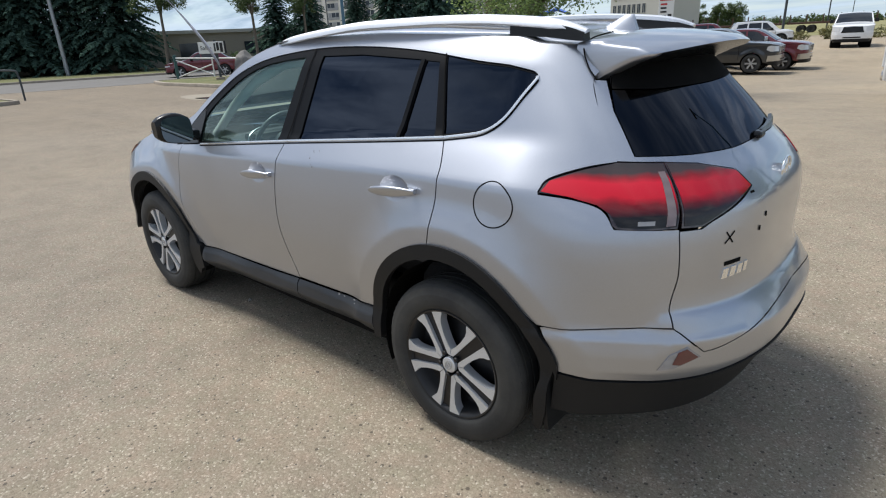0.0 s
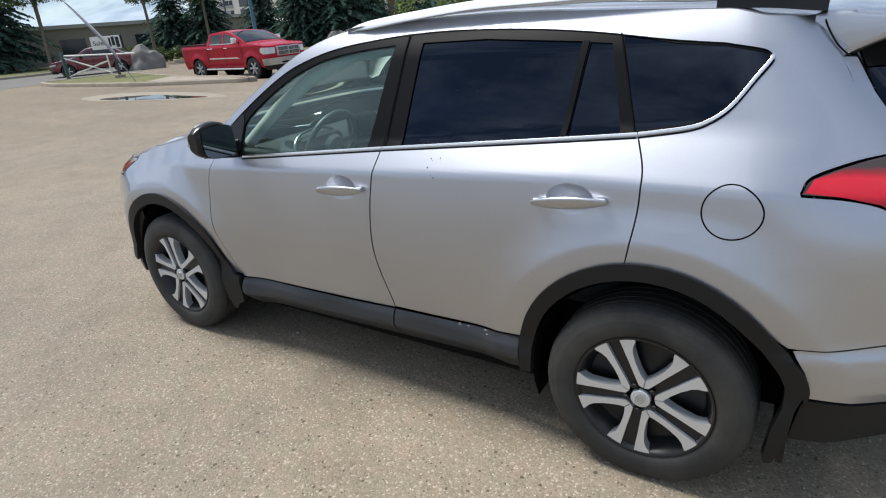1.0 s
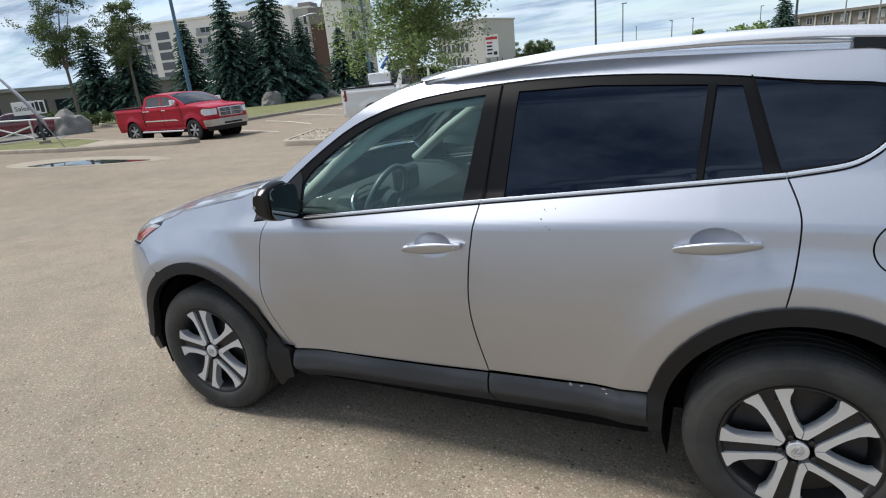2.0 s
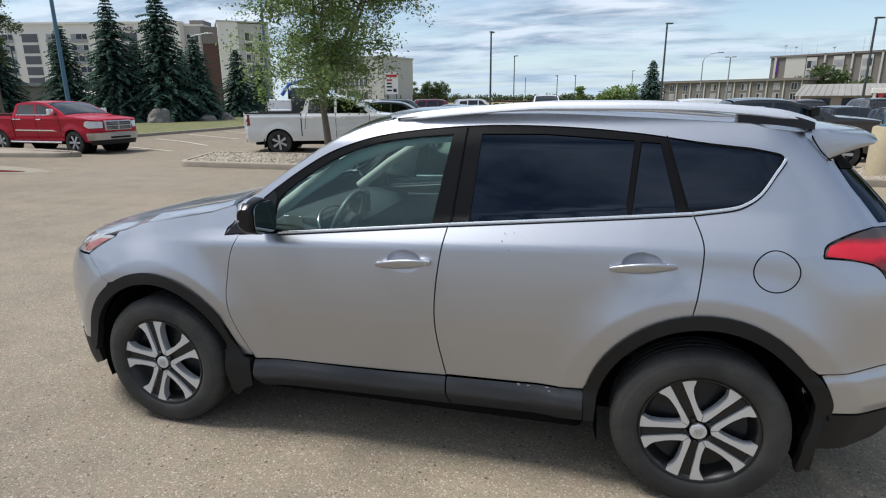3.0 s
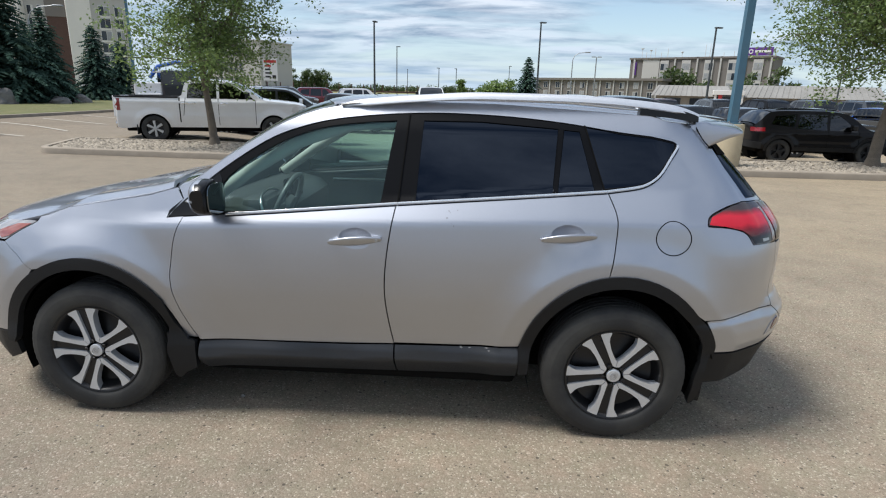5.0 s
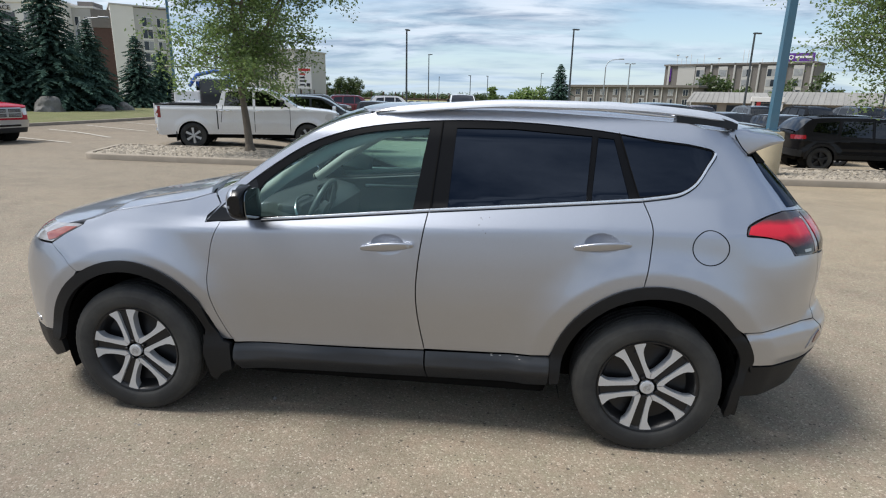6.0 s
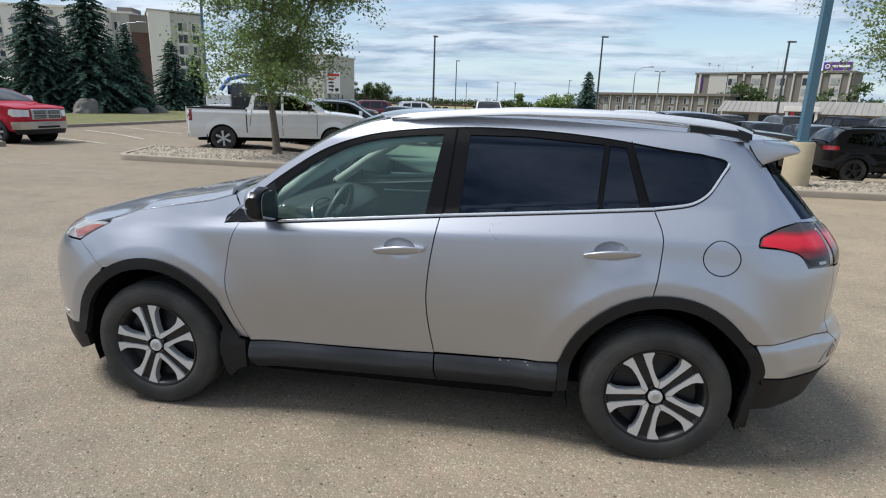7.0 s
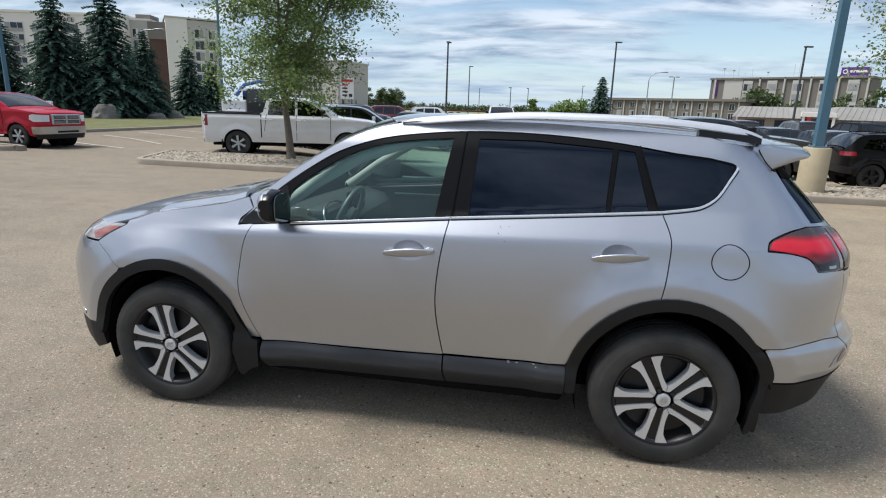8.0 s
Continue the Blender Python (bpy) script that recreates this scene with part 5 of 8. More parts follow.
    rail_line = lambda x: .532 - .030 * max(0, x - .9) ** 1.2 - .02 * max(0, .2 - x)
    for side in (1, -1):
        xs = np.concatenate([np.linspace(-.09, .1, 7), np.linspace(.16, 1.5, 24), np.linspace(1.54, 1.70, 7)])
        path = [(float(x), -rail_line(x) * side, float(rail_top(x)) - .010) for x in xs]
        bm = bmesh.new()
        sc = [.45 + .55 * min(1.0, 7 * min(x + .09, 1.70 - x) + .05) for x in xs]
        sweep(bm, path, [(-.026, -.012), (.026, -.026), (.031, -.021), (.026, -.006), (.014, .007), (.002, .010), (-.012, .009), (-.025, .003)] if side > 0 else [(-.026, -.026), (.026, -.012), (.025, .003), (.012, .009), (-.002, .010), (-.014, .007), (-.026, -.006), (-.031, -.021)], up=(0, 0, 1), scale=sc)
        rail = part("roof_rail", bm, RAIL, car, "silver roof rail on black feet", smooth=40)
        bm = bmesh.new()
        xs = np.linspace(.20, 1.415, 26)
        low = spline([(.20, 1.644), (.6, 1.662), (1.0, 1.659), (1.25, 1.643), (1.415, 1.629)])
        sweep(bm, [(float(x), -(rail_line(x) + .006) * side, float(low(x))) for x in xs], round_profile(.0125, 10, .75), up=(0, 0, 1), scale=[.5 + .5 * min(1, 9 * min(x - .19, 1.425 - x)) for x in xs])
        part("rail_bar", bm, RAIL, rail, "slim silver lower bar of the rail", smooth=50)
        for x0, x1 in ((-.085, .235), (1.405, 1.695)):
            bm = bmesh.new()
            rows = []
            for x in np.linspace(x0, x1, 11):
                zt = float(rail_top(x)) - .018
                zl = float(edge_height(x) + crown(x) * .10) - .004
                zt = max(zt, zl + .004)
                y = rail_line(x)
                rows.append([bm.verts.new((x, -(y + dy) * side, z)) for dy, z in ((.026, zl), (.022, zt), (-.020, zt), (-.028, zl))])
            for a, b in zip(rows, rows[1:]):
                for i in range(4):
                    bm.faces.new((a[i], a[(i + 1) % 4], b[(i + 1) % 4], b[i]))
            bm.faces.new(rows[0]); bm.faces.new(rows[-1][::-1])
            part("rail_foot", bm, SATIN, rail, "black rail foot", smooth=40)
    bm = bmesh.new()
    rings = []
    for i in range(9):
        u = i / 8
        x0, x1 = 1.44 + .150 * u ** .75, 1.652 - .02 * u
        w = .030 * (1 - u) ** .8 + .004
        rings.append([bm.verts.new((x0 + (x1 - x0) * q, w * f, 1.600 + .063 * u)) for q, f in ((0, 0), (.15, .55), (.5, 1), (.9, .8), (1, .45), (1, -.45), (.9, -.8), (.5, -1), (.15, -.55))])
    for a, b in zip(rings, rings[1:]):
        for i in range(9):
            bm.faces.new((a[i], a[(i + 1) % 9], b[(i + 1) % 9], b[i]))
    bm.faces.new(rings[-1]); bm.faces.new(rings[0][::-1])
    part("antenna_fin", bm, SILVER, car, "silver shark-fin antenna", smooth=50)

    # --- wheels ---
    for x in (-AXLE, AXLE):
        for side in (1, -1):
            turn = Matrix.Rotation(radians(90 if side > 0 else -90), 4, "X") @ Matrix.Rotation(radians(47 if x < 0 else 61), 4, "Z")
            make_wheel("wheel", car, Matrix.Translation((x, -.775 * side, HUB + .002)) @ turn)
    # --- underbody, cabin ---
    box_part("radiator", -2.05, -1.80, -.62, .62, .22, .80, LINER, car, .03)
    box_part("engine_bay", -1.798, -.862, -.48, .48, .22, .86, LINER, car, .03)
    box_part("floor_pan", -.86, .86, -.70, .70, .182, .45, LINER, car, .03, "dark underbody")
    box_part("rear_axle_beam", .862, 1.838, -.48, .48, .24, .72, LINER, car, .03)
    box_part("spare_wheel_well", 1.84, 2.1, -.60, .60, .38, .62, LINER, car, .03)
    for side in (1, -1):
        # inner door lining
        lining = [(-.80, .44), (.86, .47), (.90, .6), (1.0, .80), (1.2, .885), (1.5, .88), (1.68, .80), (1.70, 1.30), (1.232, 1.245), (.791, 1.207), (.238, 1.160), (-.345, 1.108), (-.80, 1.07)]
        panel("door_lining", lining, lambda s, z: shell(s, z) + np.stack([s * 0, .075 * np.ones_like(s), s * 0], -1), TRIM_GREY, car, h=.08, depth=.01, side=side, label="dark grey door lining")
        panel("pillar_lining", [(.205, 1.16), (.345, 1.18), (.345, 1.56), (.205, 1.56)], lambda s, z: shell(s, z) + np.stack([s * 0, .03 * np.ones_like(s), s * 0], -1), TRIM_GREY, car, h=.05, depth=.01, side=side)
    hl = [(-.25, .93), (2.0, .93), (2.0, -.93), (-.25, -.93)]
    panel("headliner", hl[::-1], lambda s, v: top(s, v) - np.array((0, 0, .035)), HEADLINER, car, h=.1, depth=.01, label="light grey headliner")
    bm = bmesh.new()
    prof = [(-.92, 1.06), (-.80, 1.085), (-.66, 1.080), (-.54, 1.050), (-.49, 1.00), (-.50, .90), (-.55, .70), (-.60, .50), (-.95, .50)]
    sweep(bm, [(0, y, 0) for y in (-.70, -.5, -.2, .2, .5, .70)], [(x, z) for x, z in prof], up=(0, 0, 1))
    dash = part("dashboard", bm, DASH, car, "black dashboard with an instrument hood", smooth=40)
    bm = bmesh.new()
    box(bm, -.66, -.50, -.52, -.20, 1.02, 1.115, .035)
    part("instrument_hood", bm, DASH, dash, smooth=40)
    bm = bmesh.new()
    box(bm, -.56, -.50, -.11, .11, 1.03, 1.16, .015)
    part("screen", bm, SATIN, car, "black dashboard screen")
    bm = bmesh.new()
    c = Vector((-.455, -.36, 1.055))
    ax, ay = Vector((0, 1, 0)), Vector((.38, 0, .92)).normalized()
    sweep(bm, [c + ax * .185 * math.cos(t) + ay * .185 * math.sin(t) for t in np.linspace(0, 2 * math.pi, 40, endpoint=False)], round_profile(.015, 10), up=tuple(ax.cross(ay)), closed=True)
    for a in (0, 180, 270):
        sweep(bm, [c, c + ax * .18 * math.cos(radians(a)) + ay * .18 * math.sin(radians(a))], round_profile(.022, 8, .5), up=tuple(ax.cross(ay)))
    lathe(bm, [(.065, 0), (.06, .03), (0, .035)], 20, Matrix.Translation(c) @ ax.cross(ay).to_track_quat("Z", "Y").to_matrix().to_4x4())
    part("steering_wheel", bm, WHEEL_GREY, car, "dark grey steering wheel", smooth=40)
    def seat(x, y, w, name="front_seat"):
        s = new(name)
        s.parent = car
        tagged(s, "dark cloth car seat with headrest")
        m = Matrix.Translation((x, y, 0))
        box_part("cushion", -.26, .24, -w / 2, w / 2, .52, .70, CLOTH, s, .06, m=m)
        box_part("seat_back", -.07, .07, -w / 2, w / 2, 0, .62, CLOTH, s, .06, m=m @ Matrix.Translation((.25, 0, .66)) @ Matrix.Rotation(radians(17), 4, "Y"))
        for q in ((0,) if w < .6 else (-.36, .36)):
            box_part("headrest", -.045, .045, -.12 + q, .12 + q, .66, .84, CLOTH, s, .04, m=m @ Matrix.Translation((.25, 0, .66)) @ Matrix.Rotation(radians(17), 4, "Y"))
    for side in (1, -1):
        bm = bmesh.new()
        sweep(bm, [(-.80, -.62 * side, 1.10), (-.55, -.605 * side, 1.28), (-.30, -.575 * side, 1.43), (-.05, -.55 * side, 1.52), (.2, -.54 * side, 1.545)], round_profile(.032, 8, .5), up=(0, 1, 0))
        part("pillar_trim", bm, HEADLINER, car, "light grey inner pillar trim", smooth=60)
        bm = bmesh.new()
        sweep(bm, [(-.45, -.69 * side, 1.045), (-.05, -.69 * side, 1.05), (.10, -.68 * side, 1.02), (.20, -.67 * side, .90)], round_profile(.010, 6), up=(0, 1, 0))
        part("door_pull", bm, STEEL, car, "bright inner door trim line", smooth=60)
    bm = bmesh.new()
    sweep(bm, smooth_line([(-.50, -.56, 1.00), (-.53, -.55, 1.09), (-.55, -.46, 1.135), (-.55, -.30, 1.135), (-.53, -.20, 1.09)], 6), round_profile(.007, 6), up=(1, 0, 0))
    part("dash_trim", bm, STEEL, dash, "bright edge of the instrument hood", smooth=60)
    seat(.10, -.36, .50)
    seat(.10, .36, .50)
    seat(.98, 0, 1.24, "rear_seat")
    box_part("centre_console", -.60, .25, -.11, .11, .45, .74, TRIM_GREY, car, .03)
    bm = bmesh.new()
    box(bm, -.30, -.27, -.13, .13, 1.475, 1.535, .012)
    box(bm, -.33, -.29, -.02, .02, 1.53, 1.60, .005)
    part("inner_mirror", bm, SATIN, car, "black inside mirror")
    return car


make_suv()


# ---- ground ----
def swale(x, y):
    """The shallow fall of the lot behind the islands."""
    return -.60 * float(step(y, 11.6, 21.5) * (1 - step(y, 30.5, 38)) * step(x, -9.5, -5.5) * (1 - step(x, 28, 42))) - .09 * float(step(y, 11.9, 13.1) * (1 - step(y, 16.4, 18.2)) * step(x, -24, -21.5) * (1 - step(x, -14.5, -12)))


def ground_sheet():
    bm = bmesh.new()
    xs = [-1500, -300, -60, -24, -22.7, -21.5, -18, -14.5, -13.2, -12, -10, *np.arange(-9.5, -5.4, .5), *np.linspace(-4, 26, 7), *np.arange(28, 43, 2), 60, 300, 1500]
    ys = [-1500, -300, -60, -20, 0, 8, *np.arange(11.6, 22, .6), *np.linspace(24, 30, 4), *np.arange(30.5, 39, .5), 60, 100, 300, 1500]
    vs = [[bm.verts.new((float(x), float(y), swale(x, y))) for x in xs] for y in ys]
    for r0, r1 in zip(vs, vs[1:]):
        for i in range(len(xs) - 1):
            bm.faces.new((r0[i], r0[i + 1], r1[i + 1], r1[i]))
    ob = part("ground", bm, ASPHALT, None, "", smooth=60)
    return tagged(ob, "worn beige asphalt of the parking lot", "ground", kind="structure")


ground_sheet()


# ---- parked vehicles in the distance ----
GLASS_DARK = pane("car_glass", (.035, .042, .045))
BRIGHT_ALLOY = surface("bright_alloy", (.50, .51, .52), rough=.3, metal=.6)
TAIL_RED = lens("dull_red_lens", (.22, .010, .016))
HEADLAMP = lens("headlamp_lens", (.62, .63, .64), rough=.12)
WHEEL_PARTS = {}


def simple_wheel(parent, m, radius, rim_r, spokes, bright):
    key = (radius, rim_r, spokes, bright)
    if key not in WHEEL_PARTS:
        ty, rm, sp = bmesh.new(), bmesh.new(), bmesh.new()
        lathe(ty, [(rim_r, -.11), (radius - .06, -.13), (radius - .012, -.11), (radius, -.08), (radius, .08), (radius - .012, .11), (radius - .06, .13), (rim_r, .11), (rim_r, -.11)], 32)
        lathe(rm, [(rim_r + .006, .112), (rim_r - .012, .108), (rim_r - .03, .03), (0, .02)], 32)
        for k in range(spokes):
            rot = Matrix.Rotation(2 * math.pi * k / spokes, 4, "Z")
            w0, w1 = .50 * rim_r / spokes, .95 * rim_r / spokes
            slab(sp, [(0.0, -w0), (rim_r * .97, -w1), (rim_r * .99, 0), (rim_r * .97, w1), (0.0, w0)], .05, .10, rot, taper=.004)
        lathe(sp, [(.06, .09), (.055, .112), (0, .115)], 12)
        holder = new("maker"); made = [part("tyre", ty, RUBBER, holder, smooth=40), part("rim", rm, DARKALLOY, holder, smooth=40), part("spokes", sp, BRIGHT_ALLOY if bright else DARKALLOY, holder, smooth=40)]
        WHEEL_PARTS[key] = [(q.name.split(".")[0], q.data) for q in made]
        for q in (*made, holder):
            bpy.data.objects.remove(q)
    w = new("wheel")
    w.parent = parent
    w.matrix_local = m
    for nm, me in WHEEL_PARTS[key]:
        q = new(nm, me)
        q.parent = w
    return w


def vehicle(name, label, m, colour, *, front, rear, base, width, height, edge, roof_s, shield_s, back_s, hood_s, deck_s, windows, seams, belt, sill=.42, wheel=.37, rim=.24, spokes=5, bright=True,
            pickup=False, chrome=False, clad=False, step_bar=False, lamp_z=(.85, 1.05), grille_z=(.75, 1.05), category="car", group="", tail_lamp=(.85, 1.15), lean=.30, cab_back=None, rails=False):
    """A vehicle along x with its nose at +front and its tail at -rear, measured from the middle of its wheelbase. edge: the (x, z) line of its upper edge from tail to nose."""
    v = thing(name, label, category, m, group)
    hw = width / 2
    ez = spline(edge)
    bx = base / 2

    def wid(z):
        z = np.asarray(z, float)
        low = hw * (1 - .07 * ((z - belt * .72) / .45) ** 2 * (z < belt * .72)) + .012 * np.exp(-((z - belt + .10) / .05) ** 2) - .010 * np.exp(-((z - belt * .70) / .10) ** 2)
        return low - np.maximum(z - belt, 0) * lean - .03 * step(z, belt - .10, belt + .02)

    rr = .15 if pickup else .35     # radius of the tail's corners
    a0, a1 = -rear + rr, front - .42
    c0, c1 = rr * math.pi / 2, .42 * math.pi / 2

    def nosex(z):
        return .42 - .05 * step(np.abs(np.asarray(z) - .62), .2, .55)

    def skin(s, z):
        s, z = np.asarray(s, float), np.asarray(z, float)
        over = np.where(s > a1, (s - a1) / c1, np.where(s < a0, (a0 - s) / c0, 0)).clip(0, 1) * math.pi / 2
        n = 3.2
        c, q = np.cos(over), np.sin(over)
        r = (c ** n + q ** n) ** (-1 / n)
        w = wid(z)
        for cx in (-bx, bx):     # lips swelling out over the wheels
            d = np.hypot(s - cx, z - wheel)
            w = w + .030 * step(wheel + .27 - d, 0, .17) * (z < belt - .02)
        x = np.where(s > a1, a1 + nosex(z) * q * r, np.where(s < a0, a0 - (rr - .02 * step(z, 1.0, 1.5)) * q * r, s))
        return np.stack([x, -np.where(over > 0, w * c * r, w), z], -1)

    def lid(s, q):
        s = np.asarray(s, float)
        z = ez(s)
        e = skin(s, z)
        return np.stack([e[..., 0], q * np.abs(e[..., 1]), z + .05 * (1 - np.abs(q) ** 2.2)], -1)

    s_tail, s_nose = a0 - c0, a1 + c1
    xs = np.linspace(s_tail, s_nose, 60)
    upper = [(x, float(ez(x))) for x in xs[::-1]]
    ar = wheel + .055
    arch = lambda cx: [(cx + ar * math.cos(a), wheel + ar * math.sin(a)) for a in np.linspace(radians(186), radians(-6), 18)]
    outline = [(s_tail, sill + .08), (a0 + .05, sill), *[p for p in arch(-bx) if p[1] > sill], *[p for p in arch(bx) if p[1] > sill], (a1, sill), (s_nose, sill + .05), *upper]
    panel("body", outline, skin, colour, v, h=.06, depth=.03, holes=windows, both=True, label="painted body shell")
    fl = np.linspace(-.999, .999, 9)
    def strip(nm, s0, s1, material, lab="", off=0.0, v0=.999, z_drop=0.0):
        o = [(s0, q * v0) for q in (-1, -.5, 0, .5, 1)] + [(s, v0) for s in np.linspace(s0, s1, 8)[1:-1]] + [(s1, q * v0) for q in (1, .5, 0, -.5, -1)] + [(s, -v0) for s in np.linspace(s1, s0, 8)[1:-1]]
        o = o if s1 < s0 else o[::-1]
        area = np.sum(np.array(o)[:, 0] * np.roll(np.array(o)[:, 1], -1) - np.roll(np.array(o)[:, 0], -1) * np.array(o)[:, 1])
        o = o if area > 0 else o[::-1]
        return panel(nm, o, lambda s, q: lid(s, q) + np.array((0, 0, -z_drop)), material, v, h=.12, depth=.01, offset=off, label=lab)
    strip("hood", *hood_s, colour)
    strip("roof", *roof_s, colour)
    strip("windshield", *shield_s, GLASS_DARK, "raked windshield", v0=.93)
    for sg in (-1, 1):
        o = [(shield_s[0], sg * .93), (shield_s[1], sg * .93), (shield_s[1], sg * .999), (shield_s[0], sg * .999)]
        area = np.sum(np.array(o)[:, 0] * np.roll(np.array(o)[:, 1], -1) - np.roll(np.array(o)[:, 0], -1) * np.array(o)[:, 1])
        panel("windshield_pillar", o if area > 0 else o[::-1], lid, colour, v, h=.1, depth=.01)
    strip("rear_window", *back_s, GLASS_DARK, "dark rear window")
    if pickup:
        zb = float(ez((deck_s[0] + deck_s[1]) / 2))
        box_part("bed_floor", deck_s[0] + .05, deck_s[1] - .05, -hw + .12, hw - .12, .78, .82, LINER, v, 0)
        for sg in (-1, 1):
            box_part("bed_rail", deck_s[0], deck_s[1], sg * (hw - .16) if sg < 0 else hw - .16 - .0, sg * hw * .985 if sg > 0 else -hw * .985 + .0, zb - .03, zb + .02, PLASTIC, v, .01) if sg > 0 else box_part("bed_rail", deck_s[0], deck_s[1], -hw * .985, -hw + .16, zb - .03, zb + .02, PLASTIC, v, .01)
            box_part("bed_wall", deck_s[0] + .02, deck_s[1], sg * (hw - .14) - .01, sg * (hw - .14) + .01, .80, zb, LINER, v, 0)
        box_part("tailgate", -rear - .012, -rear + .06, -hw * .84, hw * .84, .74, zb + .01, colour, v, .02)
    else:
        strip("deck", *deck_s, colour)
    for o in windows:
        for sg in (1, -1):
            g = panel("side_window", o, skin, GLASS_DARK, v, h=.2, depth=0, offset=-.006, side=sg)
    for q, (a, b) in enumerate(seams):
        sw = .017 if pickup and q == len(seams) - 1 else .008
        for sg in (1, -1):
            bm = bmesh.new()
            pts = [np.array((1, sg, 1)) * (skin(a[0] + (b[0] - a[0]) * i / 8, a[1] + (b[1] - a[1]) * i / 8) + np.array((0, -.001, 0))) for i in range(9)]
            sweep(bm, pts, [(-sw, -.002), (sw, -.002), (sw, .002), (-sw, .002)], up=(0, -sg, .1))
            part("door_seam", bm, LINER, v)
    for a, b in seams[1:]:
        for sg in (1, -1):
            hx = b[0] + .06 if not pickup else b[0] + .08
            p = skin(hx + .10, belt - .12)
            bm = bmesh.new()
            sweep(bm, [(p[0] - .11, (p[1] - .012) * sg, p[2]), (p[0] - .05, (p[1] - .045) * sg, p[2]), (p[0] + .05, (p[1] - .045) * sg, p[2]), (p[0] + .11, (p[1] - .012) * sg, p[2])], round_profile(.018, 6), up=(0, 0, 1))
            part("door_handle", bm, CHROME if chrome else colour, v, smooth=60)
    for x in (-bx, bx):
        for sg in (1, -1):
            simple_wheel(v, Matrix.Translation((x, -(hw - .13) * sg, wheel)) @ Matrix.Rotation(radians(90 * sg), 4, "X") @ Matrix.Rotation(.3 + x, 4, "Z"), wheel, rim, spokes, bright)
            bm = bmesh.new()
            lathe(bm, [(ar - .005, 0), (ar - .005, .5)], 26, Matrix.Translation((x, -(hw - .04) * sg, wheel)) @ Matrix.Rotation(radians(-90 * sg), 4, "X"))
            part("wheel_well", bm, LINER, v)
            if clad:
                ring = [(x + (ar + .01) * math.cos(a), wheel + (ar + .01) * math.sin(a)) for a in np.linspace(radians(190), radians(-10), 20)]
                bm = bmesh.new()
                sweep(bm, [np.array((1, sg, 1)) * (skin(*q) + np.array((0, -.006, 0))) for q in ring if q[1] > .3], [(-.035, -.012), (.035, -.012), (.035, .008), (-.035, .012)], up=(0, -sg, 0))
                part("wheel_arch_trim", bm, PLASTIC, v)
    box_part("underbody", -rear + .25, front - .3, -hw + .38, hw - .38, .30, .72, LINER, v, .04)
    for sg in (1, -1):
        z0, z1 = lamp_z
        hl = [(a1 + .06, z0 + .05), (a1 + .42, z0), (a1 + .44, z1 - .04), (a1 + .05, z1)]
        if pickup:
            hl = [(a1 - .06, z0 + .05), (a1 + .10, z0 - .03), (a1 + .40, z0 - .02), (a1 + .42, z1), (a1 + .10, z1 + .03), (a1 - .02, z1 - .01)]
        hlamp = panel("headlamp", hl, skin, HEADLAMP, v, h=.06, offset=.006, depth=.02, side=sg, label="clear headlamp")
        z0, z1 = tail_lamp
        tl = [(a0 - .36, z0), (a0 - .05, z0 + .02), (a0 - .05, z1), (a0 - .36, z1)] if not pickup else [(a0 - .12, z0), (a0 + .07, z0), (a0 + .07, z1), (a0 - .12, z1)]
        panel("tail_lamp", tl, skin, TAIL_RED, v, h=.08, offset=.006, depth=.02, side=sg, label="red tail lamp")
        p = skin(shield_s[0] - .25 if shield_s[0] > shield_s[1] else shield_s[1] - .25, belt + .02)
        bm = bmesh.new()
        xm = max(shield_s) - .42
        y1 = -(wid(belt) + .02)
        box(bm, xm - .07, xm + .07, min(sg * y1, sg * (y1 - .20)), max(sg * y1, sg * (y1 - .20)), belt + .03, belt + (.24 if pickup else .20), .03)
        part("side_mirror", bm, CHROME if chrome and colour is not WHITE else SATIN if colour is not RED else colour, v)
    bumper_mat = STEEL if chrome else colour
    o = [(a1 - .02, sill + .09), (s_nose, sill + .10), (s_nose, grille_z[0] - .07), (a1 + .02, grille_z[0] - .10)]
    fbump = panel("front_bumper", o, skin, bumper_mat, v, h=.08, offset=.035, depth=.06, both=True)
    o = [(a1 + .04, sill - .08), (s_nose, sill - .06), (s_nose, sill + .11), (a1 + .04, sill + .10)]
    panel("valance", o, skin, PLASTIC, fbump, h=.1, offset=.015, depth=.05, both=True)
    box_part("air_intake", front - .02, front + .045, -.42, .42, sill + .13, sill + .20, SATIN, fbump, .012)
    gs = .44 if pickup else .30
    o = [(a1 + gs, grille_z[0]), (s_nose, grille_z[0]), (s_nose, grille_z[1]), (a1 + gs + .04, grille_z[1])]
    gr = panel("grille", o, skin, SATIN, v, h=.1, offset=.008, depth=.02, both=True)
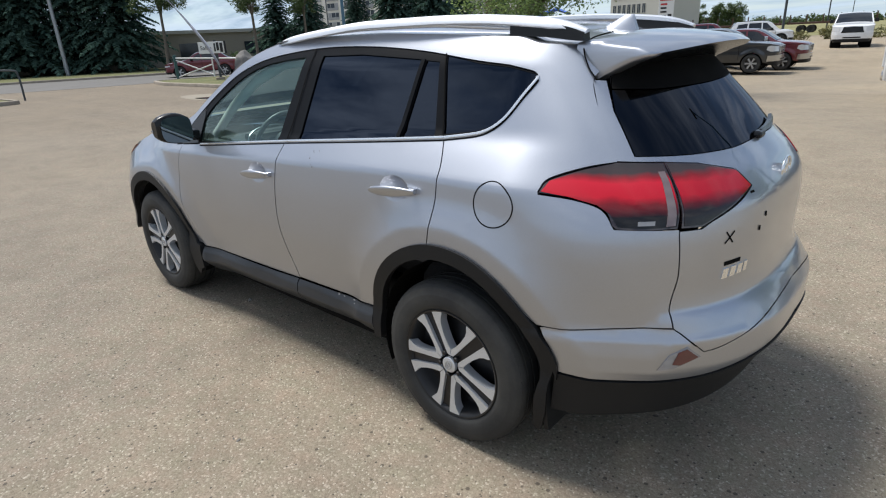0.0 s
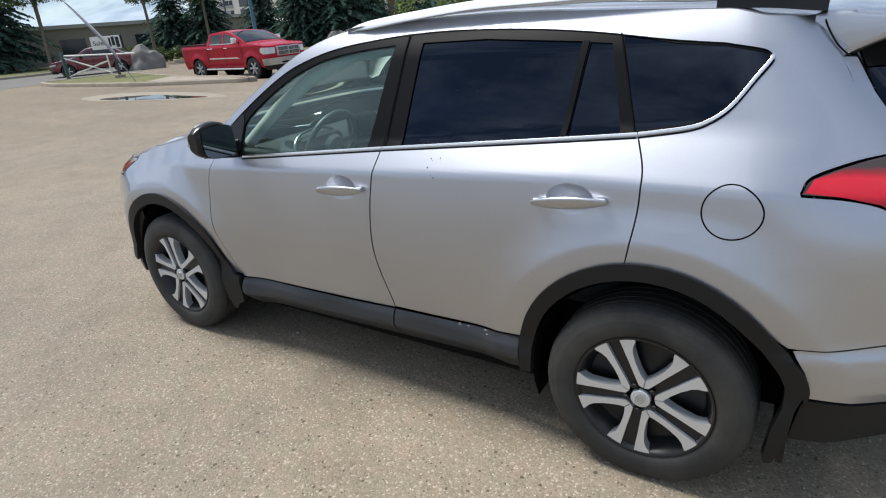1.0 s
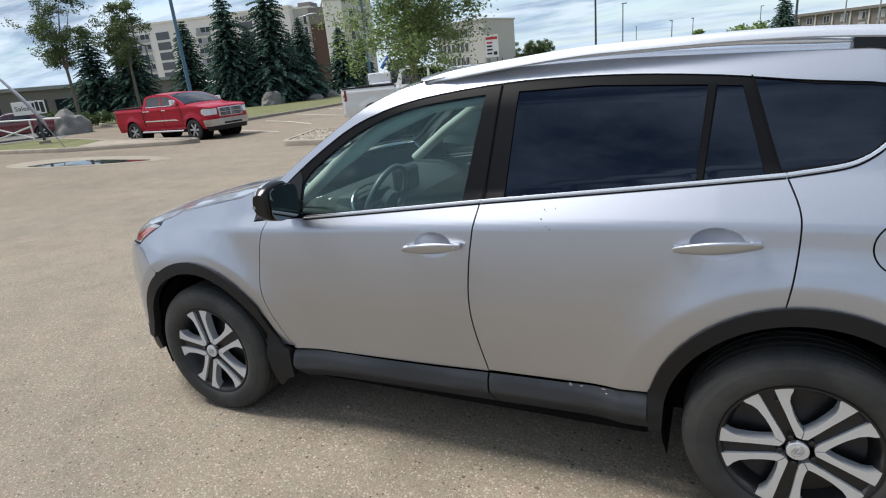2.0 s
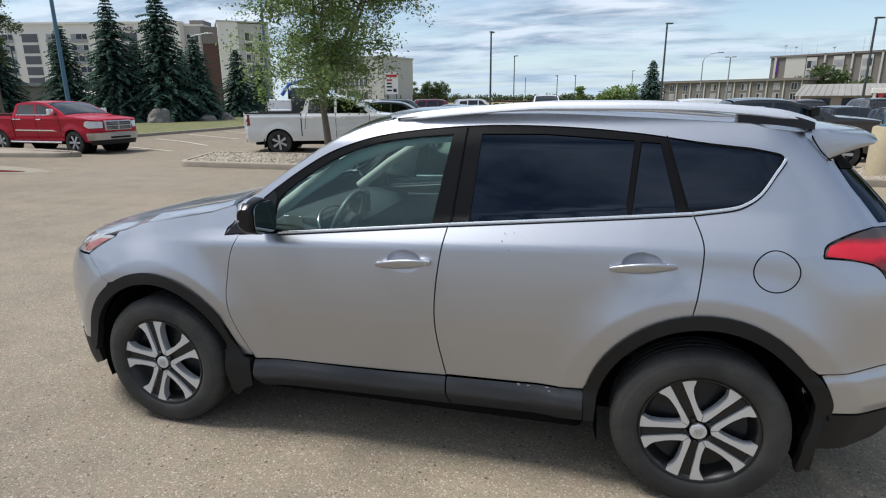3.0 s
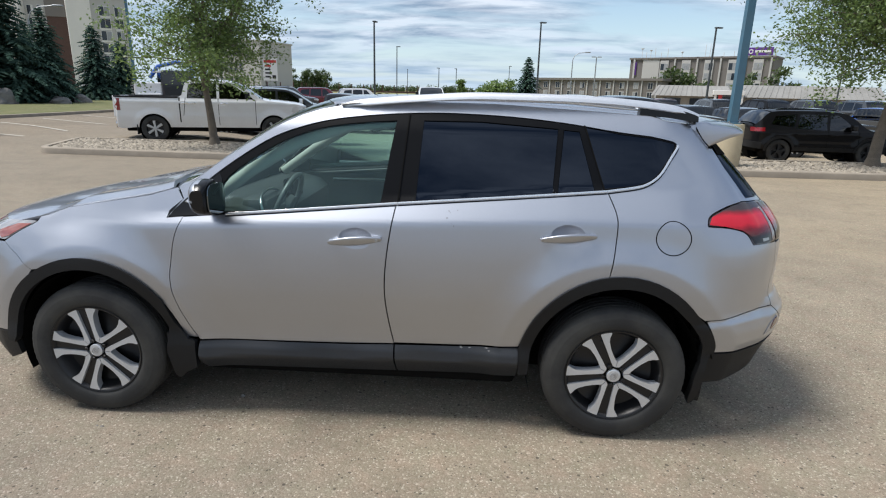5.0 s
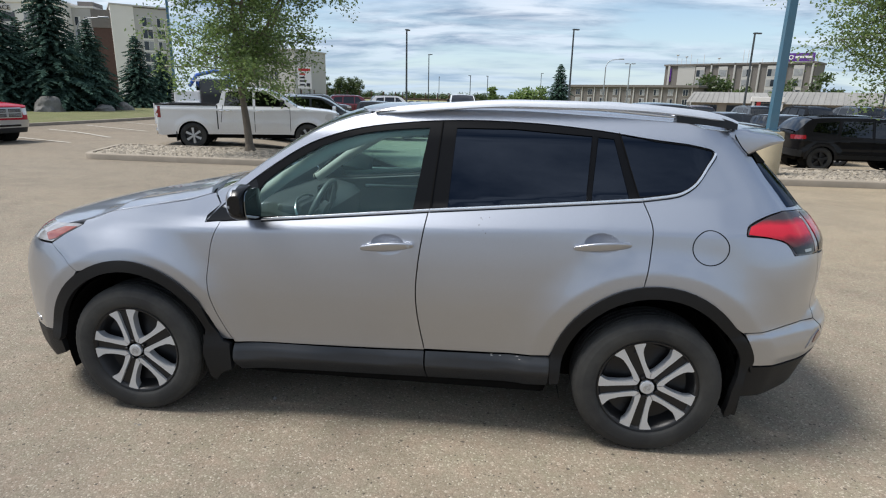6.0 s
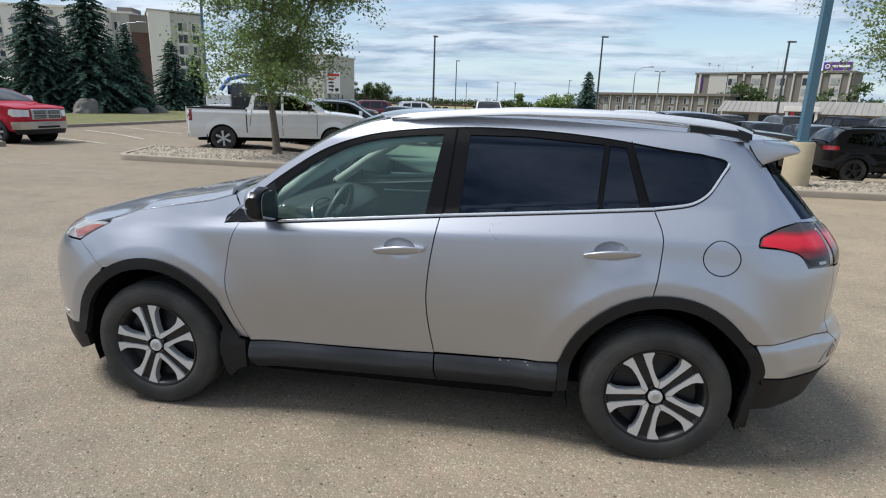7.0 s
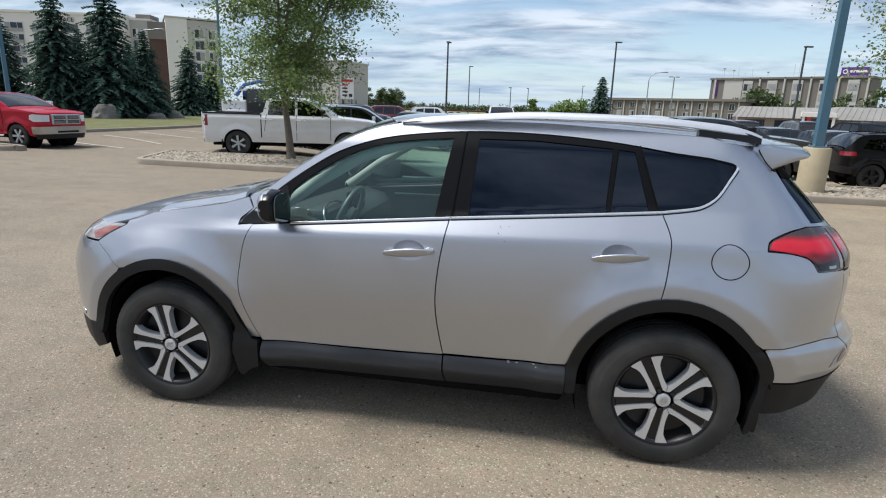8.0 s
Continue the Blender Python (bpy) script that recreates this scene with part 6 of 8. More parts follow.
    if pickup:
        if step_bar:
            for sg in (1, -1):     # bright trim under the panes
                bm = bmesh.new()
                sweep(bm, [np.array((1, sg, 1)) * (skin(x, belt + .028) + np.array((0, -.006, 0))) for x in np.linspace(-.80, 1.0, 12)], round_profile(.014, 6), up=(0, 0, 1))
                part("window_trim", bm, CHROME, v, smooth=60)
        for sg in (1, -1):     # chrome or body-coloured moulding along the doors, dark frames round the panes
            ob = panel("door_moulding", [(-.92, belt * .60), (1.08, belt * .60), (1.08, belt * .60 + .045), (-.92, belt * .60 + .045)], skin, CHROME if step_bar else colour, v, h=.2, offset=.012, depth=.016, side=sg)
            bm = bmesh.new()
            box(bm, -bx - ar - .06, -bx - ar - .03, min(sg * (hw - .30), sg * (hw - .02)), max(sg * (hw - .30), sg * (hw - .02)), .22, .52, .008)
            part("mud_flap", bm, PLASTIC, v)
    if chrome:
        g0, g1 = grille_z[0] - .02, grille_z[1] + .01
        gm = (g0 + g1) / 2
        box_part("grille_surround", front - .10, front + .012, -.56, .56, g0, g1, STEEL, gr, .03)
        for sg in (-1, 1):
            for q0, q1 in ((g0 + .04, gm - .02), (gm + .02, g1 - .04)):
                box_part("grille_mesh", front - .02, front + .018, min(sg * .04, sg * .50), max(sg * .04, sg * .50), q0, q1, SATIN, gr, .012)
                for k in range(2):
                    zz = q0 + (q1 - q0) * (k + 1) / 3
                    box_part("grille_bar", front, front + .026, min(sg * .05, sg * .49), max(sg * .05, sg * .49), zz - .008, zz + .008, STEEL, gr, 0)
    o = [(a0 - .10, sill + .02), (s_tail, sill + .06), (s_tail, sill + .24), (a0 - .10, sill + .22)]
    area = np.sum(np.array(o)[:, 0] * np.roll(np.array(o)[:, 1], -1) - np.roll(np.array(o)[:, 0], -1) * np.array(o)[:, 1])
    panel("rear_bumper", o if area > 0 else o[::-1], skin, CHROME if chrome else PLASTIC, v, h=.1, offset=.03, depth=.05, both=True)
    if step_bar:
        for sg in (1, -1):
            bm = bmesh.new()
            sweep(bm, [(-bx + .55, -(hw - .02) * sg, .40), (bx - .55, -(hw - .02) * sg, .40)], round_profile(.045, 10, .8), up=(0, 0, 1))
            part("running_board", bm, CHROME, v, "bright tubular step", smooth=60)
    if clad:
        for sg in (1, -1):
            panel("sill_trim", [(-bx + ar, sill - .02), (bx - ar, sill - .02), (bx - ar, sill + .10), (-bx + ar, sill + .10)], skin, PLASTIC, v, h=.2, offset=.008, depth=.02, side=sg)
    if rails:
        for sg in (1, -1):
            bm = bmesh.new()
            sweep(bm, [(x, sg * (wid(float(ez(x))) - .10), float(ez(x)) + .05) for x in np.linspace(min(roof_s) + .15, max(roof_s) - .15, 10)], round_profile(.02, 6), up=(0, 0, 1))
            part("roof_rail", bm, SATIN, v)
    return v


def make_pickup(label, m, colour, chrome=True, step_bar=False, bright=True, group="", height=1.90):
    k = height
    edge = [(-2.95, 1.36), (-1.02, 1.37), (-.96, 1.40), (-.86, k - .12), (-.70, k - .045), (-.2, k - .015), (.40, k - .04), (.62, k - .09), (1.40, 1.37), (1.50, 1.31), (1.95, 1.27), (2.5, 1.21), (2.72, 1.165), (2.95, 1.11)]
    w1 = [(.16, 1.335), (1.20, 1.33), (1.12, 1.40), (.60, k - .15), (.42, k - .105), (.16, k - .095)]
    w2 = [(-.80, 1.335), (.08, 1.335), (.08, k - .095), (-.62, k - .105), (-.74, k - .15)]
    return vehicle("pickup_truck", label, m, colour, front=2.83, rear=2.92, base=3.57, width=1.98, height=k, edge=edge, hood_s=(1.46, 2.95), shield_s=(.56, 1.44), roof_s=(-.78, .54), back_s=(-.95, -.82), deck_s=(-2.86, -1.05),
                   windows=[w1, w2], seams=[((1.24, .55), (1.24, 1.30)), ((.12, .52), (.12, 1.36)), ((-.92, .80), (-.84, 1.36)), ((-1.02, .60), (-1.02, 1.36))], belt=1.31, sill=.40, wheel=.40, rim=.26, bright=bright,
                   pickup=True, chrome=chrome, step_bar=step_bar, lamp_z=(.92, 1.11), grille_z=(.82, 1.13), category="pickup truck", group=group, tail_lamp=(.95, 1.30), lean=.24, spokes=6)


def make_box_suv(label, m, colour, group="", name="parked_suv", bright=False, k=1.66, rails=True):
    edge = [(-2.06, 1.10), (-1.98, 1.20), (-1.80, k - .16), (-1.62, k - .05), (-1.0, k - .01), (0, k), (.5, k - .05), (1.12, 1.13), (1.20, 1.06), (1.7, 1.0), (2.05, .93), (2.25, .84)]
    w1 = [(.10, 1.02), (.92, 1.0), (.60, 1.30), (.36, k - .11), (.10, k - .09)]
    w2 = [(-.84, 1.05), (.02, 1.02), (.02, k - .09), (-.78, k - .10)]
    w3 = [(-1.62, 1.16), (-.92, 1.09), (-.88, k - .11), (-1.5, k - .17)]
    return vehicle(name, label, m, colour, front=2.20, rear=2.10, base=2.64, width=1.84, height=k, edge=edge, hood_s=(1.14, 2.4), shield_s=(.45, 1.12), roof_s=(-1.62, .43), back_s=(-2.02, -1.66), deck_s=(-2.25, -2.04),
                   windows=[w1, w2, w3], seams=[((.96, .45), (.95, 1.0)), ((.06, .42), (.06, 1.05)), ((-.90, .80), (-.88, 1.08))], belt=1.0, sill=.40, wheel=.36, rim=.225, bright=bright, clad=True, rails=rails,
                   lamp_z=(.80, .93), grille_z=(.70, .86), group=group, tail_lamp=(.93, 1.06))


def make_sedan(label, m, colour, group="", k=1.46):
    edge = [(-2.30, .98), (-1.75, 1.04), (-1.15, k - .08), (-.8, k - .01), (-.2, k), (.2, k - .05), (.95, 1.0), (1.1, .96), (1.9, .84), (2.3, .72)]
    w1 = [(.02, .97), (.78, .95), (.45, 1.18), (.14, k - .10), (.02, k - .08)]
    w2 = [(-1.15, .99), (-.06, .97), (-.06, k - .08), (-.78, k - .10), (-1.0, 1.22)]
    return vehicle("parked_car", label, m, colour, front=2.25, rear=2.25, base=2.70, width=1.80, height=k, edge=edge, hood_s=(1.0, 2.4), shield_s=(.15, .98), roof_s=(-.95, .14), back_s=(-1.68, -.98), deck_s=(-2.42, -1.70),
                   windows=[w1, w2], seams=[((.86, .38), (.84, .95)), ((-.02, .36), (-.02, .98)), ((-1.0, .60), (-1.02, .98))], belt=.95, sill=.30, wheel=.33, rim=.215, lamp_z=(.62, .74), grille_z=(.45, .6), group=group, tail_lamp=(.78, .92))


def parked(x, y, heading):
    return pose(x, y, swale(x, y), 0, 0, heading)


make_pickup("bright red crew-cab pickup with chrome grille and step bars", parked(-18.5, 14.0, -3), RED, step_bar=True, height=1.80)
make_pickup("white crew-cab pickup parked behind the gravel island", parked(-8.0, 15.5, 18), WHITE, group="row of parked pickups")
make_pickup("dark grey pickup parked beside the white one", parked(-7.4, 19.3, 16), CHARCOAL, group="row of parked pickups", chrome=True)
make_pickup("dark charcoal pickup with chrome bumper on the lot", parked(-6.5, 27.5, 4), CHARCOAL, group="row of parked pickups")
make_pickup("maroon pickup parked beyond the charcoal one", parked(-5.9, 30.4, 4), MAROON, group="row of parked pickups")
make_pickup("white pickup with red tail lamp and chrome bumper", parked(4.0, 16.6, 0), WHITE, group="row of parked pickups", height=1.94)
make_pickup("dark pickup parked in front of the white one", parked(4.95, 14.0, 0), CHARCOAL, chrome=False, group="row of parked pickups", height=1.74)
make_box_suv("white suv in the row of parked vehicles", parked(-14.6, 34.8, 6), WHITE, group="row of parked cars", bright=True)
make_pickup("white pickup facing across the open gravel lot", parked(-3.0, 41.3, -82), WHITE, chrome=False)
make_box_suv("glossy black compact suv with black wheels behind the stone island", parked(11.3, 15.7, -2), BLACK, k=1.58)
make_pickup("dark grey pickup parked behind the black suv", parked(11.6, 21.2, 6), CHARCOAL, chrome=False, group="row of parked pickups")
make_pickup("dark grey pickup parked beyond the lamp post", parked(10.5, 24.2, 14), CHARCOAL, chrome=False, group="row of parked pickups")
make_pickup("dark pickup in the far parked row", parked(15.6, 23.6, 8), CHARCOAL, chrome=False, group="row of parked pickups")
make_pickup("bright blue pickup in the far parked row", parked(23.5, 31.0, 20), BLUE, chrome=False, group="row of parked pickups")
make_pickup("dark grey pickup beside the blue one", parked(22.6, 27.2, 20), GREYCAR, chrome=False, group="row of parked pickups")
make_sedan("dark red sedan parked by the sales sign", parked(-34.8, 16.4, 240), MAROON)
for i, (x, y, c) in enumerate(((16.0, 36, GREYCAR), (19.4, 36.6, BLACK), (22.8, 37.2, GREYCAR), (26.2, 37.8, GREYCAR), (12.2, 35.4, MAROON), (9.4, 35.6, GREYCAR))):
    make_box_suv("parked suv in the far row of the lot", parked(x, y, 98 if i % 2 else 92), c, group="far row of parked cars", bright=True)
for i, (x, y, c) in enumerate(((-12.5, 36, GREYCAR), (-15.5, 39, WHITE), (-18.5, 42, BLACK), (-12.0, 43, MAROON), (-9.5, 47, WHITE))):
    make_box_suv("parked suv at the far end of the lot", parked(x, y, 20), c, group="far row of parked cars", bright=True)


# ---- materials of the surroundings ----
GRASS = surface("dry_mown_grass", (.115, .125, .045), rough=0.95, vary=0.35, scale=1.2, fine=40, bump=0.02, dirt_tone=(.20, .17, .085), dirt_amount=0.7)
FIELD = surface("pale_field_grass", (.22, .20, .085), rough=0.95, vary=0.3, scale=.08, fine=2.0, dirt_tone=(.12, .14, .05), dirt_amount=0.7)
ROAD = surface("grey_road_asphalt", (.135, .130, .122), rough=0.9, vary=0.15, scale=.5, fine=60, bump=0.003)
STONE = surface("island_stone", (.30, .262, .21), rough=0.85, vary=0.25, scale=9, fine=60, island_vary=0.9)
GRIT = surface("loose_grit", (.42, .38, .31), rough=0.9, island_vary=1.4)
ROCK = surface("grey_boulder", (.19, .182, .17), rough=0.9, vary=0.35, scale=3, fine=30, bump=0.02, dirt_tone=(.12, .11, .09), dirt_amount=0.5)
BARK = surface("tree_bark", (.145, .122, .097), rough=0.95, vary=0.3, scale=9, fine=50, bump=0.01)
BARK_DARK = surface("spruce_bark", (.07, .055, .042), rough=0.95, vary=0.3, scale=9, fine=50, bump=0.01)
POLE_BLUE = surface("blue_painted_steel", (.055, .145, .215), rough=0.45, vary=0.12, scale=3, dirt_tone=(.12, .14, .15), dirt_amount=0.35)
POLE_DARK = surface("dark_painted_steel", (.045, .055, .060), rough=0.5, vary=0.1)
POLE_GREY = surface("galvanised_steel", (.34, .35, .36), rough=0.45, metal=0.6, vary=0.12)
BASE = surface("weathered_concrete", (.44, .375, .255), rough=0.85, vary=0.16, scale=2.5, fine=90, bump=0.003, dirt_tone=(.22, .18, .12), dirt_amount=0.6)
LINE = surface("worn_white_paint", (.46, .43, .37), rough=0.8, vary=0.3, scale=5, fine=60, dirt_tone=(.22, .19, .145), dirt_amount=0.9)
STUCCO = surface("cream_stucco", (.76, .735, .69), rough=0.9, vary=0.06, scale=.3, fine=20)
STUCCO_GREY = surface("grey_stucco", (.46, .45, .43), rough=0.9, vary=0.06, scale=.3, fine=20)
TAUPE = surface("taupe_cladding", (.175, .16, .148), rough=0.9, vary=0.1, scale=.5, fine=12)
BROWN = surface("brown_brick_band", (.095, .055, .045), rough=0.9, vary=0.15, scale=2, fine=20)
FASCIA = surface("weathered_fascia", (.30, .297, .285), rough=0.85, vary=0.2, scale=.8, fine=12)
BEIGE = surface("beige_wall", (.27, .245, .21), rough=0.9, vary=0.1, scale=.6, fine=15)
ROOFING = surface("grey_metal_roof", (.38, .37, .345), rough=0.6, vary=0.1, scale=.8, fine=15)
WINDOW = surface("window_dark_glass", (.025, .032, .042), rough=0.08, vary=0.2, scale=.6, fine=3)
WINDOW_GREY = surface("grey_window_panel", (.10, .10, .115), rough=0.3, vary=0.15, scale=.6, fine=3)
CURTAIN = surface("curtained_window", (.30, .31, .32), rough=0.3, vary=0.2, scale=.6, fine=3)
TRIM_WHITE = surface("white_trim", (.70, .69, .66), rough=0.6, vary=0.06)
SIGN_WHITE = surface("white_sign_face", (.76, .76, .74), rough=0.5, vary=0.04)
SIGN_RED = surface("red_sign_paint", (.50, .03, .03), rough=0.5)
SIGN_BLACK = surface("black_sign_paint", (.015, .015, .016), rough=0.5)
PURPLE = surface("purple_sign_face", (.10, .025, .24), rough=0.5)
GREEN_BOX = surface("green_utility_paint", (.035, .11, .075), rough=0.6)
WATER = surface("still_puddle_water", (.045, .042, .038), rough=0.015, vary=0.2, scale=2, ior=1.33)
WET = surface("silted_asphalt", (.235, .205, .155), rough=0.75, vary=0.25, scale=2.5, fine=60, bump=0.002)
BANNER = surface("pale_banner_cloth", (.52, .53, .60), rough=0.8, vary=0.12, scale=3, fine=20)
ALGAE = surface("rusty_flatbed", (.085, .045, .035), rough=0.8, vary=0.3, scale=1)


def foliage(name, a, b, trans=0.35, sheen=0.05):
    """Leaves: two greens by island, some light let through."""
    m = bpy.data.materials.new(name)
    m.use_nodes = True
    n, l = m.node_tree.nodes, m.node_tree.links
    n.clear()
    g = n.new("ShaderNodeNewGeometry")
    r = n.new("ShaderNodeValToRGB")
    r.color_ramp.elements[0].color, r.color_ramp.elements[1].color = (*a, 1), (*b, 1)
    l.new(g.outputs["Random Per Island"], r.inputs[0])
    d = n.new("ShaderNodeBsdfDiffuse"); t = n.new("ShaderNodeBsdfTranslucent"); x = n.new("ShaderNodeMixShader"); o = n.new("ShaderNodeOutputMaterial")
    x.inputs[0].default_value = trans
    l.new(r.outputs[0], d.inputs[0]); l.new(r.outputs[0], t.inputs[0])
    l.new(d.outputs[0], x.inputs[1]); l.new(t.outputs[0], x.inputs[2])
    gl = n.new("ShaderNodeBsdfGlossy"); gl.inputs["Roughness"].default_value = 0.45
    y = n.new("ShaderNodeMixShader"); y.inputs[0].default_value = sheen
    l.new(x.outputs[0], y.inputs[1]); l.new(gl.outputs[0], y.inputs[2]); l.new(y.outputs[0], o.inputs[0])
    return m


LEAF = foliage("ash_leaves", (.075, .130, .032), (.27, .375, .125), 0.50)
GRASS_BLADE = foliage("dry_tall_grass", (.10, .105, .035), (.24, .22, .09), 0.3)
LEAF_DARK = foliage("dull_green_leaves", (.045, .080, .025), (.11, .155, .05), 0.3)
NEEDLE = foliage("blue_green_needles", (.034, .066, .052), (.098, .160, .122), 0.15, 0.0)


# ---- ground sheets ----
def flat_area(name, outline, z, material, label, kind="structure", category="ground", thick=0.0):
    bm = bmesh.new()
    if thick:
        slab(bm, outline, z - thick, z)
    else:
        bm.faces.new([bm.verts.new((x, y, z)) for x, y in outline])
    return tagged(part(name, bm, material, None, label), label, category, kind=kind)


def rounded(points, r=0.6, n=5):
    out = []
    p = [Vector(q) for q in points]
    for i, c in enumerate(p):
        a, b = (p[i - 1] - c).normalized(), (p[(i + 1) % len(p)] - c).normalized()
        p0, p1 = c + a * r, c + b * r
        for k in range(n + 1):
            t = k / n
            out.append(tuple(p0 * (1 - t) ** 2 + c * 2 * t * (1 - t) + p1 * t * t))
    return out


def kerbed(name, outline, material, label, height=0.15, width=0.16, fill=0.11):
    """A kerbed island: a concrete kerb with a worn top edge round a bed."""
    bm = bmesh.new()
    path = [(x, y, 0) for x, y in resample(outline, .5)]
    area = sum(a[0] * b[1] - b[0] * a[1] for a, b in zip(outline, outline[1:] + outline[:1]))
    if area < 0:
        path = path[::-1]
    sweep(bm, path, [(0, -.05), (0, height - .03), (-.012, height - .008), (-.03, height), (-width, height), (-width, -.05)], up=(0, 0, 1), closed=True)
    ob = tagged(part(name, bm, CONCRETE, None, label, smooth=50), label, "kerb", kind="structure")
    inner = [tuple(q) for q in shrink(resample(outline, .5), width * .9)]
    b2 = bmesh.new()
    b2.faces.new([b2.verts.new((x, y, fill)) for x, y in inner])
    part("bed", b2, material, ob)
    return ob, inner


ISLAND_L = rounded([(-10.0, 9.75), (-4.3, 9.62), (-3.9, 12.4), (-10.95, 12.6)], .45)
ISLAND_R = rounded([(2.0, 9.0), (5.2, 9.5), (17.5, 9.75), (17.5, 12.4), (1.9, 11.7)], .45)
SALES = rounded([(-30.2, 11.1), (-27.5, 10.45), (-20.5, 10.35), (-15.3, 11.15), (-15.1, 11.7), (-17.5, 12.3), (-21.0, 12.6), (-29.5, 15.2)], .4)
bed_l = kerbed("gravel_island", ISLAND_L, CONCRETE, "concrete-kerbed parking island filled with stones")
bed_r = kerbed("gravel_island", ISLAND_R, CONCRETE, "concrete-kerbed parking island filled with pale stones")
kerbed("sales_island", SALES, GRASS, "kerbed island with dry mown grass", fill=0.13)
flat_area("pavement", rounded([(-20.4, 10.6), (-15.6, 11.3), (-15.5, 11.55), (-17.5, 12.1), (-21.4, 12.4)], .2), 0.152, CONCRETE, "bare concrete nose of the island", thick=.05)
VERGE = rounded([(-20.9, 18.9), (-20.6, 26), (-20.9, 33), (-24, 62), (-60, 62), (-62, 40), (-38.5, 24), (-31.5, 20.8)], .8)
kerbed("grass_verge", VERGE, GRASS, "strip of mown grass behind a low kerb", fill=0.14)
FAR_VERGE = rounded([(-41.2, 16.5), (-44.5, 8), (-47, -12), (-95, -12), (-95, 60), (-64, 42), (-46, 26)], 1.0)
kerbed("far_verge", FAR_VERGE, GRASS, "grass lawn behind the road kerb", fill=0.14)
flat_area("road", [(-30.8, 10.2), (-30.5, 16.4), (-38.0, 22.8), (-62, 38), (-64.5, 41.5), (-46, 25.8), (-41.0, 16.4), (-44.3, 8), (-46.8, -12), (-36, -12), (-33, 4)], 0.008, ROAD, "dark grey asphalt of the access road", category="road")
flat_area("field", [(-700, 300), (-160, 118), (-30, 76), (22, 68), (60, 86), (160, 118), (700, 300), (900, 1400), (-900, 1400)], 0.02, FIELD, "pale dry grassland beyond the lot")
kerbed("left_island", rounded([(-23.6, 3.55), (-23.2, 1.2), (-30, .6), (-31, 3.0)], .4), GRASS, "end of a kerbed grass island")
# puddle with a damp rim in front of the sales island
flat_area("damp_patch", smooth_line([(-19.0, 7.4), (-17.0, 7.0), (-14.2, 7.3), (-12.4, 7.9), (-13.0, 8.4), (-14.7, 8.8), (-17.5, 8.9), (-19.2, 8.3)], 6, True), 0.005, WET, "pale silt rim of the puddle")
flat_area("puddle", smooth_line([(-17.7, 7.35), (-16.6, 7.2), (-15.0, 7.35), (-13.0, 7.9), (-14.2, 8.1), (-15.8, 8.25), (-17.0, 8.0)], 6, True), 0.009, WATER, "shallow puddle mirroring the sky", category="water")
for (x0, y0), (x1, y1) in (((-18.0, 16.2), (-14.2, 14.6)), ((-18.9, 19.2), (-14.4, 16.9)), ((-19.6, 22.4), (-14.6, 19.6)), ((-19.8, 25.6), (-15.6, 23.2))):
    d = Vector((y1 - y0, x0 - x1)).normalized() * .075
    bm = bmesh.new()
    ends = [[bm.verts.new((x0 + (x1 - x0) * k / 8 + sg * d.x, y0 + (y1 - y0) * k / 8 + sg * d.y, swale(x0 + (x1 - x0) * k / 8, y0 + (y1 - y0) * k / 8) + .012)) for sg in (-1, 1)] for k in range(9)]
    for p, q in zip(ends, ends[1:]):
        bm.faces.new((p[0], q[0], q[1], p[1]))
    tagged(part("stall_line", bm, LINE, None), "worn white stall marking", "line", kind="structure")


# ---- stones, boulders ----
def rocks(name, outline, z, count, r0, r1, material, label, seed):
    rnd = random.Random(seed)
    o = np.array(outline)
    lo, hi = o.min(0), o.max(0)
    pts = []
    while len(pts) < count:
        q = (rnd.uniform(lo[0], hi[0]), rnd.uniform(lo[1], hi[1]))
        if inside(outline, [q])[0]:
            pts.append(q)
    base = [(1, 0, 0), (-1, 0, 0), (0, 1, 0), (0, -1, 0), (0, 0, 1), (.6, .6, .5), (-.6, .6, .5), (.6, -.6, .5), (-.6, -.6, .5)]
    tri = [(0, 2, 5), (2, 1, 6), (1, 3, 8), (3, 0, 7), (5, 2, 6), (6, 1, 8), (8, 3, 7), (7, 0, 5), (4, 5, 6), (4, 6, 8), (4, 8, 7), (4, 7, 5)]
    verts, faces = [], []
    for x, y in pts:
        r, a = rnd.uniform(r0, r1), rnd.uniform(0, 6.3)
        sx, sy, sz = r * rnd.uniform(.7, 1.4), r * rnd.uniform(.6, 1.1), r * rnd.uniform(.45, .9)
        k = len(verts)
        for p in base:
            j = [1 + rnd.uniform(-.18, .18) for _ in range(3)]
            px, py = p[0] * sx * j[0], p[1] * sy * j[1]
            verts.append((x + px * math.cos(a) - py * math.sin(a), y + px * math.sin(a) + py * math.cos(a), z + p[2] * sz * j[2]))
        faces += [tuple(k + i for i in t) for t in tri]
    ob = mesh_object(name, verts, faces, material, smooth=False)
    return tagged(ob, label, "stones", kind="stuff")


rocks("stones", bed_l[1], .10, 2600, .035, .085, STONE, "loose beige landscaping stones in the island", 3)
rocks("stones", bed_r[1], .10, 4200, .035, .085, STONE, "loose pale landscaping stones in the island", 4)


